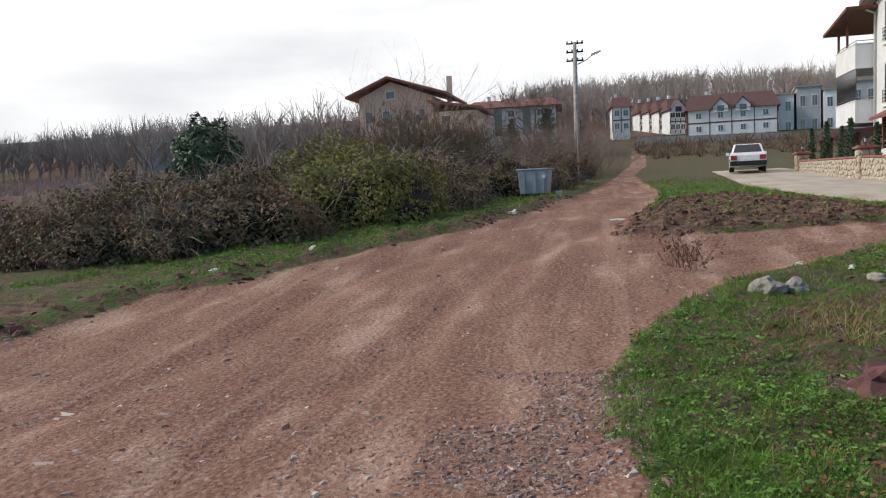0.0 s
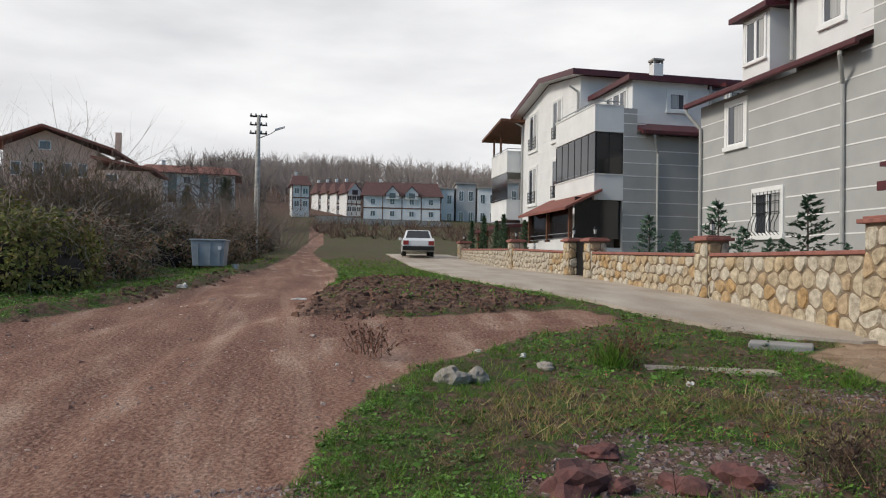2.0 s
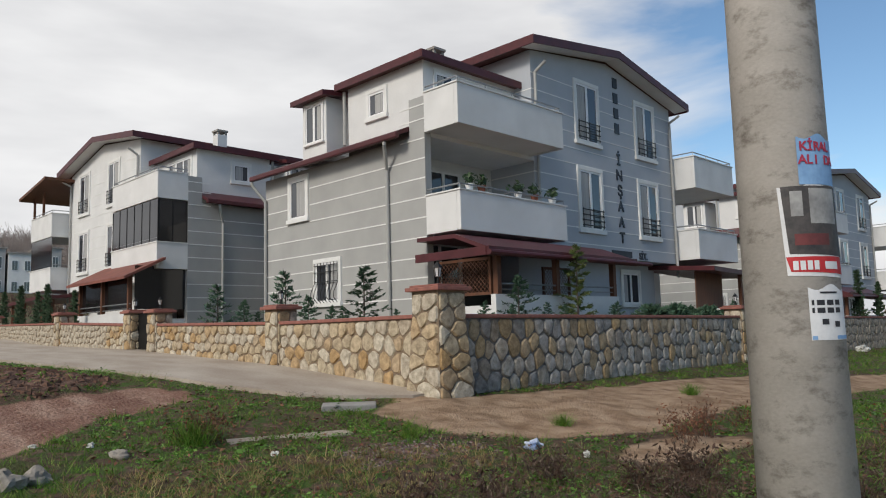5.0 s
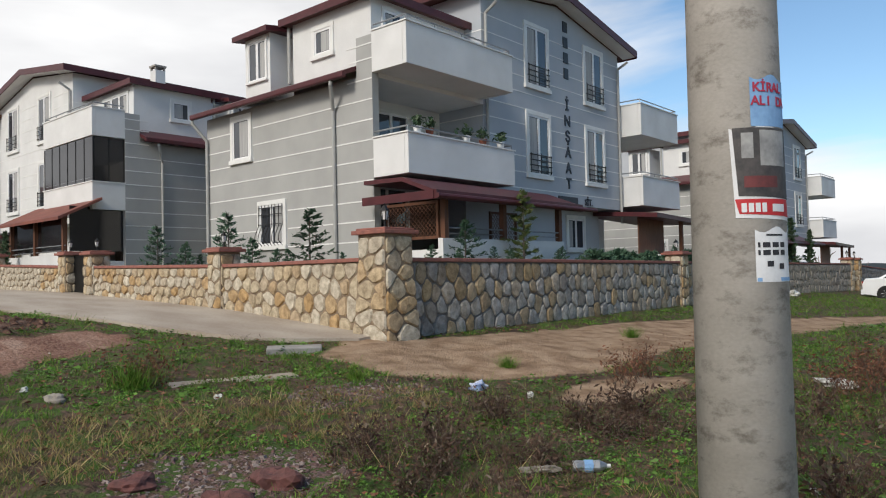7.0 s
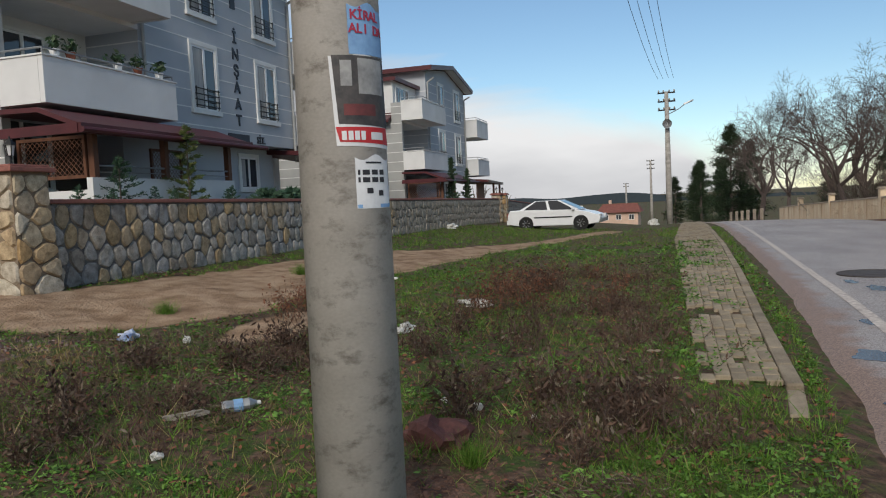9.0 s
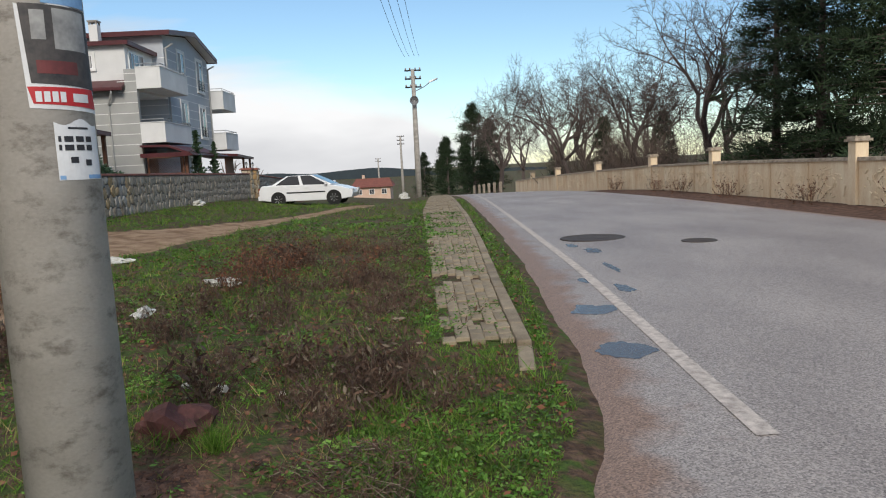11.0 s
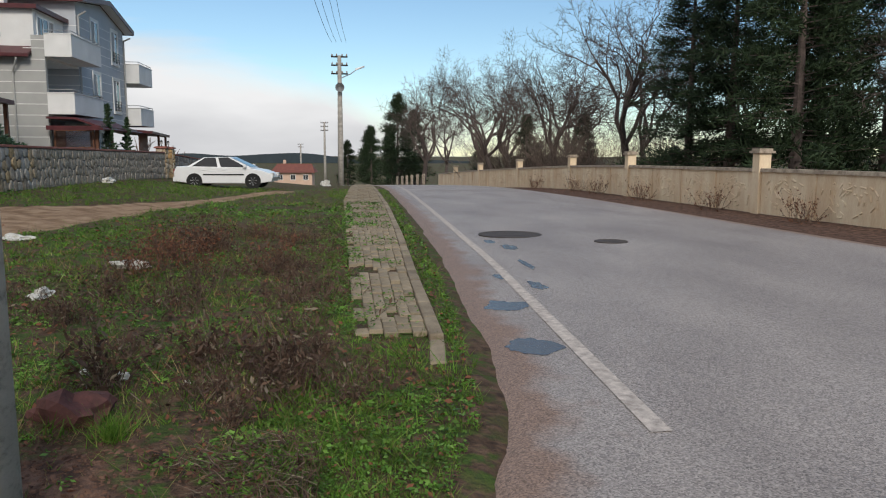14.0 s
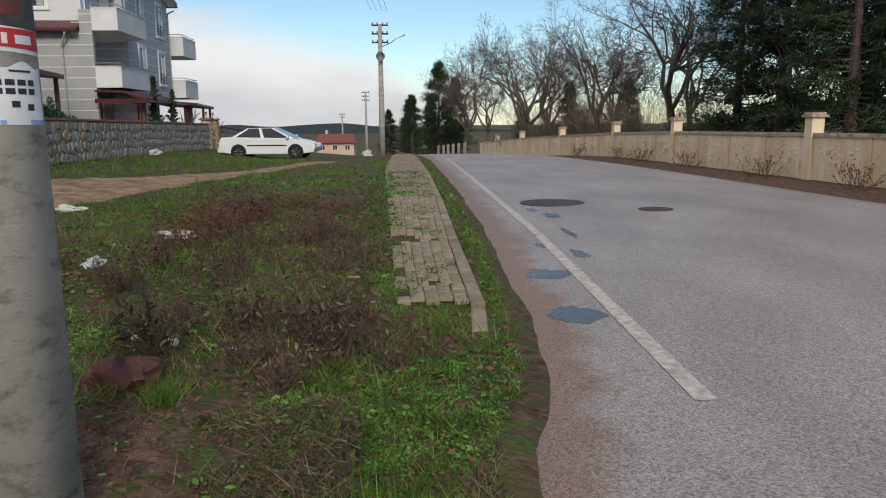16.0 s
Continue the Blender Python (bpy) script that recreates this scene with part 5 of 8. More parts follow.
def utility_pole(x, y, hgt, r, arms, lamp, label, turn=0.0, horn=False):
    o = thing("utility_pole", label, "utility pole", (x, y, height(x, y)), turn, group="utility poles")
    part("shaft", Mesh().lathe([(r, -0.5), (r * 0.95, hgt * 0.3), (r * 0.62, hgt)], 14), M_POLE, o, "", smooth=True)
    for k in range(arms):
        z = hgt - 0.12 - 0.55 * k
        a = part("crossarm", Mesh().box(-0.55, 0.55, -0.05, 0.05, z, z + 0.09), M_BLACKMETAL, o, "dark steel crossarm")
        for u in (-0.48, -0.18, 0.18, 0.48):
            part("insulator", Mesh().lathe([(0.03, 0.09), (0.055, 0.12), (0.05, 0.19), (0.02, 0.24)], 8, (u, 0, z)), M_INSUL, a)
    if lamp:
        z = hgt - 1.5
        part("lamp_arm", Mesh().path([(0, 0, z), (lamp * 0.7, 0, z + 0.35), (lamp * 1.0, 0, z + 0.6)], 0.03, 6), M_METAL, o, "steel lamp arm")
        part("lamp_head", Mesh().add([(lamp * 0.95, -0.1, z + 0.55), (lamp * 1.5, -0.12, z + 0.78), (lamp * 1.5, 0.12, z + 0.78), (lamp * 0.95, 0.1, z + 0.55),
                                      (lamp * 0.95, -0.06, z + 0.68), (lamp * 1.5, -0.06, z + 0.88), (lamp * 1.5, 0.06, z + 0.88), (lamp * 0.95, 0.06, z + 0.68)],
                                     [(3, 2, 1, 0), (4, 5, 6, 7), (0, 1, 5, 4), (1, 2, 6, 5), (2, 3, 7, 6), (3, 0, 4, 7)]), M_METAL, o, "grey street lamp head")
    if horn:
        part("loudspeaker", Mesh().lathe([(0.05, 0), (0.08, 0.1), (0.2, 0.24), (0.3, 0.32), (0.3, 0.34), (0.05, 0.1)], 16), M_METAL, o, "round grey horn loudspeaker", pose(0, -0.15, hgt - 2.1, 90, 0, 0))
    return o


utility_pole(-2.4, 48.5, 8.6, 0.19, 3, 1.1, "grey concrete utility pole with crossarms and a street lamp")
utility_pole(50.5, -0.2, 8.6, 0.2, 3, 1.1, "grey concrete utility pole with a street lamp and horn", -90, True)
utility_pole(110, 2.0, 9.2, 0.2, 3, 0, "thin far concrete utility pole", -90)
utility_pole(150, 7.5, 8.0, 0.2, 2, 0, "thin far concrete utility pole", -90)
thin = thing("thin_post", "thin rusty post beside the track", "post", (-1.9, 39.5, height(-1.9, 39.5)))
part("shaft", Mesh().tube((0, 0, -0.2), (0, 0, 3.6), 0.04, n=8), M_POLE, thin)

NPX, NPY, NPR = 2.9, 1.29, 0.186
NP = thing("utility_pole", "weathered concrete utility pole with torn paper notices", "utility pole", (NPX, NPY, height(NPX, NPY)), group="utility poles")
bm = bmesh.new()
bmesh.ops.create_cone(bm, segments=40, radius1=NPR * 1.045, radius2=NPR * 0.78, depth=9.6, cap_ends=True)
b = Mesh().add([(v.co.x, v.co.y, v.co.z + 4.5) for v in bm.verts], [[v.index for v in f.verts] for f in bm.faces])
bm.free()


def pole_material():
    m = mat("weathered_pole", (0.56, 0.53, 0.49), (0.42, 0.395, 0.36), 0.9, 3.0, 60, 0.12, stretch=(1, 1, 1.6))
    n, l = m.node_tree.nodes, m.node_tree.links
    p = n["Principled BSDF"]
    tc = n.new("ShaderNodeTexCoord")
    mp = n.new("ShaderNodeMapping")
    mp.inputs["Scale"].default_value = (3.5, 3.5, 6.0)
    t = n.new("ShaderNodeTexNoise")
    t.inputs["Scale"].default_value = 2.0
    t.inputs["Detail"].default_value = 9.0
    t.inputs["Roughness"].default_value = 0.7
    r = n.new("ShaderNodeValToRGB")
    r.color_ramp.elements[0].position = 0.52
    r.color_ramp.elements[0].color = (1, 1, 1, 1)
    r.color_ramp.elements[1].position = 0.68
    r.color_ramp.elements[1].color = (0.48, 0.46, 0.44, 1)
    x = n.new("ShaderNodeMixRGB")
    x.blend_type = "MULTIPLY"
    x.inputs["Fac"].default_value = 1.0
    l.new(tc.outputs["Object"], mp.inputs["Vector"])
    l.new(mp.outputs["Vector"], t.inputs["Vector"])
    l.new(t.outputs["Fac"], r.inputs["Fac"])
    l.new(p.inputs["Base Color"].links[0].from_socket, x.inputs["Color1"])
    l.new(r.outputs["Color"], x.inputs["Color2"])
    l.new(x.outputs["Color"], p.inputs["Base Color"])
    return m


part("shaft", b, pole_material(), NP, "grey concrete shaft with dark stains", smooth=True)


def sheet(a0, a1, z0, z1, off, material, name, parent, skew=0.0, torn=False, label=""):
    """A paper on the pole; a: degrees round it, counted from -x towards -y."""
    mesh, n = Mesh(), 10
    vs, fs = [], []
    for i in range(n + 1):
        t = i / n
        a = radians(180 + a0 + (a1 - a0) * t)
        top = z1 - (0.012 * math.sin(t * 9) + 0.01 if torn else 0)
        for z in (z0 + skew * (1 - t) * 0.04, top):
            rr = NPR * (1.045 - 0.265 * (z + 0.3) / 9.6) + off
            sh = skew * 0.06 * (z1 - z) / max(0.01, z1 - z0) / NPR
            vs.append((rr * math.cos(a + sh), rr * math.sin(a + sh), z))
    for i in range(n):
        fs.append((2 * i, 2 * i + 2, 2 * i + 3, 2 * i + 1))
    return part(name, mesh.add(vs, fs), material, parent, label)


M_PAPER = mat("white_paper", (0.72, 0.73, 0.74), (0.6, 0.61, 0.62), 0.7, 8, 60, 0.05)
M_PAPERBLUE = mat("blue_print", (0.24, 0.42, 0.66), (0.16, 0.3, 0.52), 0.6, 12, 60, 0.0)
M_PAPERDARK = mat("dark_photo_print", (0.09, 0.08, 0.075), (0.03, 0.03, 0.033), 0.6, 14, 50, 0.0)
M_PAPERRED = mat("red_print", (0.50, 0.03, 0.035), (0.42, 0.025, 0.03), 0.6, 10, 60, 0.0)
M_REDINK = mat("red_ink", (0.42, 0.04, 0.08), (0.36, 0.03, 0.06), 0.6, 10, 60, 0.0)
M_INK = mat("black_ink", (0.03, 0.03, 0.035), (0.025, 0.025, 0.03), 0.6, 10, 60, 0.0)
M_PHOTOGREY = mat("pale_photo_print", (0.36, 0.36, 0.35), (0.2, 0.2, 0.2), 0.6, 10, 40, 0.0)
M_PHOTORED = mat("maroon_photo_print", (0.16, 0.04, 0.04), (0.09, 0.03, 0.03), 0.6, 10, 40, 0.0)
poster = sheet(12, 97, 1.815, 2.19, 0.003, M_PAPER, "poster", NP, 0.3, True, "torn rental poster with a photo and red band")
sheet(16, 97, 1.90, 2.18, 0.0045, M_PAPERDARK, "photo_print", poster, 0.3)
sheet(48, 90, 2.03, 2.17, 0.0055, M_PHOTOGREY, "photo_detail", poster)
sheet(26, 40, 2.06, 2.16, 0.0055, M_PHOTOGREY, "photo_detail", poster)
sheet(28, 72, 1.945, 1.99, 0.0055, M_PHOTORED, "photo_detail", poster)
sheet(17, 97, 1.83, 1.90, 0.0046, M_PAPERRED, "red_band", poster, 0.3)
for k in range(4):
    sheet(24 + 8 * k, 30 + 8 * k, 1.848, 1.884, 0.006, M_PAPER, "number_bar", poster)
sheet(62, 84, 1.85, 1.88, 0.006, M_PAPER, "number_bar", poster)
sheet(38, 97, 2.185, 2.39, 0.004, M_PAPERBLUE, "heading_print", poster, 0.0, True)
notice = sheet(38, 97, 1.575, 1.79, 0.003, M_PAPER, "notice", NP, 0.0, True, "small white notice with blue corners")
for z in (1.71, 1.68):
    for k, (a0, a1) in enumerate(((41, 44), (47, 57), (60, 70), (73, 82))):
        sheet(a0, a1, z, z + 0.02, 0.0045, M_INK, "number_bar", notice)
sheet(52, 78, 1.755, 1.762, 0.0045, M_INK, "small_mark", notice)
for a, z in ((52, 1.635), (70, 1.625)):
    sheet(a, a + 9, z, z + 0.022, 0.0045, M_INK, "small_mark", notice)
for a0, a1 in ((39, 45), (72, 96)):
    sheet(a0, a1, 1.578, 1.592, 0.0045, M_PAPERBLUE, "corner_mark", notice)
for txt, z, k0 in (("KİRAL", 2.322, 44), ("ALI DA", 2.268, 42)):
    for k, ch in enumerate(txt):
        if ch == " ":
            continue
        a = radians(180 + k0 + 2 + 9.0 * k)
        rr = NPR * (1.045 - 0.265 * (z + 0.3) / 9.6) + 0.006
        lettering(ch, (rr * math.cos(a), rr * math.sin(a), z), 0.052, M_REDINK, 90, math.degrees(a) + 90, "poster_letter", 0.0008, NP)

# overhead cables
for k, u in enumerate((-0.48, -0.18, 0.18, 0.48)):
    pts = []
    for i in range(25):
        t = i / 24
        p = Vector((50.5, -0.2 + u, 8.9)).lerp(Vector((NPX, NPY + u * 0.9, 9.2)), t)
        p.z -= 1.1 * 4 * t * (1 - t)
        pts.append(p)
    tagged(part("overhead_cable", Mesh().path(pts, 0.011, 4), M_BLACKMETAL), "thin black cable strung between the utility poles", "cable", group="overhead cables")

# ---- vehicles ----
def car(at, turn, prof, glass, half, wheels, r, label, boxy=False):
    """prof: (y, z) side outline of the body from tail to nose; glass: roof outline. Own axes: +y is the nose."""
    o = thing("parked_car", label, "car", at, turn, group="parked cars")
    b = Mesh()
    ring = len(prof)
    secs = ((-half, 0.92), (-half * 0.985, 1.0), (-half * 0.8, 1.02), (half * 0.8, 1.02), (half * 0.985, 1.0), (half, 0.92))
    vs, fs = [], []
    zm = sum(z for _, z in prof) / ring
    ym = sum(y for y, _ in prof) / ring
    for x, k in secs:
        for y, z in prof:
            vs.append((x, ym + (y - ym) * (0.985 if abs(x) == half else 1.0), zm + (z - zm) * k))
    for s in range(len(secs) - 1):
        for i in range(ring):
            j = (i + 1) % ring
            fs.append((s * ring + i, s * ring + j, (s + 1) * ring + j, (s + 1) * ring + i))
    fs += [tuple(range(ring - 1, -1, -1)), tuple((len(secs) - 1) * ring + i for i in range(ring))]
    b.add(vs, fs)
    body = part("body", b, M_CARWHITE, o, "white painted body", bevel=0.02)
    # cabin: glasshouse narrowing to the roof
    (y0, z0), (y1, z1), (y2, z2), (y3, z3) = glass
    w0, w1 = half * 0.93, half * 0.76
    c = Mesh().add([(-w0, y0, z0), (w0, y0, z0), (w0, y3, z3), (-w0, y3, z3), (-w1, y1, z1), (w1, y1, z1), (w1, y2, z2), (-w1, y2, z2)],
                   [(3, 2, 1, 0), (4, 5, 6, 7), (0, 1, 5, 4), (1, 2, 6, 5), (2, 3, 7, 6), (3, 0, 4, 7)])
    part("cabin", c, M_CARWHITE, o, "", bevel=0.05)

    def lerp(p, q, t):
        return tuple(p[i] + (q[i] - p[i]) * t for i in range(3))

    def pane(q, f0=0.06, out=0.008):
        """A pane inside the quad q (lower-left, lower-right, upper-right, upper-left)."""
        cen = Vector([sum(p[i] for p in q) / 4 for i in range(3)])
        n = (Vector(q[1]) - Vector(q[0])).cross(Vector(q[3]) - Vector(q[0])).normalized()
        pts = [Vector(p) + (cen - Vector(p)) * f0 * 2 + n * out for p in q]
        part("window_pane", Mesh().add(pts, [(0, 1, 2, 3)]), M_DARKGLASS, o)

    A, B, C, D = (-w0, y0, z0), (w0, y0, z0), (w0, y3, z3), (-w0, y3, z3)
    E, F, G, H4 = (-w1, y1, z1), (w1, y1, z1), (w1, y2, z2), (-w1, y2, z2)
    pane((A, B, F, E), 0.07)
    pane((C, D, H4, G), 0.07)
    for s in (-1, 1):
        lo0, lo1 = ((B, C) if s > 0 else (D, A))
        up0, up1 = ((F, G) if s > 0 else (H4, E))
        for t0, t1 in ((0.06, 0.5), (0.52, 0.95)):
            pane((lerp(lo0, lo1, t0), lerp(lo0, lo1, t1), lerp(up0, up1, t1), lerp(up0, up1, t0)), 0.05)
        part("trim_strip", Mesh().box(s * half - 0.012, s * half + 0.012, wheels[0] + r * 1.3, wheels[1] - r * 1.3, zm - 0.02, zm + 0.04), M_RUBBER, o)
        part("door_mirror", Mesh().box(s * half, s * (half + 0.16), y3 - 0.35, y3 - 0.22, z3 + 0.02, z3 + 0.16), M_CARWHITE, o, bevel=0.02)
        for yh in (y0 + 0.75, y0 + 1.7):
            part("door_handle", Mesh().box(s * half - 0.01, s * half + 0.025, yh, yh + 0.16, z0 - 0.14, z0 - 0.1), M_CARWHITE, o)
    yb, yn = min(p[0] for p in prof), max(p[0] for p in prof)
    for s in (-1, 1):
        part("tail_light", Mesh().box(s * half * 0.62, s * half * 0.97, yb - 0.015, yb + 0.05, z0 - 0.32, z0 - 0.1), M_TAILLIGHT, o, "red tail light")
        part("headlight", Mesh().box(s * half * 0.6, s * half * 0.97, yn - 0.12, yn + 0.01, 0.55, 0.7), M_PLATE, o)
    part("number_plate", Mesh().box(-0.25, 0.25, yb - 0.02, yb, z0 - 0.42, z0 - 0.31), M_PLATE, o, "blank pale number plate")
    part("bumper", Mesh().box(-half, half, yb - 0.06, yb + 0.1, 0.3, 0.52), M_RUBBER if boxy else M_CARWHITE, o, "", bevel=0.02)
    for y in wheels:
        for s in (-1, 1):
            w = part("wheel", Mesh().lathe([(r * 0.62, -0.09), (r * 0.95, -0.1), (r, -0.07), (r, 0.07), (r * 0.95, 0.1), (r * 0.62, 0.09)], 24), M_RUBBER, o, "black tyre", pose(s * (half - 0.1), y, r, 0, 90, 0), smooth=False)
            rim = Mesh().lathe([(r * 0.66, 0.02), (r * 0.66, 0.095), (r * 0.58, 0.1), (r * 0.55, 0.05)], 20)
            for k in range(7):
                t = 6.283 * k / 7
                rim.tube((0, 0, 0.075), (r * 0.62 * math.cos(t), r * 0.62 * math.sin(t), 0.085), 0.03, n=5)
            part("rim", rim, M_ALLOY, w, "silver rim", pose(s * (half - 0.1), y, r, 0, 90 * s, 0))
        for s in (-1, 1):
            part("wheel_arch", Mesh().tube((s * (half - 0.02), y, r), (s * (half + 0.004), y, r), r * 1.15, n=24), M_RUBBER, o)
    return o


SEDAN = [(-2.25, 0.32), (-1.6, 0.22), (1.6, 0.22), (2.2, 0.3), (2.27, 0.5), (2.2, 0.66), (1.75, 0.82), (1.05, 0.95), (-1.35, 1.0), (-2.15, 0.99), (-2.28, 0.75)]
car((36.4, 5.15, height(36.4, 5.15) + 0.02), 174, SEDAN, ((-1.75, 0.97), (-0.95, 1.42), (0.25, 1.44), (1.3, 0.93)), 0.88, (-1.35, 1.35), 0.32, "white modern saloon car parked on the grass by the wall")
OLD = [(-2.05, 0.34), (-1.5, 0.25), (1.5, 0.25), (2.0, 0.32), (2.05, 0.5), (2.0, 0.78), (0.95, 0.88), (-1.2, 0.92), (-2.0, 0.93), (-2.08, 0.8)]
car((6.55, 39.6, height(6.5, 39.6) + 0.06), -7, OLD, ((-1.45, 0.9), (-1.05, 1.38), (0.15, 1.39), (0.85, 0.87)), 0.82, (-1.2, 1.25), 0.29, "white boxy old saloon car parked on the driveway", True)

# ---- refuse container ----
o = thing("refuse_container", "dented blue-grey metal refuse container by the track", "container", (-2.5, 23.4, height(-2.5, 23.4) - 0.02), -4)
part("tub", Mesh().add([(-0.44, -0.36, 0.16), (0.44, -0.36, 0.16), (0.44, 0.36, 0.16), (-0.44, 0.36, 0.16), (-0.5, -0.42, 0.92), (0.5, -0.42, 0.92), (0.5, 0.42, 0.92), (-0.5, 0.42, 0.92)],
                       [(3, 2, 1, 0), (4, 5, 6, 7), (0, 1, 5, 4), (1, 2, 6, 5), (2, 3, 7, 6), (3, 0, 4, 7)]), M_BIN, o, "", bevel=0.02)
part("lid", Mesh().box(-0.53, 0.53, -0.45, 0.45, 0.92, 0.97), M_BIN, o, "flat grey lid", bevel=0.015)
for a in (-0.3, 0.05, 0.32):
    part("rib", Mesh().box(a, a + 0.03, -0.425, -0.38, 0.2, 0.9), M_BIN, o)
part("notice_plate", Mesh().box(0.3, 0.4, -0.432, -0.425, 0.66, 0.76), M_PLATE, o)
for a in (-0.36, 0.36):
    for d in (-0.3, 0.3):
        part("leg", Mesh().box(a - 0.03, a + 0.03, d - 0.03, d + 0.03, -0.02, 0.18), M_BLACKMETAL, o)
o = thing("plastic_bucket", "small dirty white bucket beside the container", "bucket", (-1.75, 23.3, height(-1.75, 23.3)))
part("tub", Mesh().lathe([(0.09, 0), (0.12, 0.22), (0.11, 0.22), (0.08, 0.03)], 12), M_LITTER, o)

# ---- far houses ----
def far_house(name, at, turn, w, d, hgt, wall, roof, label, rise=1.8, over=0.6, storeys=2, cols=4, timber=False, flat=False, group=""):
    o = thing(name, label, "house", at, turn, group=group)
    part("wall", Mesh().box(-w / 2, w / 2, 0, d, -2.0, hgt), wall, o, "rendered wall")
    if flat:
        part("roof", Mesh().box(-w / 2 - 0.3, w / 2 + 0.3, -0.3, d + 0.3, hgt, hgt + 0.25), roof, o)
    else:
        a, e = w / 2 + over, d / 2
        part("roof", Mesh().add([(-a, -over, hgt), (a, -over, hgt), (a, d + over, hgt), (-a, d + over, hgt), (-a + over * 1.5, e, hgt + rise), (a - over * 1.5, e, hgt + rise)],
                                [(0, 1, 5, 4), (1, 2, 5), (2, 3, 4, 5), (3, 0, 4), (3, 2, 1, 0)]), roof, o, "pitched roof")
        part("chimney", Mesh().box(-w * 0.3, -w * 0.3 + 0.5, e, e + 0.5, hgt + rise * 0.4, hgt + rise + 0.7), wall, o)
    sh = hgt / storeys
    for k in range(storeys):
        for c in range(cols):
            x = -w / 2 + w * (c + 0.5) / cols
            z = sh * k + 0.7
            wd = part("window", Mesh().box(x - 0.5, x + 0.5, -0.06, 0, z, z + sh * 0.5), M_FRAME, o)
            part("pane", Mesh().box(x - 0.42, x - 0.03, -0.075, -0.06, z + 0.1, z + sh * 0.5 - 0.1), M_GLASS, wd)
            part("pane", Mesh().box(x + 0.03, x + 0.42, -0.075, -0.06, z + 0.1, z + sh * 0.5 - 0.1), M_GLASS, wd)
    if timber:
        b = Mesh()
        for c in range(cols + 1):
            x = -w / 2 + w * c / cols
            b.box(x - 0.08, x + 0.08, -0.04, 0, 0, hgt)
        b.box(-w / 2, w / 2, -0.045, 0, sh - 0.12, sh + 0.12)
        part("timber_framing", b, M_BROWNWOOD, o, "dark timber framing")
        for c in range(1, cols - 1):
            x = -w / 2 + w * (c + 0.5) / cols
            g = part("gable_dormer", Mesh().prism([(x - 1.3, hgt - 0.6), (x + 1.3, hgt - 0.6), (x + 1.3, hgt + 0.5), (x, hgt + 1.9), (x - 1.3, hgt + 0.5)], -0.5, d / 2), M_WHITE, o, "small white gable")
            part("pane", Mesh().box(x - 0.6, x + 0.6, -0.53, -0.5, hgt - 0.4, hgt + 0.6), M_GLASS, g)
            part("gable_roof", Mesh().add([(x - 1.6, -0.8, hgt + 0.25), (x, -0.8, hgt + 2.05), (x + 1.6, -0.8, hgt + 0.25), (x - 1.6, d / 2, hgt + 0.25), (x, d / 2, hgt + 2.05), (x + 1.6, d / 2, hgt + 0.25)],
                                          [(0, 3, 4, 1), (1, 4, 5, 2)]), roof, g)
    return o


# peach villa: a gabled block with a lower wing
o = thing("villa", "peach villa with a red tiled gable roof above the thicket", "house", (-25.6, 85, 7.0), 0)
part("wall", Mesh().prism([(-4.6, -2), (4.6, -2), (4.6, 6.1), (-0.6, 8.1), (-4.6, 6.3)], 0, 10), M_FARHOUSE, o, "peach rendered wall")
for x0, z0, x1, z1 in ((-5.9, 6.5, -0.6, 8.6), (-0.6, 8.6, 6.6, 6.3)):
    part("roof", Mesh().slab([(x0, -1.3, z0), (x1, -1.3, z1), (x1, 11, z1), (x0, 11, z0)], 0.28), M_REDTILE, o, "red tiled roof slope")
part("chimney", Mesh().box(-3.6, -3.0, 4, 4.6, 7.0, 8.6), M_FARHOUSE, o)
part("chimney", Mesh().box(5.0, 5.6, 6, 6.6, 6.0, 9.2), M_FARHOUSE, o)
part("wing", Mesh().box(4.6, 10.2, -2.0, 7, -2, 3.9), M_FARHOUSE, o, "peach lower wing")
part("wing_roof", Mesh().slab([(4.6, -2.8, 5.3), (10.9, -2.8, 4.2), (10.9, 7.6, 4.2), (4.6, 7.6, 5.3)], 0.25), M_REDTILE, o)
part("balcony", Mesh().box(4.8, 10.0, -3.3, -2.0, 1.5, 2.6), M_FARHOUSE, o, "peach balcony parapet")
for x, y, z, w, hh in ((-3.4, 0, 3.2, 1.0, 1.5), (-1.2, 0, 3.2, 1.0, 1.5), (1.6, 0, 3.2, 1.0, 1.5), (3.2, 0, 3.2, 0.9, 1.5), (-0.6, 0, 6.0, 1.2, 1.0), (5.7, -2, -0.6, 1.1, 1.7), (7.4, -2, -0.6, 1.0, 1.7), (9.1, -2, -0.2, 0.9, 1.3), (6.6, -2, 2.5, 1.2, 1.0)):
    wd = part("window", Mesh().box(x - w / 2, x + w / 2, y - 0.08, y, z, z + hh), M_FRAME, o)
    part("pane", Mesh().box(x - w / 2 + 0.1, x + w / 2 - 0.1, y - 0.1, y - 0.08, z + 0.1, z + hh - 0.1), M_GLASS, wd)
o = far_house("villa", (-14.6, 106, 9.2), 4, 12.6, 9, 4.2, M_WHITE, M_REDTILE, "white house with dark panels and a low red roof", 1.6, 1.0, 2, 3)
for x in (-1.9, 2.2):
    part("dark_panel", Mesh().box(x - 0.55, x + 0.55, -0.05, 0, 0.2, 4.1), M_DARKGLASS, o, "dark wall panel")
far_house("terraced_house", (21.0, 146, 10.2), -6, 15.5, 9, 4.8, M_WHITE, M_DARKROOF, "white half-timbered terrace with maroon roof", 3.2, 0.6, 2, 4, True, group="half-timbered houses")
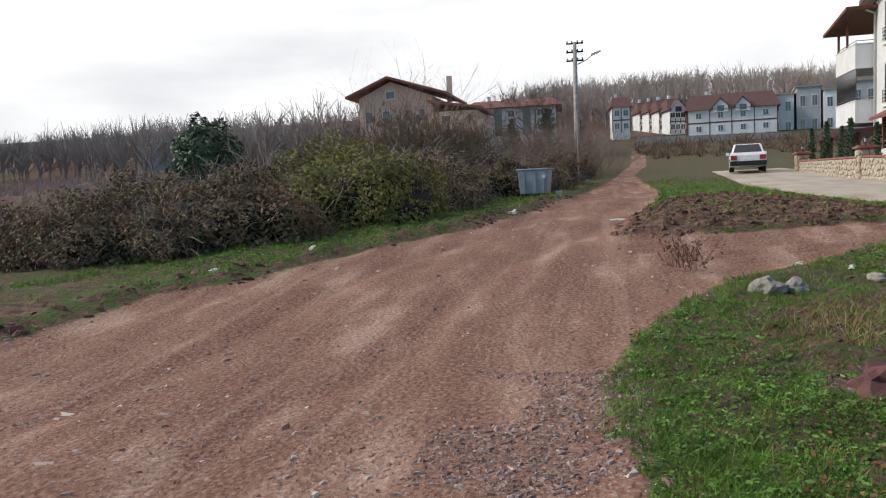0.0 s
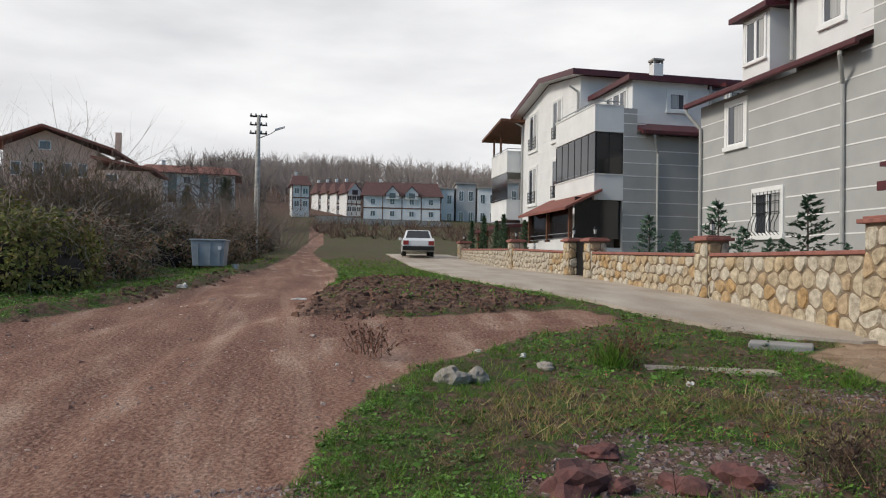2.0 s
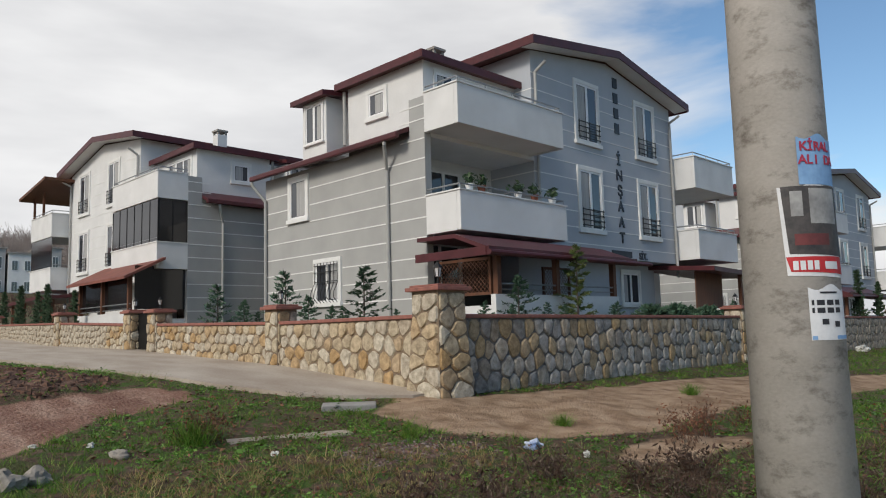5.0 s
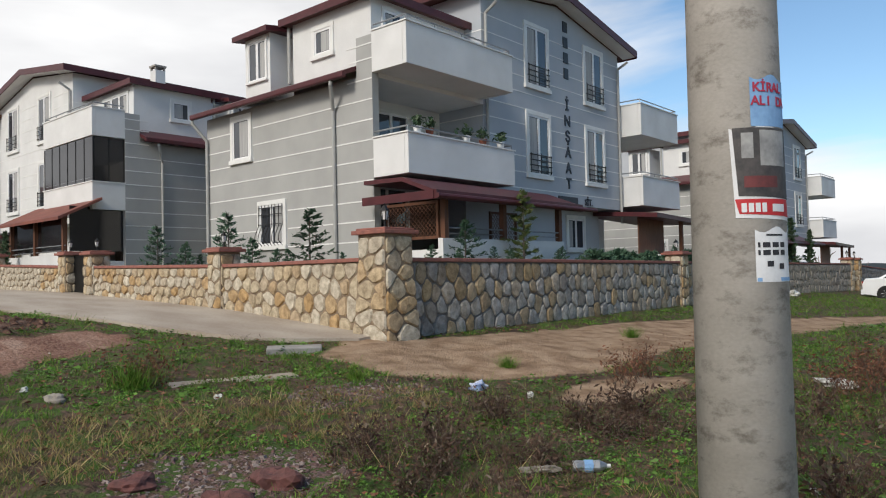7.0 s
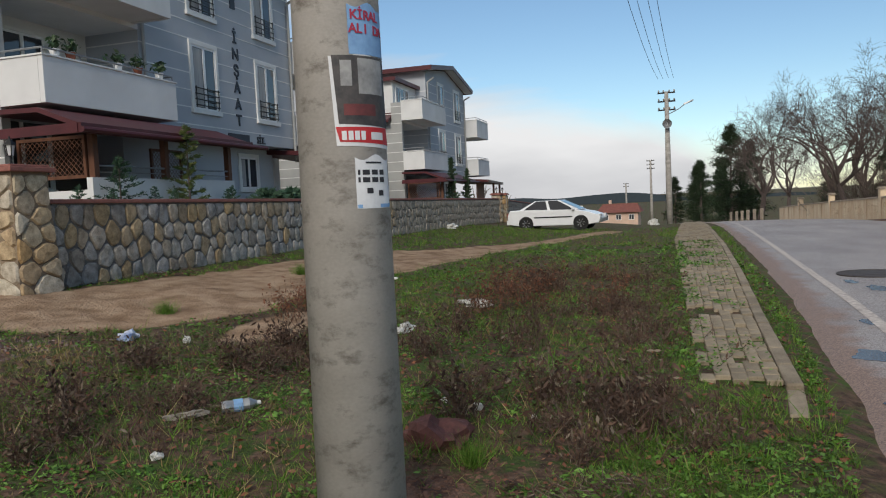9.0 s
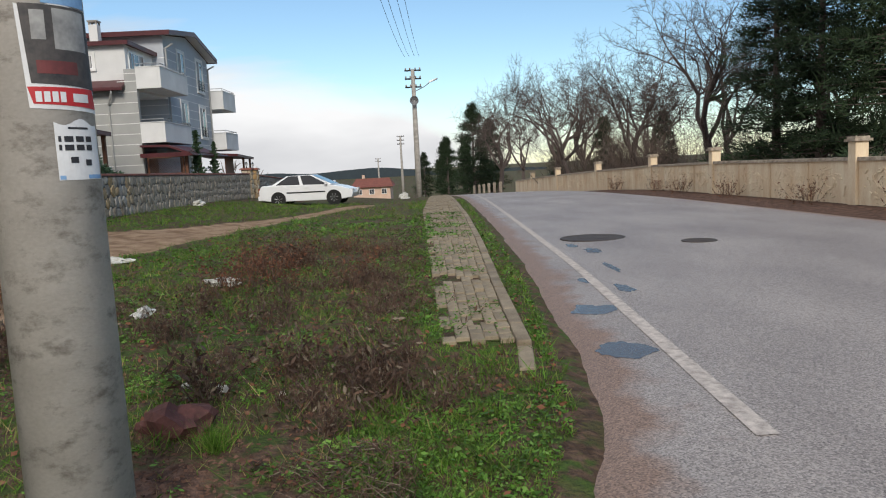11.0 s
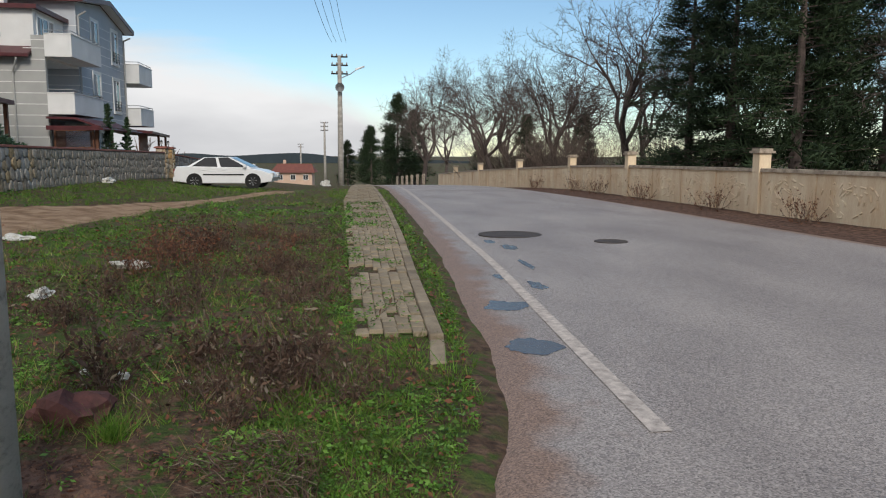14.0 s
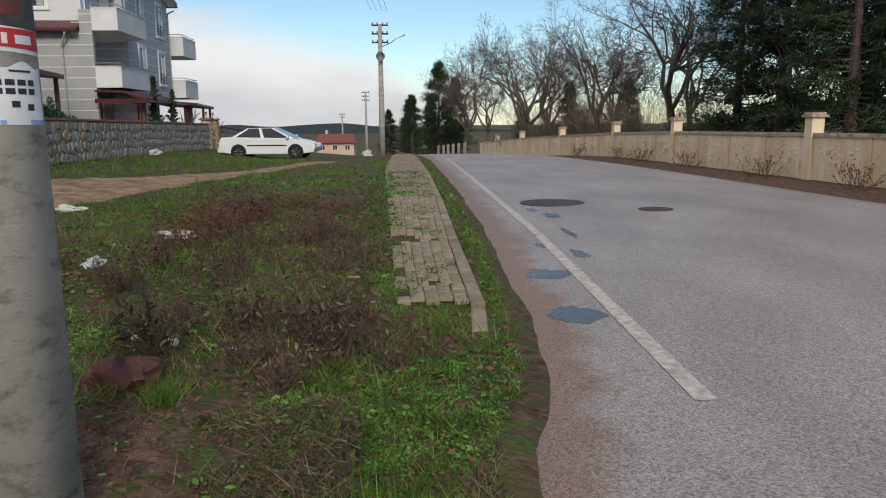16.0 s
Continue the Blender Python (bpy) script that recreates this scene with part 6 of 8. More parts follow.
for k in range(4):
    far_house("terraced_house", (12.0 - 1.75 * k, 153 + 6 * k, 11.4 + 0.5 * k), 12, 3.0, 7, 4.6, M_WHITE, M_DARKROOF, "white half-timbered house with steep maroon roof", 2.6, 0.5, 2, 3, True, group="half-timbered houses")
far_house("terraced_house", (1.1, 146, 11.6), 5, 3.3, 6, 4.9, M_WHITE, M_DARKROOF, "tall half-timbered house behind the thicket", 2.2, 0.5, 2, 2, True, group="half-timbered houses")
for k in range(4):
    far_house("modern_house", (30.5 + 4.3 * k, 150 - 1.2 * k, 9.6 + 0.1 * k), -8, 4.0, 8, 7.6 + (k % 2), M_FARGREY if k % 2 else M_WHITE, M_CONCRETE, "grey and white flat-roofed modern house", 1, 0.3, 2, 2, False, True, group="flat-roofed houses")
for k, (x, y, w) in enumerate(((-86, 128, 9), (-75, 132, 8), (-50, 120, 7), (-62, 136, 8))):
    far_house("villa", (x, y, height(x, y) + 1.5), 30, w, 7, 4.5, M_FARGREY, M_CONCRETE, "pale far house half hidden by bare trees", 1, 0.3, 2, 3, False, True, group="far houses in the trees")
far_house("villa", (140, 8.5, height(140, 8)), -92, 7, 7, 2.1, M_FARHOUSE, M_REDTILE, "low far house with a red roof", 1.6, 0.6, 1, 3)
b = Mesh()
for k in range(6):
    b.box(3.5 + 4.0 * k, 7.3 + 4.0 * k, 128, 128.25, height(5, 128) - 0.5, height(5, 128) + 1.3 - 0.1 * k)
tagged(part("retaining_wall", b, M_CONCRETE), "low concrete retaining wall below the houses", "wall")


# ---- plants ----
def grow(b, p, d, length, r, level, rng, spread, kids, up=0.25, sides=4, droop=0.0):
    """A bent limb that ends in finer ones."""
    segs = 3 if level > 0 else 2
    for k in range(segs):
        d = (d + Vector((rng.gauss(0, 0.16), rng.gauss(0, 0.16), up * 0.35 - droop))).normalized()
        q = p + d * (length / segs)
        r1 = r * (0.8 if level else 0.55)
        b.tube(p, q, r, r1, sides if level > 1 else 3, caps=False)
        if level > 0:
            for _ in range(kids if k else max(1, kids - 1)):
                a = d.orthogonal().normalized()
                a.rotate(Matrix.Rotation(rng.uniform(0, 6.283), 3, d))
                t = rng.uniform(0.35, 1.0) * spread
                nd = (d * math.cos(t) + a * math.sin(t)).normalized()
                grow(b, p.lerp(q, rng.uniform(0.3, 1)), nd, length * rng.uniform(0.45, 0.72), r1 * 0.55, level - 1, rng, spread, kids, up, sides, droop)
        p, r = q, r1


def leaf(b, p, n, size, rng, long=1.0):
    a = n.orthogonal().normalized()
    a.rotate(Matrix.Rotation(rng.uniform(0, 6.283), 3, n))
    c = n.cross(a)
    s = size * rng.uniform(0.6, 1.3)
    b.add([p - a * s * 0.5 * long, p + c * s * 0.32, p + a * s * 0.5 * long, p - c * s * 0.32], [(0, 1, 2, 3)])


def rand_dir(rng):
    while True:
        v = Vector((rng.uniform(-1, 1), rng.uniform(-1, 1), rng.uniform(-1, 1)))
        if 0.1 < v.length < 1:
            return v.normalized()


def place(ob, x, y, z=None, turn=0.0, s=1.0):
    c = copy_thing(ob, pose(x, y, height(x, y) if z is None else z, 0, 0, turn))
    c.scale = (s, s, s)
    return c


def make(name, label, category, at, parts, group="", s=1.0, turn=0.0, kind=""):
    o = thing(name, label, category, at, turn, group, kind)
    o.scale = (s, s, s)
    for nm, b, mt in parts:
        ob = part(nm, b, mt, o)
        if nm in ("stem_mass", "leaf_mass", "dead_leaf_mass", "catkin_mass", "brushwood"):
            ob["kind"] = "stuff"
    return o


def oak(seed, hgt, r):
    """A gnarled leafless tree: crooked limbs that fork down to fine twigs."""
    rng = random.Random(seed)
    tr, out = Mesh(), []
    p, d = Vector((0, 0, -0.3)), Vector((rng.gauss(0, 0.08), rng.gauss(0, 0.08), 1)).normalized()
    for k in range(3):
        d = (d + Vector((rng.gauss(0, 0.1), rng.gauss(0, 0.1), 0.1))).normalized()
        q = p + d * hgt * 0.095
        tr.tube(p, q, r * (1.25 - 0.13 * k), r * (1.12 - 0.13 * k), 8, caps=False)
        p = q
    out.append(("trunk", tr, M_BARK))

    def limb(b, p, d, length, r, level):
        segs = 4 if level > 2 else 3 if level else 2
        for k in range(segs):
            kink = 0.34 if level else 0.2
            d = (d + Vector((rng.gauss(0, kink), rng.gauss(0, kink), rng.gauss(0.05, kink * 0.7)))).normalized()
            q = p + d * (length / segs)
            r1 = r * (0.84 if level else 0.6)
            b.tube(p, q, r, r1, 5 if level > 2 else 3, caps=False)
            if level and (k or level < 3):
                for _ in range(2 if level < 3 or rng.random() < 0.5 else 1):
                    a = d.orthogonal().normalized()
                    a.rotate(Matrix.Rotation(rng.uniform(0, 6.283), 3, d))
                    t = rng.uniform(0.5, 1.15)
                    limb(b, q, (d * math.cos(t) + a * math.sin(t)).normalized(), length * rng.uniform(0.42, 0.66), max(0.011, r1 * 0.6), level - 1)
            p, r = q, r1

    for k in range(5):
        b = Mesh()
        out.append(("limb", b, M_BARK))
        a = 6.283 * (k + rng.uniform(-0.3, 0.3)) / 5
        tilt = rng.uniform(0.3, 0.95) if k else 0.1
        limb(b, p - d * 0.1 * k, Vector((math.cos(a) * math.sin(tilt), math.sin(a) * math.sin(tilt), math.cos(tilt))), hgt * rng.uniform(0.40, 0.5), r * 0.62, 4 if k < 4 else 3)
    return out


# bare trees behind the boundary wall
TREE_A = make("bare_tree", "gnarled spreading leafless oak behind the boundary wall", "tree", (45, -18.4, height(45, -18.4)), oak(3, 12.0, 0.27), "bare trees across the road")
TREE_B = make("bare_tree", "crooked leafless tree behind the boundary wall", "tree", (62, -13.4, height(62, -13.4)), oak(8, 11.5, 0.2), "bare trees across the road")
rng = random.Random(4)
for x, y, s in ((54, -16.2, 0.85), (70, -13.6, 0.95), (95, -10.6, 1.1), (84, -12.2, 1.0), (52, -22.5, 1.05), (60, -19.5, 0.95), (40.5, -23.5, 0.9), (74, -17.5, 1.0), (66, -21, 1.0), (33, -28, 0.9), (25.5, -25, 0.85)):
    place(TREE_A if rng.random() < 0.5 else TREE_B, x, y, None, rng.uniform(0, 360), s)


def pine(seed, hgt, wid, low=0.12, n=90, per=70, size=0.34):
    """Dark ragged conifer: clumps of long needles on drooping boughs."""
    rng = random.Random(seed)
    t, c = Mesh(), Mesh()
    t.tube((0, 0, -0.3), (0.1, 0, hgt * 0.96), hgt * 0.022, 0.03, 8)
    for k in range(n):
        f = low + (1 - low) * ((k + rng.random()) / n)
        z = hgt * f
        L = wid * (1.02 - f) ** 0.6 * rng.uniform(0.55, 1.1)
        a = rng.uniform(0, 6.283)
        tip = Vector((math.cos(a) * L, math.sin(a) * L, z + L * rng.uniform(-0.15, 0.2)))
        root = Vector((0, 0, z))
        t.tube(root, tip, 0.04, 0.01, 4, caps=False)
        for _ in range(per):
            u = rng.uniform(0.25, 1.05)
            p = root.lerp(tip, u) + rand_dir(rng) * rng.uniform(0.05, 0.45)
            d = (rand_dir(rng) + Vector((math.cos(a), math.sin(a), 0.3)) * 0.8).normalized()
            w = d.orthogonal().normalized() * size * 0.085
            c.add([p - w, p + w, p + d * size * rng.uniform(0.7, 1.4)], [(0, 1, 2)])
    return [("trunk", t, M_BARK), ("crown", c, M_PINE)]


PINE_A = make("pine_tree", "tall dark pine behind the boundary wall", "tree", (29.5, -19.5, height(29, -19)), pine(1, 13.5, 4.0, 0.08, 150, 120, 0.40), "dark pines across the road")
PINE_B = make("pine_tree", "dense dark pine at the road's bend", "tree", (105, -8.3, height(105, -8.3)), pine(2, 9.0, 2.6, 0.05, 90, 110, 0.36), "dark pines across the road")
PINE_B.scale = (1.4, 1.4, 1.4)
for x, y, s, k in ((34.5, -19.2, 1.0, 0), (37.6, -18.6, 0.95, 0), (31, -25, 1.15, 0), (36, -25, 0.9, 0), (150, -6.4, 1.3, 1), (170, -6.5, 1.35, 1), (190, -2.2, 1.25, 1), (128, -8.6, 1.1, 1), (108, -11.0, 1.2, 1), (66, -17, 0.7, 1), (56, -19, 0.62, 1), (78, -15, 0.6, 1)):
    place(PINE_A if k == 0 else PINE_B, x, y, None, rng.uniform(0, 360), s)


def twig_brush(seed, w, hgt, n, lean=0.25, r=0.012, level=1, pale=False):
    rng = random.Random(seed)
    b = Mesh()
    for _ in range(n):
        p = Vector((rng.uniform(-w, w) * 0.8, rng.uniform(-w, w) * 0.5, -0.1))
        d = Vector((p.x / w * 0.7 + rng.gauss(0, lean), rng.gauss(0, lean), 1)).normalized()
        grow(b, p, d, hgt * rng.uniform(0.45, 0.9), r, level + 1, rng, 0.9, 2, 0.05, 3)
    return b


def far_wood(seed, spots, hgt, dens):
    """A stand of small far trees, as one mesh."""
    rng = random.Random(seed)
    b = Mesh()
    for x, y in spots:
        z, h2 = height(x, y), hgt * rng.uniform(0.7, 1.2)
        p = Vector((x, y, z - 0.5))
        top = p + Vector((rng.gauss(0, 0.5), 0, h2 * 0.55))
        b.tube(p, top, 0.16, 0.1, 3, caps=False)
        for k in range(dens):
            a, tl = rng.uniform(0, 6.283), rng.uniform(0.1, 0.9)
            d = Vector((math.cos(a) * math.sin(tl), math.sin(a) * math.sin(tl), math.cos(tl)))
            s = p.lerp(top, rng.uniform(0.35, 1))
            e = s + d * h2 * rng.uniform(0.25, 0.5)
            b.tube(s, e, 0.10, 0.045, 3, caps=False)
            for _ in range(2):
                e2 = e + (d + rand_dir(rng) * 0.8) * h2 * 0.12
                b.tube(s.lerp(e, rng.uniform(0.4, 1)), e2, 0.055, 0.03, 3, caps=False)
    return b


spots = [(rng.uniform(-30, 100), rng.uniform(185, 275)) for _ in range(750)]
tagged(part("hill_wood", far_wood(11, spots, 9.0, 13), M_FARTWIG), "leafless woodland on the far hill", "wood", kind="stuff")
spots = [(rng.uniform(-150, -32), 0) for _ in range(300)]
spots = [(x, rng.uniform(105, 165) - 0.25 * (x + 90)) for x, _ in spots]
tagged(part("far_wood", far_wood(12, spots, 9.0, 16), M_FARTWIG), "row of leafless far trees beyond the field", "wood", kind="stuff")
spots = [(rng.uniform(60, 140), rng.uniform(20, 60)) for _ in range(40)]
tagged(part("far_scrub", far_wood(13, spots, 4, 9), M_TWIG), "leafless scrub beyond the houses", "scrub", kind="stuff")
b = Mesh()
for k in range(900):
    x = rng.uniform(-120, -14)
    y = rng.uniform(30, 110)
    z = height(x, y)
    for _ in range(7):
        a = rng.uniform(0, 6.283)
        b.tube((x, y, z - 0.2), (x + math.cos(a) * rng.uniform(0.3, 1.6), y + math.sin(a) * 1.0, z + rng.uniform(0.3, 1.1) * (1 + 0.012 * y)), 0.025, 0.01, 3, caps=False)
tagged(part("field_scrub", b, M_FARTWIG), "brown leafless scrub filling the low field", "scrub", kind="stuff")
b = Mesh()
for k in range(260):
    x, y = rng.uniform(3, 40), rng.uniform(95, 127)
    z = height(x, y)
    for _ in range(9):
        a = rng.uniform(0, 6.283)
        b.tube((x, y, z - 0.2), (x + math.cos(a) * rng.uniform(0.3, 1.4), y + math.sin(a), z + rng.uniform(0.4, 1.5)), 0.05, 0.02, 3, caps=False)
tagged(part("slope_scrub", b, M_DEADWEED), "reddish brown dead scrub on the slope", "scrub", kind="stuff")
b = Mesh()
n_hill = 60
vs = []
for i in range(n_hill + 1):
    y = -160 + 520 * i / n_hill
    vs += [(900, y, -40), (900, y, -7 + 5 * noise.noise(Vector((y * 0.012, 0, 0))) + 9 * step(-120, 120, y) * (1 - step(150, 330, y)))]
b.add(vs, [(2 * i, 2 * i + 1, 2 * i + 3, 2 * i + 2) for i in range(n_hill)])
tagged(part("backdrop", b, mat("far_hills", (0.045, 0.062, 0.075), (0.035, 0.048, 0.058), 0.95, 0.02, 0.2, 0)), "dark blue-green far hills on the horizon", "hills", kind="structure")


def thicket(seed, w, d, hgt, leaves, stems, size=0.075, leaf_mat=None):
    rng = random.Random(seed)
    lv, st = Mesh(), Mesh()
    o = Vector((seed, 0, 0))
    for _ in range(leaves):
        a, e = rng.uniform(0, 6.283), math.asin(rng.uniform(0.02, 1))
        n = Vector((math.cos(a) * math.cos(e), math.sin(a) * math.cos(e), math.sin(e)))
        k = 1 + 0.38 * noise.noise(n * 2.1 + o) + 0.2 * noise.noise(n * 5 + o)
        f = rng.uniform(0.82, 1.03) if rng.random() < 0.8 else rng.uniform(0.5, 0.9)
        p = Vector((n.x * w * k * f, n.y * d * k * f, n.z * hgt * k * f))
        leaf(lv, p, (n + rand_dir(rng) * 0.9).normalized(), size, rng, 1.3)
    for _ in range(stems):
        a, e = rng.uniform(0, 6.283), rng.uniform(0.05, 1.4)
        n = Vector((math.cos(a) * math.cos(e), math.sin(a) * math.cos(e), math.sin(e)))
        k = 1 + 0.38 * noise.noise(n * 2.1 + o)
        p = Vector((n.x * w * k, n.y * d * k, n.z * hgt * k)) * rng.uniform(0.8, 0.98)
        t = (rand_dir(rng) + Vector((0, 0, 0.15))).normalized()
        pts = [p]
        for i in range(5):
            t = (t + Vector((rng.gauss(0, 0.25), rng.gauss(0, 0.25), -0.16))).normalized()
            pts.append(pts[-1] + t * rng.uniform(0.1, 0.22))
        st.path(pts, 0.0055, 3)
    # dark lump added inside, standing in for the shade between the stems
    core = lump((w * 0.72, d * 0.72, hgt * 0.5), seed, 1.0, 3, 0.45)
    return [("leaf_mass", lv, leaf_mat or M_BRAMBLE), ("brushwood", st, M_PALETWIG), ("shade_core", core, mat("painted_stem_shade_%d" % seed, (0.045, 0.032, 0.024), (0.02, 0.015, 0.012), 0.95, 9, 50, 0.8))]


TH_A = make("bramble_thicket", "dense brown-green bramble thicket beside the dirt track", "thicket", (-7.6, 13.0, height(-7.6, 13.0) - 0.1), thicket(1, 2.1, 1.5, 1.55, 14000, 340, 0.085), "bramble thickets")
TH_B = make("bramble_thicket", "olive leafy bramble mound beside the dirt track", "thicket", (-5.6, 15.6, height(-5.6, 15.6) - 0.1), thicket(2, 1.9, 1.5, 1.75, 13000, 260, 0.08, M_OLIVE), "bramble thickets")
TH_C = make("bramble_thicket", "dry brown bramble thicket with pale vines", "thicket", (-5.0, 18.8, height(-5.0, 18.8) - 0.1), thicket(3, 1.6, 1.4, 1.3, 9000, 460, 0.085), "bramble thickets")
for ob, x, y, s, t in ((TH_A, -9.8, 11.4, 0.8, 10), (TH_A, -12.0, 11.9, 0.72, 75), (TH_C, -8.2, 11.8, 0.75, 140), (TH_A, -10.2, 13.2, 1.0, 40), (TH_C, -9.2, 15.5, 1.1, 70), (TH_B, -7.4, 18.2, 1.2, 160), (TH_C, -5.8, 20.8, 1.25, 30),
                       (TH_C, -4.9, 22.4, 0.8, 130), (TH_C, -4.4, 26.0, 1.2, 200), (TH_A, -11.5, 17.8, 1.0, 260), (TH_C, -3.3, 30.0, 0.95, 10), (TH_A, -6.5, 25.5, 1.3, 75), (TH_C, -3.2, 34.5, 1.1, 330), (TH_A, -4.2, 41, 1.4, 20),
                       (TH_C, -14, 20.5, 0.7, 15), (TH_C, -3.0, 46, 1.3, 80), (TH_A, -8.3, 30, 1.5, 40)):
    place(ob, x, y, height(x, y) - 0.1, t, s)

# evergreen shrub, hazels and twiggy brush
rng2 = random.Random(6)
ev = Mesh()
for _ in range(5200):
    n = rand_dir(rng2)
    k = 1 + 0.3 * noise.noise(n * 2.3) + 0.15 * noise.noise(n * 6)
    p = Vector((n.x * 1.05 * k, n.y * 1.0 * k, 1.35 + n.z * 1.25 * k)) * 1.0
    leaf(ev, Vector((p.x * rng2.uniform(0.75, 1.02), p.y * rng2.uniform(0.75, 1.02), p.z)), (n + rand_dir(rng2) * 0.7).normalized(), 0.12, rng2, 1.4)
evs = Mesh()
for k in range(9):
    grow(evs, Vector((0, 0, -0.1)), Vector((rng2.gauss(0, 0.3), rng2.gauss(0, 0.3), 1)).normalized(), 1.9, 0.04, 1, rng2, 0.7, 2, 0.2, 4)
make("evergreen_shrub", "round glossy dark green evergreen shrub", "shrub", (-10.8, 17.4, 1.5), [("crown", ev, M_EVERGREEN), ("brushwood", evs, M_BARK)], s=0.88)


def hazel(seed, hgt, n, catkins):
    rg = random.Random(seed)
    b, c = Mesh(), Mesh()
    for _ in range(n):
        a, tl = rg.uniform(0, 6.283), abs(rg.gauss(0.1, 0.42))
        d = Vector((math.cos(a) * math.sin(tl), math.sin(a) * math.sin(tl), math.cos(tl)))
        grow(b, Vector((math.cos(a) * 0.5, math.sin(a) * 0.5, -0.1)), d, hgt * rg.uniform(0.55, 0.85), 0.03, 2, rg, 0.85, 2, 0.15, 3)
    vs = b.v
    for _ in range(catkins):
        p = Vector(vs[rg.randrange(len(vs))])
        if hgt * 0.2 < p.z < hgt * 0.78:
            q = p + Vector((rg.gauss(0, 0.03), rg.gauss(0, 0.03), -rg.uniform(0.05, 0.12)))
            c.tube(p, q, 0.008, 0.006, 3, caps=False)
    return [("stem_mass", b, M_TWIG), ("catkin_mass", c, M_CATKIN)]


HZ = make("hazel_bush", "large leafless hazel bush hung with ochre catkins", "bush", (-7.6, 26.2, height(-7.6, 26)), hazel(1, 3.4, 46, 6500), "hazel bushes")
for x, y, s, t in ((-7.3, 27.0, 1.3, 15), (-9.9, 26.8, 1.0, 60), (-5.9, 27.5, 1.0, 150), (-11.5, 28.5, 0.85, 220), (-8.6, 30, 1.0, 300)):
    place(HZ, x, y, None, t, s)
BR = make("twiggy_brush", "brown leafless twiggy brush beside the track", "brush", (-4.0, 36.5, height(-4, 36.5)), [("brushwood", twig_brush(4, 2.2, 3.2, 42, 0.35, 0.02, 1), M_TWIG)], "leafless brush")
for x, y, s, t in ((-5.9, 33.5, 1.0, 30), (-4.6, 40, 1.1, 90), (-2.9, 43.5, 1.05, 200), (-7.5, 37, 1.15, 280), (-1.9, 52, 1.2, 10), (-3.8, 49.5, 1.2, 120), (-5.4, 45, 1.2, 60), (-1.5, 58, 1.2, 250), (-13.2, 24, 0.4, 0), (-15.5, 26.5, 0.45, 190), (-18, 24, 0.35, 80), (-6.9, 22.8, 0.6, 0), (-9.6, 21.8, 0.5, 50)):
    place(BR, x, y, None, t, s)
for k in range(9):
    x = 40 + 3.6 * k
    place(BR, x, -16.5 - rng.uniform(0, 5) + 0.08 * (x - 40), None, rng.uniform(0, 360), rng.uniform(1.2, 1.7))
place(TREE_B, -6.2, 60, None, 40, 0.75)
for x, y, s in ((-8.5, 62, 0.5), (-3.2, 66, 0.5), (-5, 56, 0.55)):
    place(PINE_B, x, y, None, 50 * s, s)


def spruce(seed, hgt, wid, mt, n=34, per=95):
    rg = random.Random(seed)
    t, c = Mesh(), Mesh()
    t.tube((0, 0, -0.3), (0, 0, hgt * 0.97), 0.035, 0.008, 6)
    for k in range(n):
        f = 0.06 + 0.92 * k / n
        L = wid * (1.05 - f) ** 0.8 * rg.uniform(0.4, 1.2)
        a = k * 2.4 + rg.uniform(-0.4, 0.4)
        root, tip = Vector((0, 0, hgt * f)), Vector((math.cos(a) * L, math.sin(a) * L, hgt * f + L * 0.25))
        t.tube(root, tip, 0.01, 0.004, 3, caps=False)
        ax = (tip - root)
        for i in range(per):
            u = rg.uniform(0.1, 1.08)
            p = root + ax * u + rand_dir(rg) * 0.035
            d = (rand_dir(rg) + ax.normalized() * 0.9 + Vector((0, 0, 0.25))).normalized()
            s = 0.105 * rg.uniform(0.7, 1.3)
            w = d.orthogonal().normalized() * s * 0.26
            c.add([p - w, p + w, p + d * s], [(0, 1, 2)])
    return [("trunk", t, M_BARK), ("foliage", c, mt)]


SP = make("young_spruce", "young blue-green spruce in the garden bed", "tree", (10.0, 16.1, 1.66), spruce(1, 1.6, 0.66, M_FIR, 26, 34), "young spruces in the garden")
for x, y, s in ((10.0, 19.6, 0.95), (10.1, 18.3, 0.62), (10.0, 15.1, 0.6), (10.1, 14.3, 0.42), (10.0, 12.95, 0.95), (10.2, 12.1, 0.32), (9.8, 17.1, 0.4), (9.9, 13.6, 0.4), (12.86, 10.9, 0.78), (11.7, 10.9, 0.4), (12.3, 10.6, 0.35), (13.96, 10.9, 0.4), (14.5, 10.8, 0.35),
                (17.0, 10.9, 0.42), (16.5, 10.7, 0.36), (10.6, 11.5, 0.3), (24.5, 11, 0.5), (26.5, 11, 0.6)):
    place(SP, x, y, 1.62, rng.uniform(0, 360), s)
make("young_spruce", "taller yellow-green conifer by the terrace", "tree", (15.2, 10.9, 1.6), spruce(5, 2.15, 0.6, M_YEWGREEN, 30, 50), "young spruces in the garden")
JU = make("low_juniper", "low spreading juniper along the wall", "shrub", (18.2, 10.6, 1.56), spruce(9, 0.62, 0.75, M_FIR, 26, 60), "low junipers along the wall")
for k in range(10):
    place(JU, 18.9 + 0.75 * k, 10.5 + 0.25 * rng.random(), 1.5, rng.uniform(0, 360), rng.uniform(0.8, 1.15))
CY = make("cypress", "slim green columnar cypress in a pot", "tree", (38.2, 11.0, 1.3), spruce(12, 2.7, 0.42, M_EVERGREEN, 50, 60), "slim cypresses")
place(CY, 41.0, 10.9, 1.2, 60, 0.85)
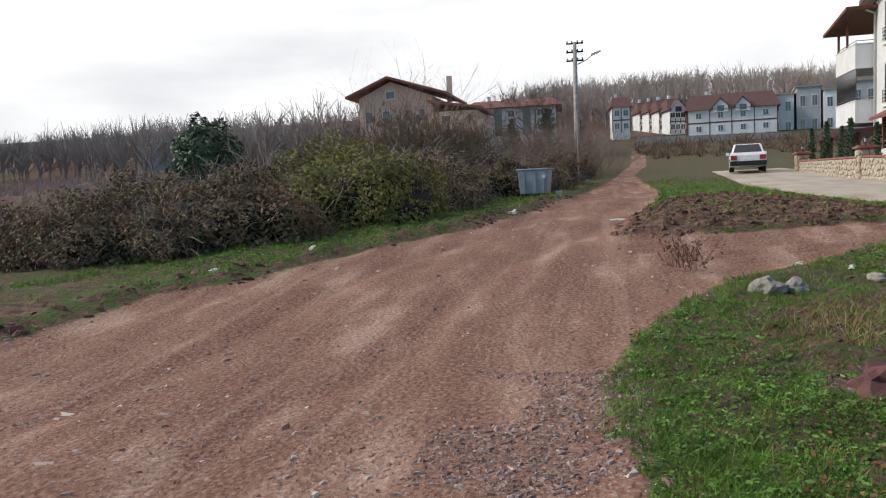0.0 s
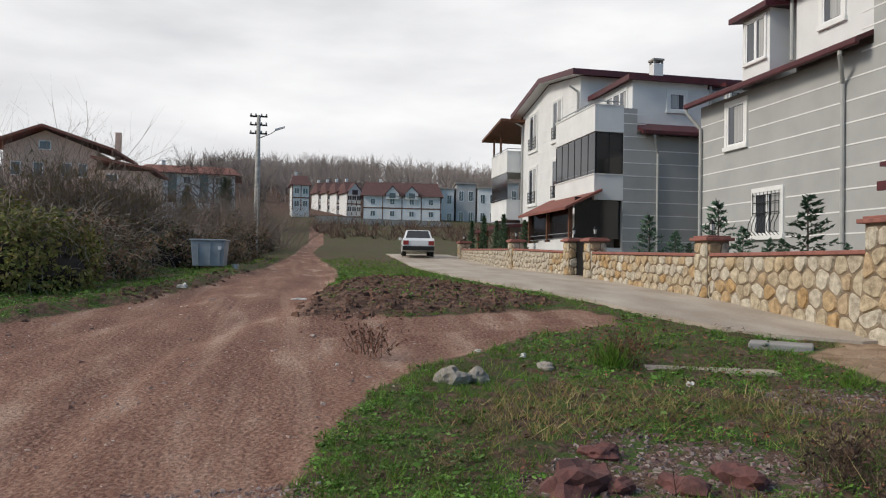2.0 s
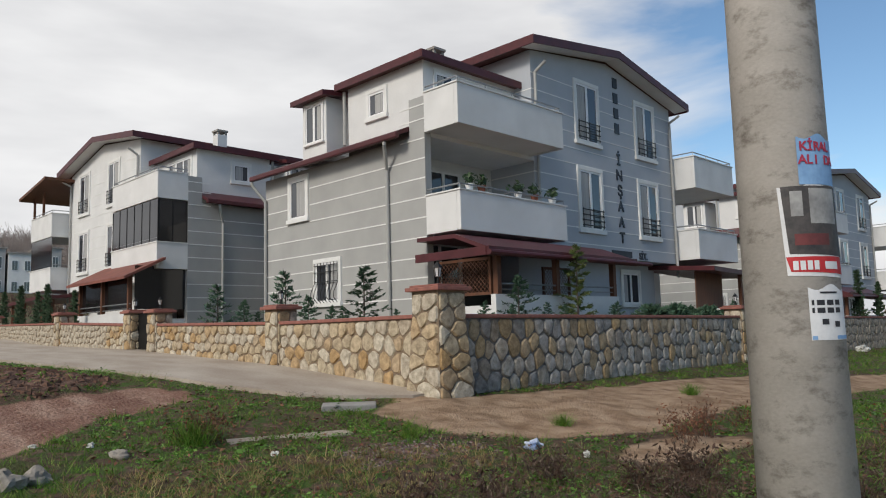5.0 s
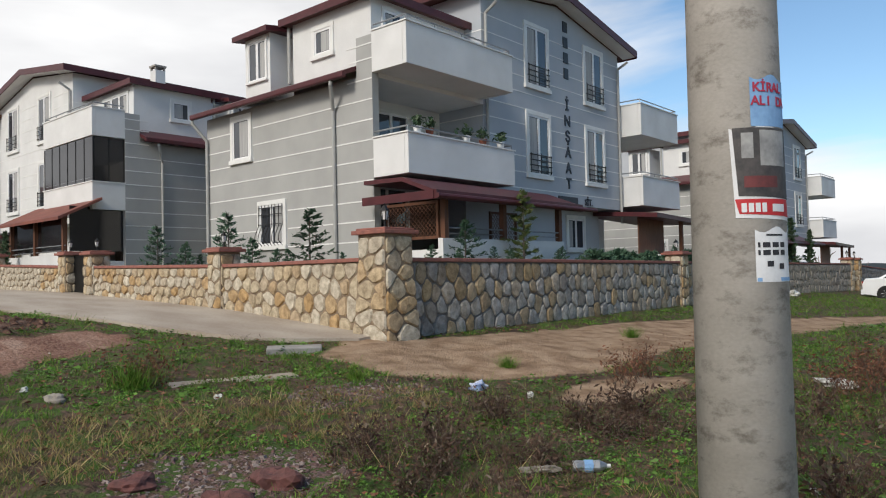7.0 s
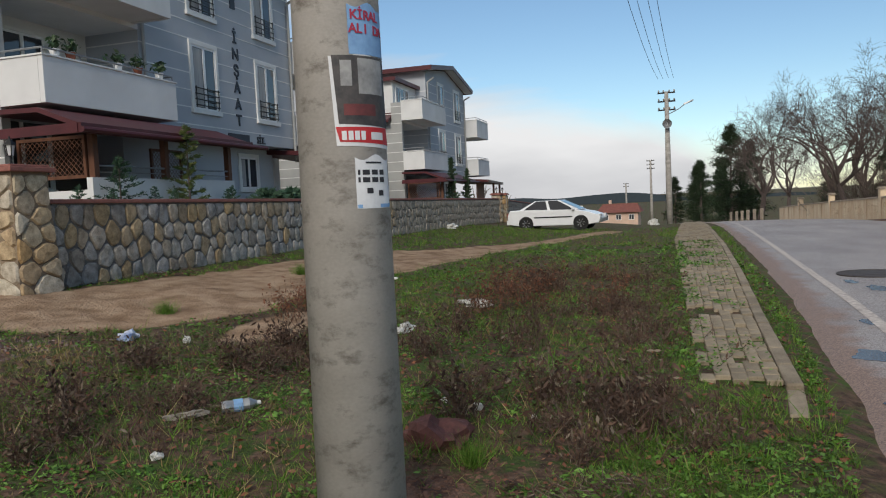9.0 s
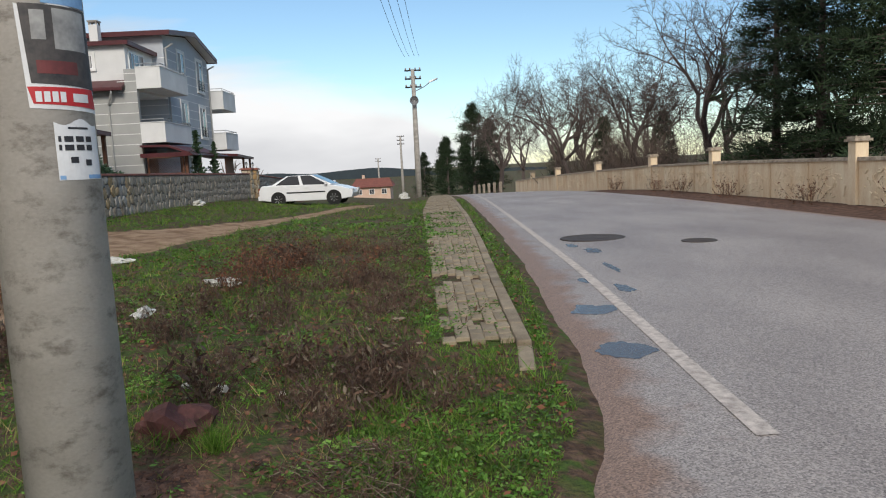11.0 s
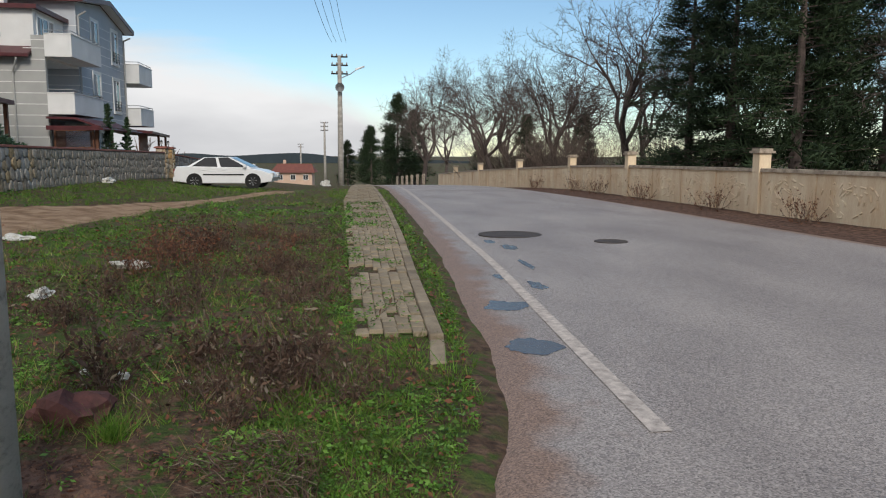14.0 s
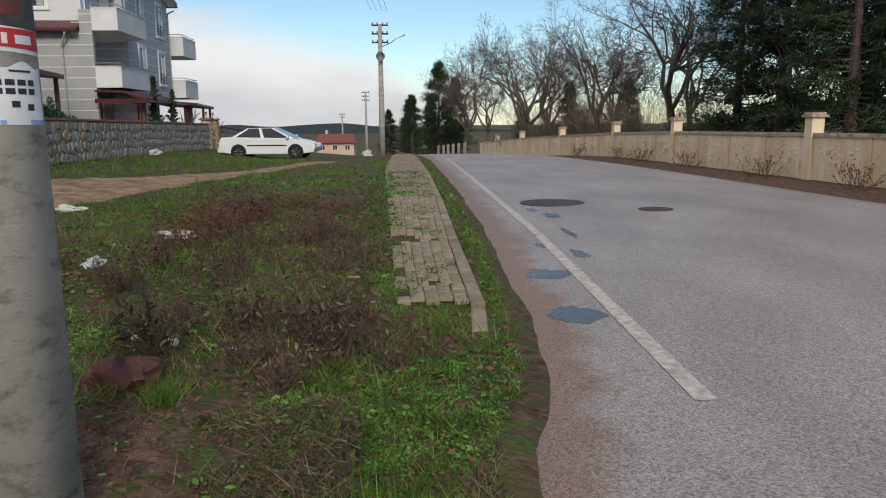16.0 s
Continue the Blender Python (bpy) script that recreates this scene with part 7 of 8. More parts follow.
for x, y, s in ((9.9, 31.0, 0.8), (9.8, 34.0, 1.0), (9.9, 35.6, 0.9), (10.0, 38.5, 1.1), (9.6, 33.0, 0.6), (9.7, 40, 1.0)):
    place(CY, x, y, 1.9, 90 * s, s * 0.8)
for k, (x, z) in enumerate(((0.5, 4.12), (0.95, 4.12), (2.4, 4.12), (3.1, 4.12), (3.9, 4.12))):
    o = thing("flower_pot", "terracotta flower pot with a houseplant on the balcony", "flower pot", (AX + x, AY - 1.05, AZ + 4.12 - 0.03), group="balcony flower pots")
    part("pot", Mesh().lathe([(0.07, 0), (0.11, 0.17), (0.12, 0.2), (0.1, 0.2)], 12), M_TERRACOTTA if k % 2 else M_FRAME, o)
    lv = Mesh()
    for _ in range(60):
        leaf(lv, Vector((rng.gauss(0, 0.08), rng.gauss(0, 0.08), 0.26 + abs(rng.gauss(0, 0.1)))), rand_dir(rng), 0.1, rng, 1.6)
    part("leaves", lv, M_EVERGREEN, o)

# ---- pavement by the road ----
def pave_left(x):
    return -0.22 if x < 25 else -0.22 - 0.03 * (x - 25)


def pave_right(x):
    return float(np.interp(x, (5.4, 6, 7.4, 9.6, 14.6, 22, 27, 60), (-0.82, -0.9, -0.95, -1.03, -1.25, -1.5, -1.6, -2.3)))


pv = thing("pavement", "worn brown brick pavement with grass in its joints", "pavement", (0, 0, 0), kind="structure")
brick_me = Mesh().add([(-0.1, -0.05, -0.06), (0.1, -0.05, -0.06), (0.1, 0.05, -0.06), (-0.1, 0.05, -0.06), (-0.1, -0.05, -0.006), (0.1, -0.05, -0.006), (0.1, 0.05, -0.006), (-0.1, 0.05, -0.006),
                       (-0.093, -0.043, 0), (0.093, -0.043, 0), (0.093, 0.043, 0), (-0.093, 0.043, 0)],
                      [(0, 1, 5, 4), (1, 2, 6, 5), (2, 3, 7, 6), (3, 0, 4, 7), (4, 5, 9, 8), (5, 6, 10, 9), (6, 7, 11, 10), (7, 4, 8, 11), (8, 9, 10, 11)]).data("brick", M_PAVER)
n_parts, far = 0, Mesh()
ix = 0
x = 6.4
while x < 62:
    wdt = pave_left(x) - pave_right(x) - 0.065
    n = max(4, int(wdt / 0.108))
    for k in range(n):
        y = pave_left(x) - (k + 0.5) * wdt / n
        xx = x + (0.105 if k % 2 else 0.0)
        if rng.random() < 0.06 or (9.4 < x < 10.2 and k < 3) or (k == 0 and noise.noise(Vector((x * 1.3, 0, 3))) > 0.05):
            continue
        z = height(x, y) + 0.055 + rng.gauss(0, 0.006) + 0.015 * noise.noise(Vector((x, y, 0)))
        if n_parts < 300:
            ob = new("brick", brick_me)
            ob.parent = pv
            ob.matrix_basis = pose(xx, y, z, rng.gauss(0, 1.5), rng.gauss(0, 1.2), rng.gauss(0, 0.8)) @ Matrix.Diagonal((1, wdt / n / 0.1 * 0.96, 1, 1))
            n_parts += 1
        else:
            far.box(xx - 0.098, xx + 0.098, y - wdt / n * 0.46, y + wdt / n * 0.46, z - 0.06, z)
    x += 0.21
o = part("far_bricks", far, M_PAVER, pv, "joined far pavement bricks")
o["kind"] = "stuff"
part("joint_bed", Mesh().add([(6.35, -0.25, height(6.35, -1) + 0.02), (6.35, -0.9, height(6.35, -1) + 0.02), (24, -1.5, height(24, -1) + 0.035), (24, -0.2, height(24, -1) + 0.035), (62, -2.6, height(62, -1) + 0.035), (62, -1.3, height(62, -1) + 0.035)],
                             [(0, 1, 2, 3), (3, 2, 4, 5)]), M_GROUND, pv, "soil bed")
kb = thing("kerb", "row of worn concrete kerb stones", "kerb", (0, 0, 0), kind="structure")
x = 5.45
k = 0
while x < 62:
    y, z = pave_right(x), height(x, -1) + 0.062 - (0.03 if k == 0 else 0)
    y2 = pave_right(x + 0.68)
    b = Mesh().slab([(x, y + 0.06, z), (x, y - 0.07, z), (x + 0.68, y2 - 0.07, z), (x + 0.68, y2 + 0.06, z)], 0.22)
    part("kerb_stone", b, M_KERB, kb, "", pose(0, 0, rng.gauss(0, 0.006)), bevel=0.018)
    x += 0.7
    k += 1

# ---- grass, weeds, stones ----
def open_ground(x, y):
    """How far the spot is turf: 0 on track, sand, road and pavement."""
    if y < road_left(x) + 0.08 or (x > 6.2 and pave_right(x) - 0.08 < y < pave_left(x) + 0.05 and x < 60):
        return 0.0
    if x > WX - 0.05 and y > WY - 0.1:
        return 0.0
    if y > 9.2 and x > float(np.interp(y, (9.3, 9.8, 10.9, 12, 14.4, 21.5, 30, 43), (8.2, 7.3, 6.5, 6.2, 5.7, 4.6, 4.9, 5.3))):
        return 0.0
    if edge_gap(x, y, DIRT) > -0.05 or edge_gap(x, y, SAND) > 0 or edge_gap(x, y, GRAVEL) > 0 or edge_gap(x, y, REDSOIL) > 0:
        return 0.0
    if edge_gap(x, y, MOUND) > 0:
        return 0.12
    if math.hypot((x - 3.5) / 1.05, (y - 1.35) / 0.75) < 1.0 + 0.35 * noise.noise(Vector((x * 2.5, y * 2.5, 7))):
        return 0.1
    return 1.0


def gz(x, y):
    return height(x, y) + relief(x, y) * (0.3 if y < -0.3 else 1.0)


GZ = np.array([p[2] for p in gv]).reshape(len(GY), len(GX))
GXA, GYA = np.array(GX), np.array(GY)


def surf(x, y):
    """Height of the ground sheet itself under many spots at once."""
    i = np.clip(np.searchsorted(GXA, x) - 1, 0, len(GXA) - 2)
    j = np.clip(np.searchsorted(GYA, y) - 1, 0, len(GYA) - 2)
    u = (x - GXA[i]) / (GXA[i + 1] - GXA[i])
    v = (y - GYA[j]) / (GYA[j + 1] - GYA[j])
    return (GZ[j, i] * (1 - u) + GZ[j, i + 1] * u) * (1 - v) + (GZ[j + 1, i] * (1 - u) + GZ[j + 1, i + 1] * u) * v


def gap(x, y, poly):
    """Distance of many spots to the outline, positive inside."""
    p = np.array(poly, float)
    q = np.roll(p, 1, 0)
    d, odd = np.full(len(x), 1e9), np.zeros(len(x), bool)
    for (x0, y0), (x1, y1) in zip(p, q):
        ax, ay = x1 - x0, y1 - y0
        t = np.clip(((x - x0) * ax + (y - y0) * ay) / (ax * ax + ay * ay + 1e-9), 0, 1)
        d = np.minimum(d, np.hypot(x - x0 - t * ax, y - y0 - t * ay))
        if y0 != y1:
            odd ^= ((y0 > y) != (y1 > y)) & (x < ax * (y - y0) / ay + x0)
    return np.where(odd, d, -d)


def rough(x, y, scale, seed):
    """Smooth noise from -1 to 1 over many spots, in three octaves."""
    tab = np.random.RandomState(seed).uniform(-1, 1, (64, 64))
    out, amp = np.zeros(len(x)), 1.0
    for k in range(3):
        u, v = x * scale * 2 ** k + 17.3 * k, y * scale * 2 ** k + 5.1 * k
        i, j = np.floor(u).astype(int), np.floor(v).astype(int)
        fu, fv = u - i, v - j
        fu, fv = fu * fu * (3 - 2 * fu), fv * fv * (3 - 2 * fv)
        t = (tab[i % 64, j % 64] * (1 - fu) + tab[(i + 1) % 64, j % 64] * fu) * (1 - fv) + (tab[i % 64, (j + 1) % 64] * (1 - fu) + tab[(i + 1) % 64, (j + 1) % 64] * fu) * fv
        out += amp * t
        amp *= 0.5
    return out / 1.3


DRIVE_EDGE = ((9.3, 9.8, 10.9, 12, 14.4, 21.5, 30, 43), (8.2, 7.3, 6.5, 6.2, 5.7, 4.6, 4.9, 5.3))


def turf(x, y):
    """How far the spots carry plants: 0 on track, sand, road and pavement."""
    soft = 0.16 * rough(x, y, 2.6, 3)
    ok = y > np.interp(x, *RL) + 0.04 + 0.25 * soft
    pl = np.where(x < 25, -0.22, -0.22 - 0.03 * (x - 25))
    pr = np.interp(x, (5.4, 6, 7.4, 9.6, 14.6, 22, 27, 60), (-0.82, -0.9, -0.95, -1.03, -1.25, -1.5, -1.6, -2.3))
    ok &= ~((x > 5.4) & (y > pr - 0.08) & (y < np.where(x > 6.3, pl - 0.04, pr + 0.07)) & (x < 60))
    ok &= ~((x > WX - 0.05) & (y > WY - 0.1))
    ok &= ~((y > 9.2) & (x > np.interp(y, *DRIVE_EDGE)))
    for poly in (DIRT, SAND, GRAVEL, REDSOIL):
        ok &= gap(x, y, poly) + soft * (1.0 if poly is not GRAVEL else 2.0) < 0.0
    w = ok.astype(float)
    w[gap(x, y, MOUND) > 0] *= 0.15
    w[np.hypot((x - 3.5) / 1.0, (y - 1.3) / 0.62) < 1.0 + 2 * soft] *= 0.05
    w[np.hypot(x - NPX, y - NPY) < 0.22] = 0
    w[np.hypot((x + 7.8) / 1.6, (y - 7.2) / 1.4) < 1.0 + 2 * soft] *= 0.08
    w[(x < -1.2) & (gap(x, y, DIRT) > -0.38 + soft)] *= 0.2
    return w


RS = np.random.RandomState(21)


def strew(n, a0, a1, r0, r1, power):
    """Spots round the place where the verge begins, denser near it."""
    a = RS.uniform(a0, a1, n)
    r = r0 + (r1 - r0) * RS.rand(n) ** power
    x, y = r * np.sin(a), r * np.cos(a)
    keep = (x > -9) & (y < 45) & (RS.rand(n) < turf(x, y))
    return x[keep], y[keep], r[keep]


def sheet_mesh(name, v, k, material, label, category):
    """One mesh of many loose faces with k corners each; v: corners, face by face."""
    v = np.asarray(v, float).reshape(-1, 3)
    me = bpy.data.meshes.new(name)
    nf = len(v) // k
    me.vertices.add(len(v))
    me.vertices.foreach_set("co", v.ravel())
    me.loops.add(len(v))
    me.loops.foreach_set("vertex_index", np.arange(len(v), dtype=np.int32))
    me.polygons.add(nf)
    me.polygons.foreach_set("loop_start", np.arange(0, len(v), k, dtype=np.int32))
    me.materials.append(material)
    me.update(calc_edges=True)
    return tagged(new(name, me), label, category, kind="stuff")


def blades(x, y, r, hh, w, lean):
    """Corners of pointed blades standing at the spots."""
    n = len(x)
    z = surf(x, y)
    t = RS.uniform(0, 6.283, n)
    c, sn = np.cos(t) * w, np.sin(t) * w
    lx, ly = RS.normal(0, lean, n) * hh, RS.normal(0, lean, n) * hh
    return np.stack([np.stack([x - c, y - sn, z - 0.012], 1), np.stack([x + c, y + sn, z - 0.012], 1), np.stack([x + lx, y + ly, z + hh], 1)], 1)


def leaves(x, y, z, size, tilt, long):
    """Corners of small four-cornered leaves."""
    n = len(x)
    nn = np.stack([RS.normal(0, tilt, n), RS.normal(0, tilt, n), np.ones(n)], 1)
    nn /= np.linalg.norm(nn, axis=1)[:, None]
    t = RS.uniform(0, 6.283, n)
    a = np.stack([np.cos(t), np.sin(t), np.zeros(n)], 1)
    a -= nn * (a * nn).sum(1)[:, None]
    c = np.cross(nn, a)
    p, s2 = np.stack([x, y, z], 1), (size * RS.uniform(0.6, 1.3, n))[:, None]
    return np.stack([p - a * s2 * 0.5 * long, p + c * s2 * 0.34, p + a * s2 * 0.5 * long, p - c * s2 * 0.34], 1)


# grass: lush by the track and the kerb, straw on the bank, thin among the dead weeds
x, y, r = strew(72000, -0.85, 2.1, 2.0, 36, 1.75)
tuft_h = np.exp(RS.normal(0, 0.42, len(x)))
x, y, r, tuft_h = (np.repeat(q, 8) for q in (x, y, r, tuft_h))
x, y = x + RS.normal(0, 0.018, len(x)) * (1 + 0.09 * r), y + RS.normal(0, 0.018, len(x)) * (1 + 0.09 * r)
keep = turf(x, y) > 0
x, y, r, tuft_h = x[keep], y[keep], r[keep], tuft_h[keep]
lush = ((x < 3.0) & (y > 2.6)) | ((y > 6.9) & (x < 7.5)) | (y < 0.15) | (gap(x, y, [(2.6, -0.4), (6.5, -0.4), (6.4, 0.3), (4.4, 0.5), (3.4, 0.3)]) > 0) | ((x > 12) & (y > 3.2))
dry = gap(x, y, [(0.9, 4.9), (1.3, 6.6), (2.6, 7.9), (4.0, 7.6), (6.6, 6.6), (6.3, 5.6), (4.4, 5.6), (3.6, 6.0), (2.0, 5.8)]) + 0.5 * rough(x, y, 0.9, 8) > 0
patchy = rough(x, y, 0.55, 5)
p_keep = np.where(lush, 0.9 + 0.3 * patchy, np.where(dry, 0.95, np.clip(np.where(y > 2.4, 0.62, 0.42) + 0.9 * patchy, 0.06, 0.95)))
keep = RS.rand(len(x)) < p_keep
x, y, r, lush, dry, tuft_h = x[keep], y[keep], r[keep], lush[keep], dry[keep], tuft_h[keep]
st = (dry & (RS.rand(len(x)) < 0.7)) | (~lush & (RS.rand(len(x)) < 0.16))
k = 1 + 0.055 * r
hh = RS.uniform(0.02, 0.055, len(x)) * tuft_h * k ** 0.6 * np.where(st, 1.35, 1.0) * (1 + 0.5 * np.clip(rough(x, y, 1.4, 6), -0.6, 1))
w = RS.uniform(0.0018, 0.0045, len(x)) * k ** 1.2
tri = blades(x, y, r, hh, w, 0.85)
sheet_mesh("grass", tri[~st], 3, M_GRASS, "short bright green winter grass", "grass")
sheet_mesh("dry_grass", tri[st], 3, M_STRAW, "flattened straw-coloured dry grass", "grass")
# broad low herbs in mats
M_HERB = island_mat("clover_leaves", [(0.05, 0.12, 0.018), (0.085, 0.19, 0.026), (0.13, 0.27, 0.04), (0.17, 0.30, 0.07)], 0.5, through=0.2, patch=3.0)
x, y, r = strew(56000, -0.85, 2.1, 2.0, 24, 1.6)
rosette = np.exp(RS.normal(0, 0.27, len(x)))
x, y, r, rosette = (np.repeat(q, 7) for q in (x, y, r, rosette))
spread = 0.018 * rosette * (1 + 0.06 * r)
x, y = x + RS.normal(0, 1, len(x)) * spread, y + RS.normal(0, 1, len(x)) * spread
keep = turf(x, y) > 0
x, y, r, rosette = x[keep], y[keep], r[keep], rosette[keep]
mats = rough(x, y, 0.9, 12) + np.where((x > 6.2) & (y > 0.3), -0.05, 0.24) + np.where(gap(x, y, [(1.3, 5.0), (2.0, 6.8), (3.6, 7.4), (6.3, 6.4), (6.0, 5.4), (3.6, 5.8)]) > 0, -0.5, 0)
keep = mats > 0
x, y, r, mats, rosette = x[keep], y[keep], r[keep], mats[keep], rosette[keep]
z = surf(x, y) + RS.rand(len(x)) * (0.012 + 0.06 * np.clip(mats, 0, 0.8)) * rosette
sheet_mesh("low_herbs", leaves(x, y, z, 0.0165 * rosette * (1 + 0.085 * r), 0.7, 1.3), 4, M_HERB, "low broad-leaved green herbs among the grass", "herbs")
cx, cy = RS.uniform(6.4, 24, 9000), np.zeros(9000)
cy = np.interp(cx, (5.4, 6, 7.4, 9.6, 14.6, 22, 27), (-0.82, -0.9, -0.95, -1.03, -1.25, -1.5, -1.6)) + 0.09 + RS.rand(9000) * 1.1
row = np.abs(((cx - 6.4) / 0.21) % 1.0 - 0.5) > 0.36
keep = (cy < -0.15) & ((rough(cx, cy, 1.6, 61) > 0.42) | (row & (rough(cx, cy, 1.1, 62) > 0.12)) | ((cy > -0.42) & (rough(cx, cy, 0.9, 63) > -0.05)))
cx, cy = cx[keep], cy[keep]
sheet_mesh("creeping_herbs", leaves(cx, cy, surf(cx, cy) + 0.062 + 0.022 * RS.rand(len(cx)), 0.02 + 0.0016 * cx, 0.6, 1.4), 4, M_HERB, "small green weeds creeping over the pavement", "herbs")
# fallen stalks in tangles, and brown leaves
x, y, r = strew(130000, 0.55, 1.85, 2.6, 20, 1.5)
tang = rough(x, y, 0.62, 30) + np.where((x > 6.6) & (y > -0.1) & (y < 3.4), 0.32, 0.0) + np.where(y < 0.0, -0.5, 0) + np.where(gap(x, y, [(3.3, 3.5), (3.4, 5.0), (5.0, 5.6), (7.4, 5.5), (7.4, 3.0)]) > 0, 0.3, 0)
keep = tang > np.where(x < 6.4, 0.32, 0.22)
x, y, r, tang = x[keep], y[keep], r[keep], tang[keep]
n = len(x)
z = surf(x, y) + RS.rand(n) * 0.16 * np.clip(tang, 0.1, 0.9)
t, ll, w = RS.uniform(0, 6.283, n), RS.uniform(0.04, 0.17, n), RS.uniform(0.0009, 0.0026, n) * (1 + 0.08 * r)
c, sn, rise = np.cos(t), np.sin(t), RS.normal(0.15, 0.4, n) * ll
tri = np.stack([np.stack([x - sn * w, y + c * w, z], 1), np.stack([x + sn * w, y - c * w, z + w], 1), np.stack([x + c * ll, y + sn * ll, np.maximum(z + rise, surf(x + c * ll, y + sn * ll) + 0.003)], 1)], 1)
sheet_mesh("dead_stalks", tri, 3, M_DEADWEED, "fallen dead stalks tangled over the verge", "plant litter")
x, y, r = strew(9000, 0.3, 2.0, 2.2, 15, 1.3)
sheet_mesh("fallen_leaves", leaves(x, y, surf(x, y) + 0.012 + 0.03 * RS.rand(len(x)), 0.03 + 0.002 * r, 0.5, 1.3), 4, M_RUST, "scattered brown fallen leaves", "leaf litter")
rg = random.Random(21)


def weed(seed, hgt, w, n, count, mt):
    r4 = random.Random(seed)
    b, lv = Mesh(), Mesh()
    for _ in range(n):
        p = Vector((r4.gauss(0, w * 0.4), r4.gauss(0, w * 0.4), -0.02))
        d = Vector((r4.gauss(0, 0.45), r4.gauss(0, 0.45), 1)).normalized()
        grow(b, p, d, hgt * r4.uniform(0.5, 1.0), 0.0048, 1, r4, 0.7, 2, 0.05, 3, 0.04)
    for _ in range(count):
        p = Vector(b.v[r4.randrange(len(b.v))])
        leaf(lv, p + Vector((0, 0, -0.01)), rand_dir(r4), 0.036, r4, 1.9)
    return [("stem_mass", b, M_DEADWEED), ("dead_leaf_mass", lv, mt)]


W = [make("dead_weed", lb, "weed", at, weed(sd, hh, ww, nn, ll, mt), "dead weeds on the verge") for lb, at, sd, hh, ww, nn, ll, mt in (
    ("clump of reddish brown dead weed", (5.2, 0.35, height(5.2, 0.35)), 1, 0.44, 0.18, 30, 300, M_DEADWEED), ("tangled grey-brown dead weed", (8.6, 1.5, height(8.6, 1.5)), 2, 0.30, 0.6, 60, 120, M_DEADWEED), ("rust-coloured dry dock weed", (10.5, 2.2, height(10.5, 2.2)), 3, 0.55, 0.3, 24, 300, M_RUST))]
for k in range(74):
    t = rg.random()
    if t < 0.62:
        x, y = rg.uniform(6.6, 15), rg.uniform(0.1, 2.9)
    elif t < 0.78:
        x, y = rg.uniform(4.0, 8.5), rg.uniform(3.4, 5.6)
    elif t < 0.92:
        x, y = rg.uniform(3.9, 6.2), rg.uniform(-0.2, 1.6)
    else:
        x, y = rg.uniform(2.2, 4.5), rg.uniform(3.6, 4.8)
    if open_ground(x, y) < 0.5 or math.hypot(x - NPX, y - NPY) < 0.5:
        continue
    place(W[2 if x > 9.5 and rg.random() < 0.5 else 1 if rg.random() < 0.75 else 0], x, y, gz(x, y) - 0.01, rg.uniform(0, 360), rg.uniform(0.55, 1.1))
for x, y, s in ((5.0, 0.22, 0.8), (5.35, 0.3, 0.95), (4.35, 0.55, 0.6), (5.75, 0.05, 0.6), (4.85, 0.75, 0.5), (4.6, -0.15, 0.5), (3.6, 3.9, 0.7), (4.1, 4.1, 0.8), (4.9, 3.7, 0.7), (5.7, 4.7, 0.85)):
    place(W[0], x, y, gz(x, y) - 0.01, x * 70, s)
for x, y in ((9.5, 5.0), (10.0, 5.3), (8.9, 4.9), (11.0, 5.0), (3.9, 8.35), (0.95, 8.9), (4.0, 8.6)):
    place(W[2], x, y, gz(x, y), x * 50, 0.8)
for x in (17.5, 22, 27.5, 33, 36.5, 44):
    place(W[2], x, float(np.interp(x, [q[0] for q in BW], [q[1] for q in BW])) + 0.7, None, x * 37, 1.3)
tuft = Mesh()
for _ in range(260):
    t = rg.uniform(0, 6.283)
    p = Vector((rg.gauss(0, 0.1), rg.gauss(0, 0.1), 0))
    q = p + Vector((rg.gauss(0, 0.16), rg.gauss(0, 0.16), rg.uniform(0.15, 0.4)))
    c, s = math.cos(t) * 0.006, math.sin(t) * 0.006
    tuft.add([(p.x - c, p.y - s, p.z), (p.x + c, p.y + s, p.z), tuple(q)], [(0, 1, 2)])
TU = make("grass_tuft", "tall dark green grass tuft", "grass tuft", (3.75, 8.3, gz(3.75, 8.3)), [("foliage", tuft, M_GRASS)], "tall grass tufts")
for x, y, s in ((4.2, 1.15, 0.5), (8.5, 6.6, 0.6), (6.1, 7.2, 0.5), (13, 6.9, 0.7)):
    place(TU, x, y, gz(x, y), 40 * x, s)

def stones(x, y, size, sink=0.25):
    """Corners of five-sided chips, one per spot: a slanting top and its flanks, as quads."""
    n = len(x)
    z = surf(x, y) - size * sink
    t = RS.uniform(0, 6.283, n)
    c, sn = np.cos(t), np.sin(t)
    lx, ly, hz = RS.uniform(0.7, 1.5, n), RS.uniform(0.55, 1.0, n), RS.uniform(0.45, 1.0, n)
    base = [(-1, -0.7, 0), (1, -0.8, 0), (0.85, 0.8, 0), (-0.9, 0.75, 0), (-0.6, -0.35, 0.85), (0.55, -0.45, 1.0), (0.5, 0.4, 0.9), (-0.5, 0.35, 0.7)]
    pts = []
    for u, v, w2 in base:
        u, v, w2 = u + RS.normal(0, 0.16, n), v + RS.normal(0, 0.16, n), w2 + RS.normal(0, 0.1, n) * (w2 > 0)
        u, v = u * lx * size, v * ly * size
        pts.append(np.stack([x + u * c - v * sn, y + u * sn + v * c, z + w2 * hz * size], 1))
    vs = np.stack(pts, 1)
    fs = np.array([(0, 1, 5, 4), (1, 2, 6, 5), (2, 3, 7, 6), (3, 0, 4, 7), (4, 5, 6, 7)])
    return vs.reshape(-1, 3), (fs[None] + 8 * np.arange(n)[:, None, None]).reshape(-1, 4)


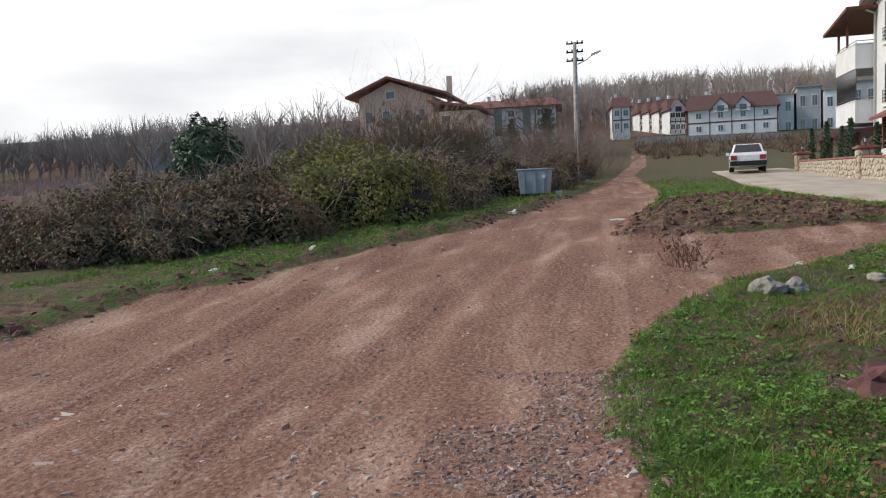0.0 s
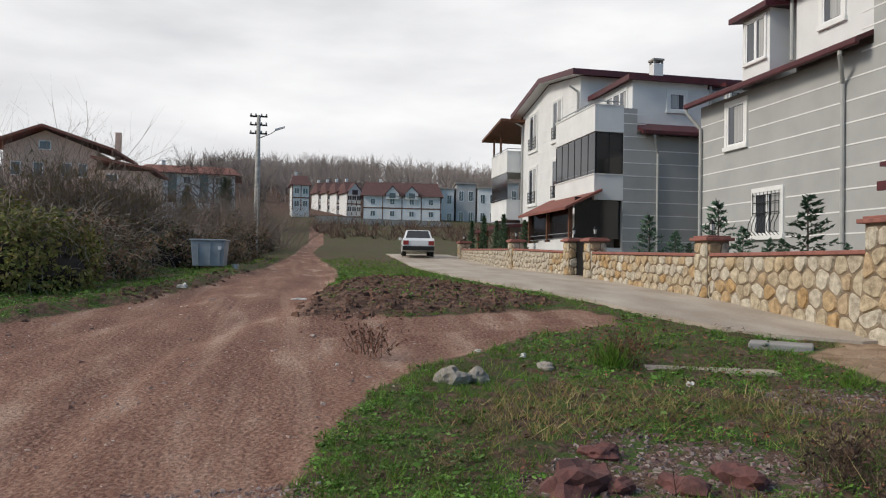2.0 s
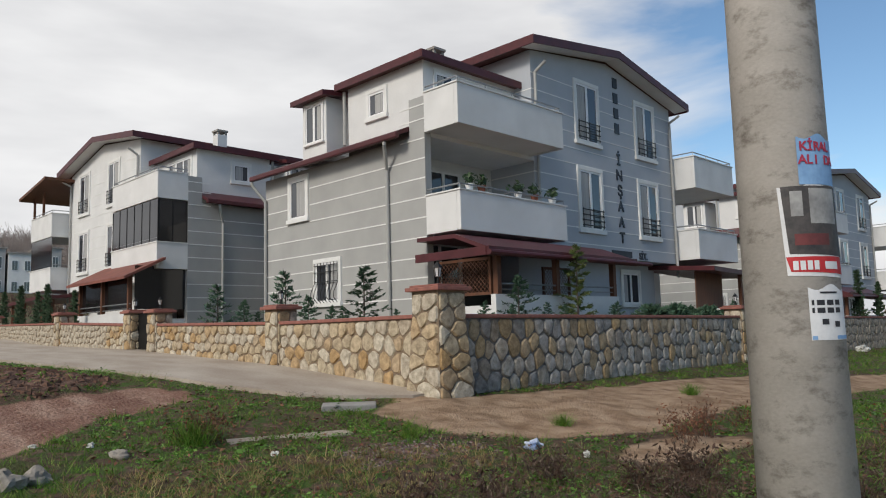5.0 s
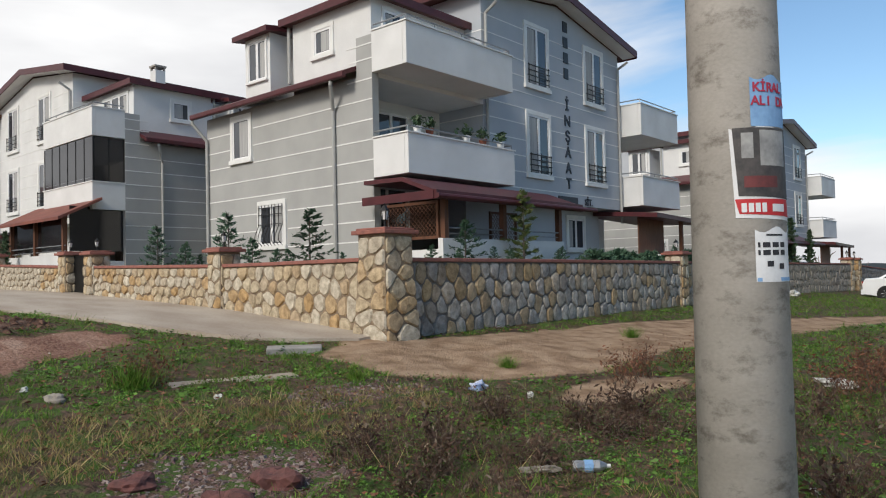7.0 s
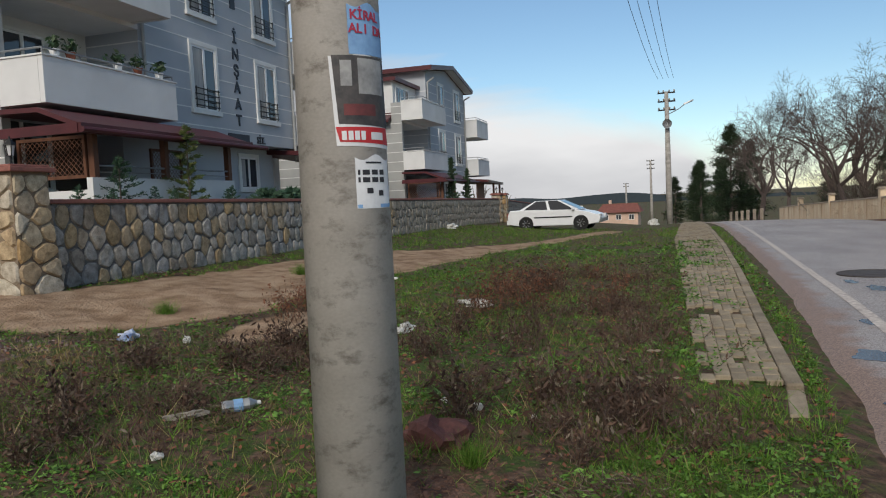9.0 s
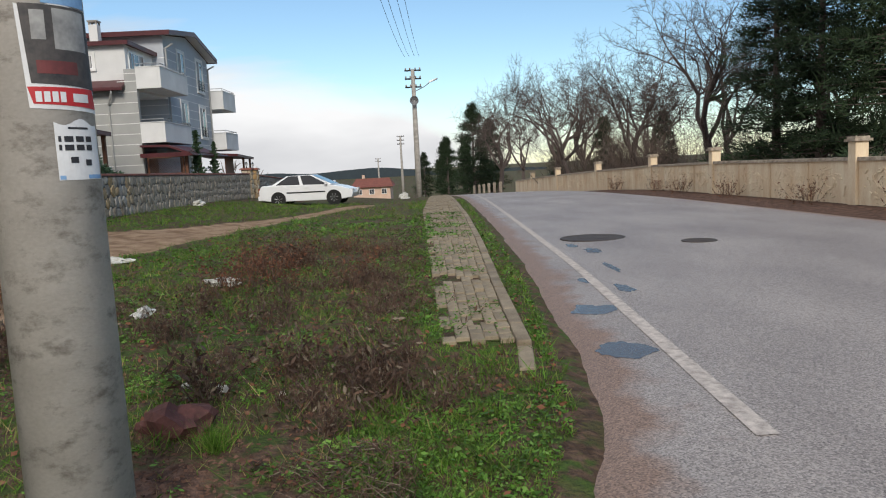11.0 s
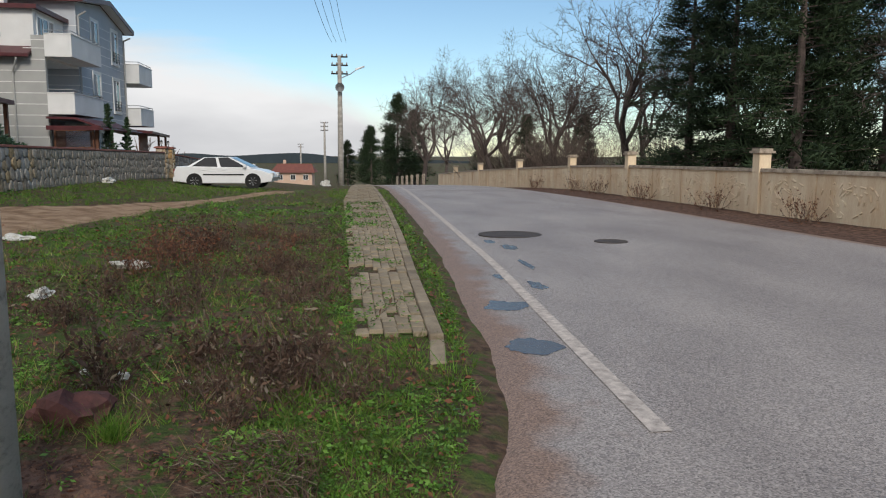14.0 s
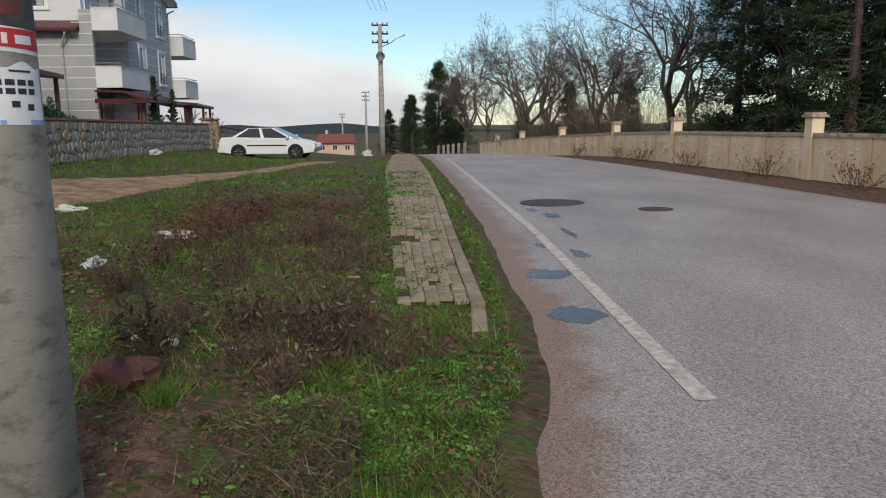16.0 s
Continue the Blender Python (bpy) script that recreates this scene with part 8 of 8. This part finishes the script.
def stone_sheet(name, x, y, size, material, label, category, sink=0.25):
    v, f = stones(x, y, size, sink)
    me = bpy.data.meshes.new(name)
    me.from_pydata(v.tolist(), [], f.tolist())
    me.materials.append(material)
    me.update()
    return tagged(new(name, me), label, category, kind="stuff")


def on_track(n, r1, power):
    a, r = RS.uniform(-1.0, 0.35, n), 2.2 + r1 * RS.rand(n) ** power
    x, y = r * np.sin(a), r * np.cos(a)
    g = gap(x, y, DIRT)
    keep = (g > -0.12) & (RS.rand(n) < np.clip(0.35 + 0.9 * rough(x, y, 0.8, 41) + 0.8 * np.exp(-((x + 0.25) / 0.45) ** 2) * (y < 5), 0.04, 1))
    return x[keep], y[keep], r[keep]


x, y, r = on_track(26000, 16, 1.8)
stone_sheet("pebbles", x, y, RS.uniform(0.003, 0.008, len(x)) * (1 + 0.05 * r), M_PEBBLE, "loose reddish gravel on the dirt track", "gravel")
x, y, r = on_track(11000, 24, 1.5)
stone_sheet("track_stones", x, y, 0.009 + 0.024 * RS.rand(len(x)) ** 3, M_PEBBLE, "small pale and reddish stones bedded in the track", "stones", 0.3)
x, y, r = on_track(700, 22, 1.2)
stone_sheet("track_stones", x, y, 0.025 + 0.04 * RS.rand(len(x)) ** 2, M_PEBBLE, "flat larger stones bedded in the track", "stones", 0.45)
M_RUBBLE = island_mat("dark_rubble", [(0.11, 0.06, 0.055), (0.17, 0.105, 0.095), (0.09, 0.07, 0.068), (0.30, 0.245, 0.22), (0.13, 0.075, 0.07)], 0.9)
x, y = RS.uniform(1.2, 7.2, 26000), RS.uniform(3.9, 7.4, 26000)
keep = (gap(x, y, GRAVEL) + 0.35 * rough(x, y, 1.5, 44) > -0.05) | (gap(x, y, [(4.6, 6.3), (6.6, 6.2), (6.4, 7.1), (4.9, 7.2)]) > 0)
x, y = x[keep], y[keep]
stone_sheet("rubble", x, y, 0.005 + 0.03 * RS.rand(len(x)) ** 4, M_RUBBLE, "dark purple-brown stone rubble in the grass", "rubble")
M_CHIP = island_mat("purple_chippings", [(0.13, 0.075, 0.065), (0.20, 0.13, 0.115), (0.15, 0.10, 0.095), (0.36, 0.30, 0.27), (0.22, 0.125, 0.095)], 0.85)
x, y = RS.uniform(-1.1, 0.3, 9000), RS.uniform(1.8, 5.2, 9000)
keep = rough(x, y, 1.1, 47) - np.abs(x + 0.2) * 0.9 > -0.45
stone_sheet("rubble", x[keep], y[keep], 0.004 + 0.02 * RS.rand(keep.sum()) ** 3, M_CHIP, "dark grey-purple chippings at the track's edge", "rubble")
x, y = RS.uniform(0, 5.2, 5000), RS.uniform(11.8, 20.5, 5000)
keep = gap(x, y, MOUND) > -0.1
bx, by = RS.uniform(-8.5, -1, 9000), RS.uniform(4.5, 24, 9000)
edge = gap(bx, by, DIRT)
bk = (edge < 0.08) & (edge > -0.75) & (bx < -1.2) & (RS.rand(9000) < 0.5 + 0.8 * rough(bx, by, 0.7, 50))
x, y = np.concatenate([x[keep], bx[bk]]), np.concatenate([y[keep], by[bk]])
M_CLOD = island_mat("earth_clods", [(0.06, 0.033, 0.025), (0.115, 0.062, 0.043), (0.17, 0.098, 0.07)], 0.95)
stone_sheet("earth_clods", x, y, 0.012 + 0.07 * RS.rand(len(x)) ** 2.5, M_CLOD, "loose dark earth clods on the bank", "earth")
# soil crumbs on the bare patch by the pole
x, y = 3.5 + RS.normal(0, 0.55, 2600), 1.3 + RS.normal(0, 0.35, 2600)
stone_sheet("earth_clods", x, y, 0.004 + 0.02 * RS.rand(len(x)) ** 3, M_CLOD, "crumbly dark soil beside the pole", "earth")
for x, y, sz, sd, mt, lb in ((1.9, 4.8, (0.34, 0.2, 0.15), 1, M_REDROCK, "jagged dark red rock"), (2.62, 4.65, (0.2, 0.14, 0.1), 2, M_REDROCK, "jagged dark red rock"), (2.35, 5.45, (0.15, 0.11, 0.08), 3, M_REDROCK, "rounded reddish rock in the grass"),
                             (2.15, 4.7, (0.14, 0.1, 0.08), 4, M_REDROCK, "jagged dark red rock"), (4.55, 1.5, (0.22, 0.16, 0.15), 5, M_REDROCK, "flat-topped dark red rock by the pole"), (3.1, 4.75, (0.2, 0.16, 0.12), 6, M_REDROCK, "jagged dark red rock"),
                             (1.66, 7.6, (0.16, 0.12, 0.14), 7, M_GREYROCK, "pale grey boulder in the grass"), (1.95, 7.75, (0.14, 0.12, 0.11), 8, M_GREYROCK, "pale grey boulder in the grass"), (2.9, 8.25, (0.15, 0.1, 0.07), 9, M_GREYROCK, "brownish flat rock in the grass")):
    tagged(part("rock", lump(sz, sd, 0.8, 3, 0.55), mt), lb, "rock", group="rocks on the verge").matrix_basis = pose(x, y, gz(x, y) - 0.03, 0, 0, sd * 50)

# ---- litter ----
def crumple(seed, sx, sy, sz):
    return lump((sx * 0.75, sy * 0.75, sz * 0.8), seed * 1.37, 0.8, 3, 0.85)


for k, (x, y, s, lb, mt) in enumerate(((8.3, 3.05, (0.25, 0.13, 0.07), "crumpled white plastic bag in the grass", M_LITTER), (10.5, 2.75, (0.3, 0.16, 0.1), "crumpled white plastic bag in the grass", M_LITTER), (6.86, 5.85, (0.14, 0.12, 0.09), "blue and white crumpled bag", M_BLUELITTER),
                                       (7.1, 5.25, (0.06, 0.05, 0.07), "small white carton", M_LITTER), (5.35, 1.42, (0.05, 0.04, 0.05), "piece of white foam", M_LITTER), (5.2, 0.95, (0.04, 0.03, 0.03), "piece of white foam", M_LITTER), (5.6, 1.75, (0.05, 0.035, 0.03), "piece of white foam", M_LITTER),
                                       (4.7, 3.5, (0.17, 0.07, 0.05), "dirty torn paper bag", M_GREYROCK), (-5.0, 11.1, (0.2, 0.12, 0.08), "white plastic bag by the thicket", M_LITTER), (-6.0, 9.4, (0.14, 0.07, 0.05), "flat pale scrap by the track", M_LITTER), (-2.2, 15.8, (0.12, 0.08, 0.08), "white scrap by the thicket", M_LITTER),
                                       (0.1, 13.7, (0.2, 0.13, 0.02), "flat white lid on the track", M_LITTER), (2.3, 9.1, (0.06, 0.04, 0.03), "white pebble on the track edge", M_LITTER), (30.0, 8.7, (0.4, 0.25, 0.2), "white plastic sack against the wall", M_LITTER), (13.3, 5.3, (0.3, 0.16, 0.08), "white plastic bag in the grass", M_LITTER),
                                       (4.2, 7.3, (0.05, 0.05, 0.04), "white pebble in the grass", M_LITTER), (2.8, 8.8, (0.05, 0.05, 0.04), "white pebble in the grass", M_LITTER), (49.5, 0.8, (0.4, 0.3, 0.35), "white bag by the utility pole", M_LITTER), (3.95, 3.2, (0.05, 0.04, 0.04), "white pebble in the grass", M_LITTER))):
    tagged(part("litter", crumple(k + 2, *s), mt), lb, "litter", group="litter on the verge").matrix_basis = pose(x, y, gz(x, y) + (0.015 if s[0] > 0.1 else 0.005), 0, 0, 70 * k)
o = thing("plastic_bottle", "crushed clear plastic bottle in the weeds", "bottle", (5.0, 3.25, gz(5.0, 3.25) + 0.05), 40)
part("body", Mesh().lathe([(0.045, -0.13), (0.05, -0.1), (0.042, 0), (0.05, 0.08), (0.02, 0.14)], 12), M_METAL, o, "clear crushed body", pose(0, 0, 0, 90, 0, 0))
part("cap", Mesh().lathe([(0.016, 0.14), (0.016, 0.17)], 10), M_PLATE, o, "", pose(0, 0, 0, 90, 0, 0))
part("label_band", Mesh().lathe([(0.0515, -0.04), (0.0515, 0.03)], 12), M_PAPERBLUE, o, "", pose(0, 0, 0, 90, 0, 0))
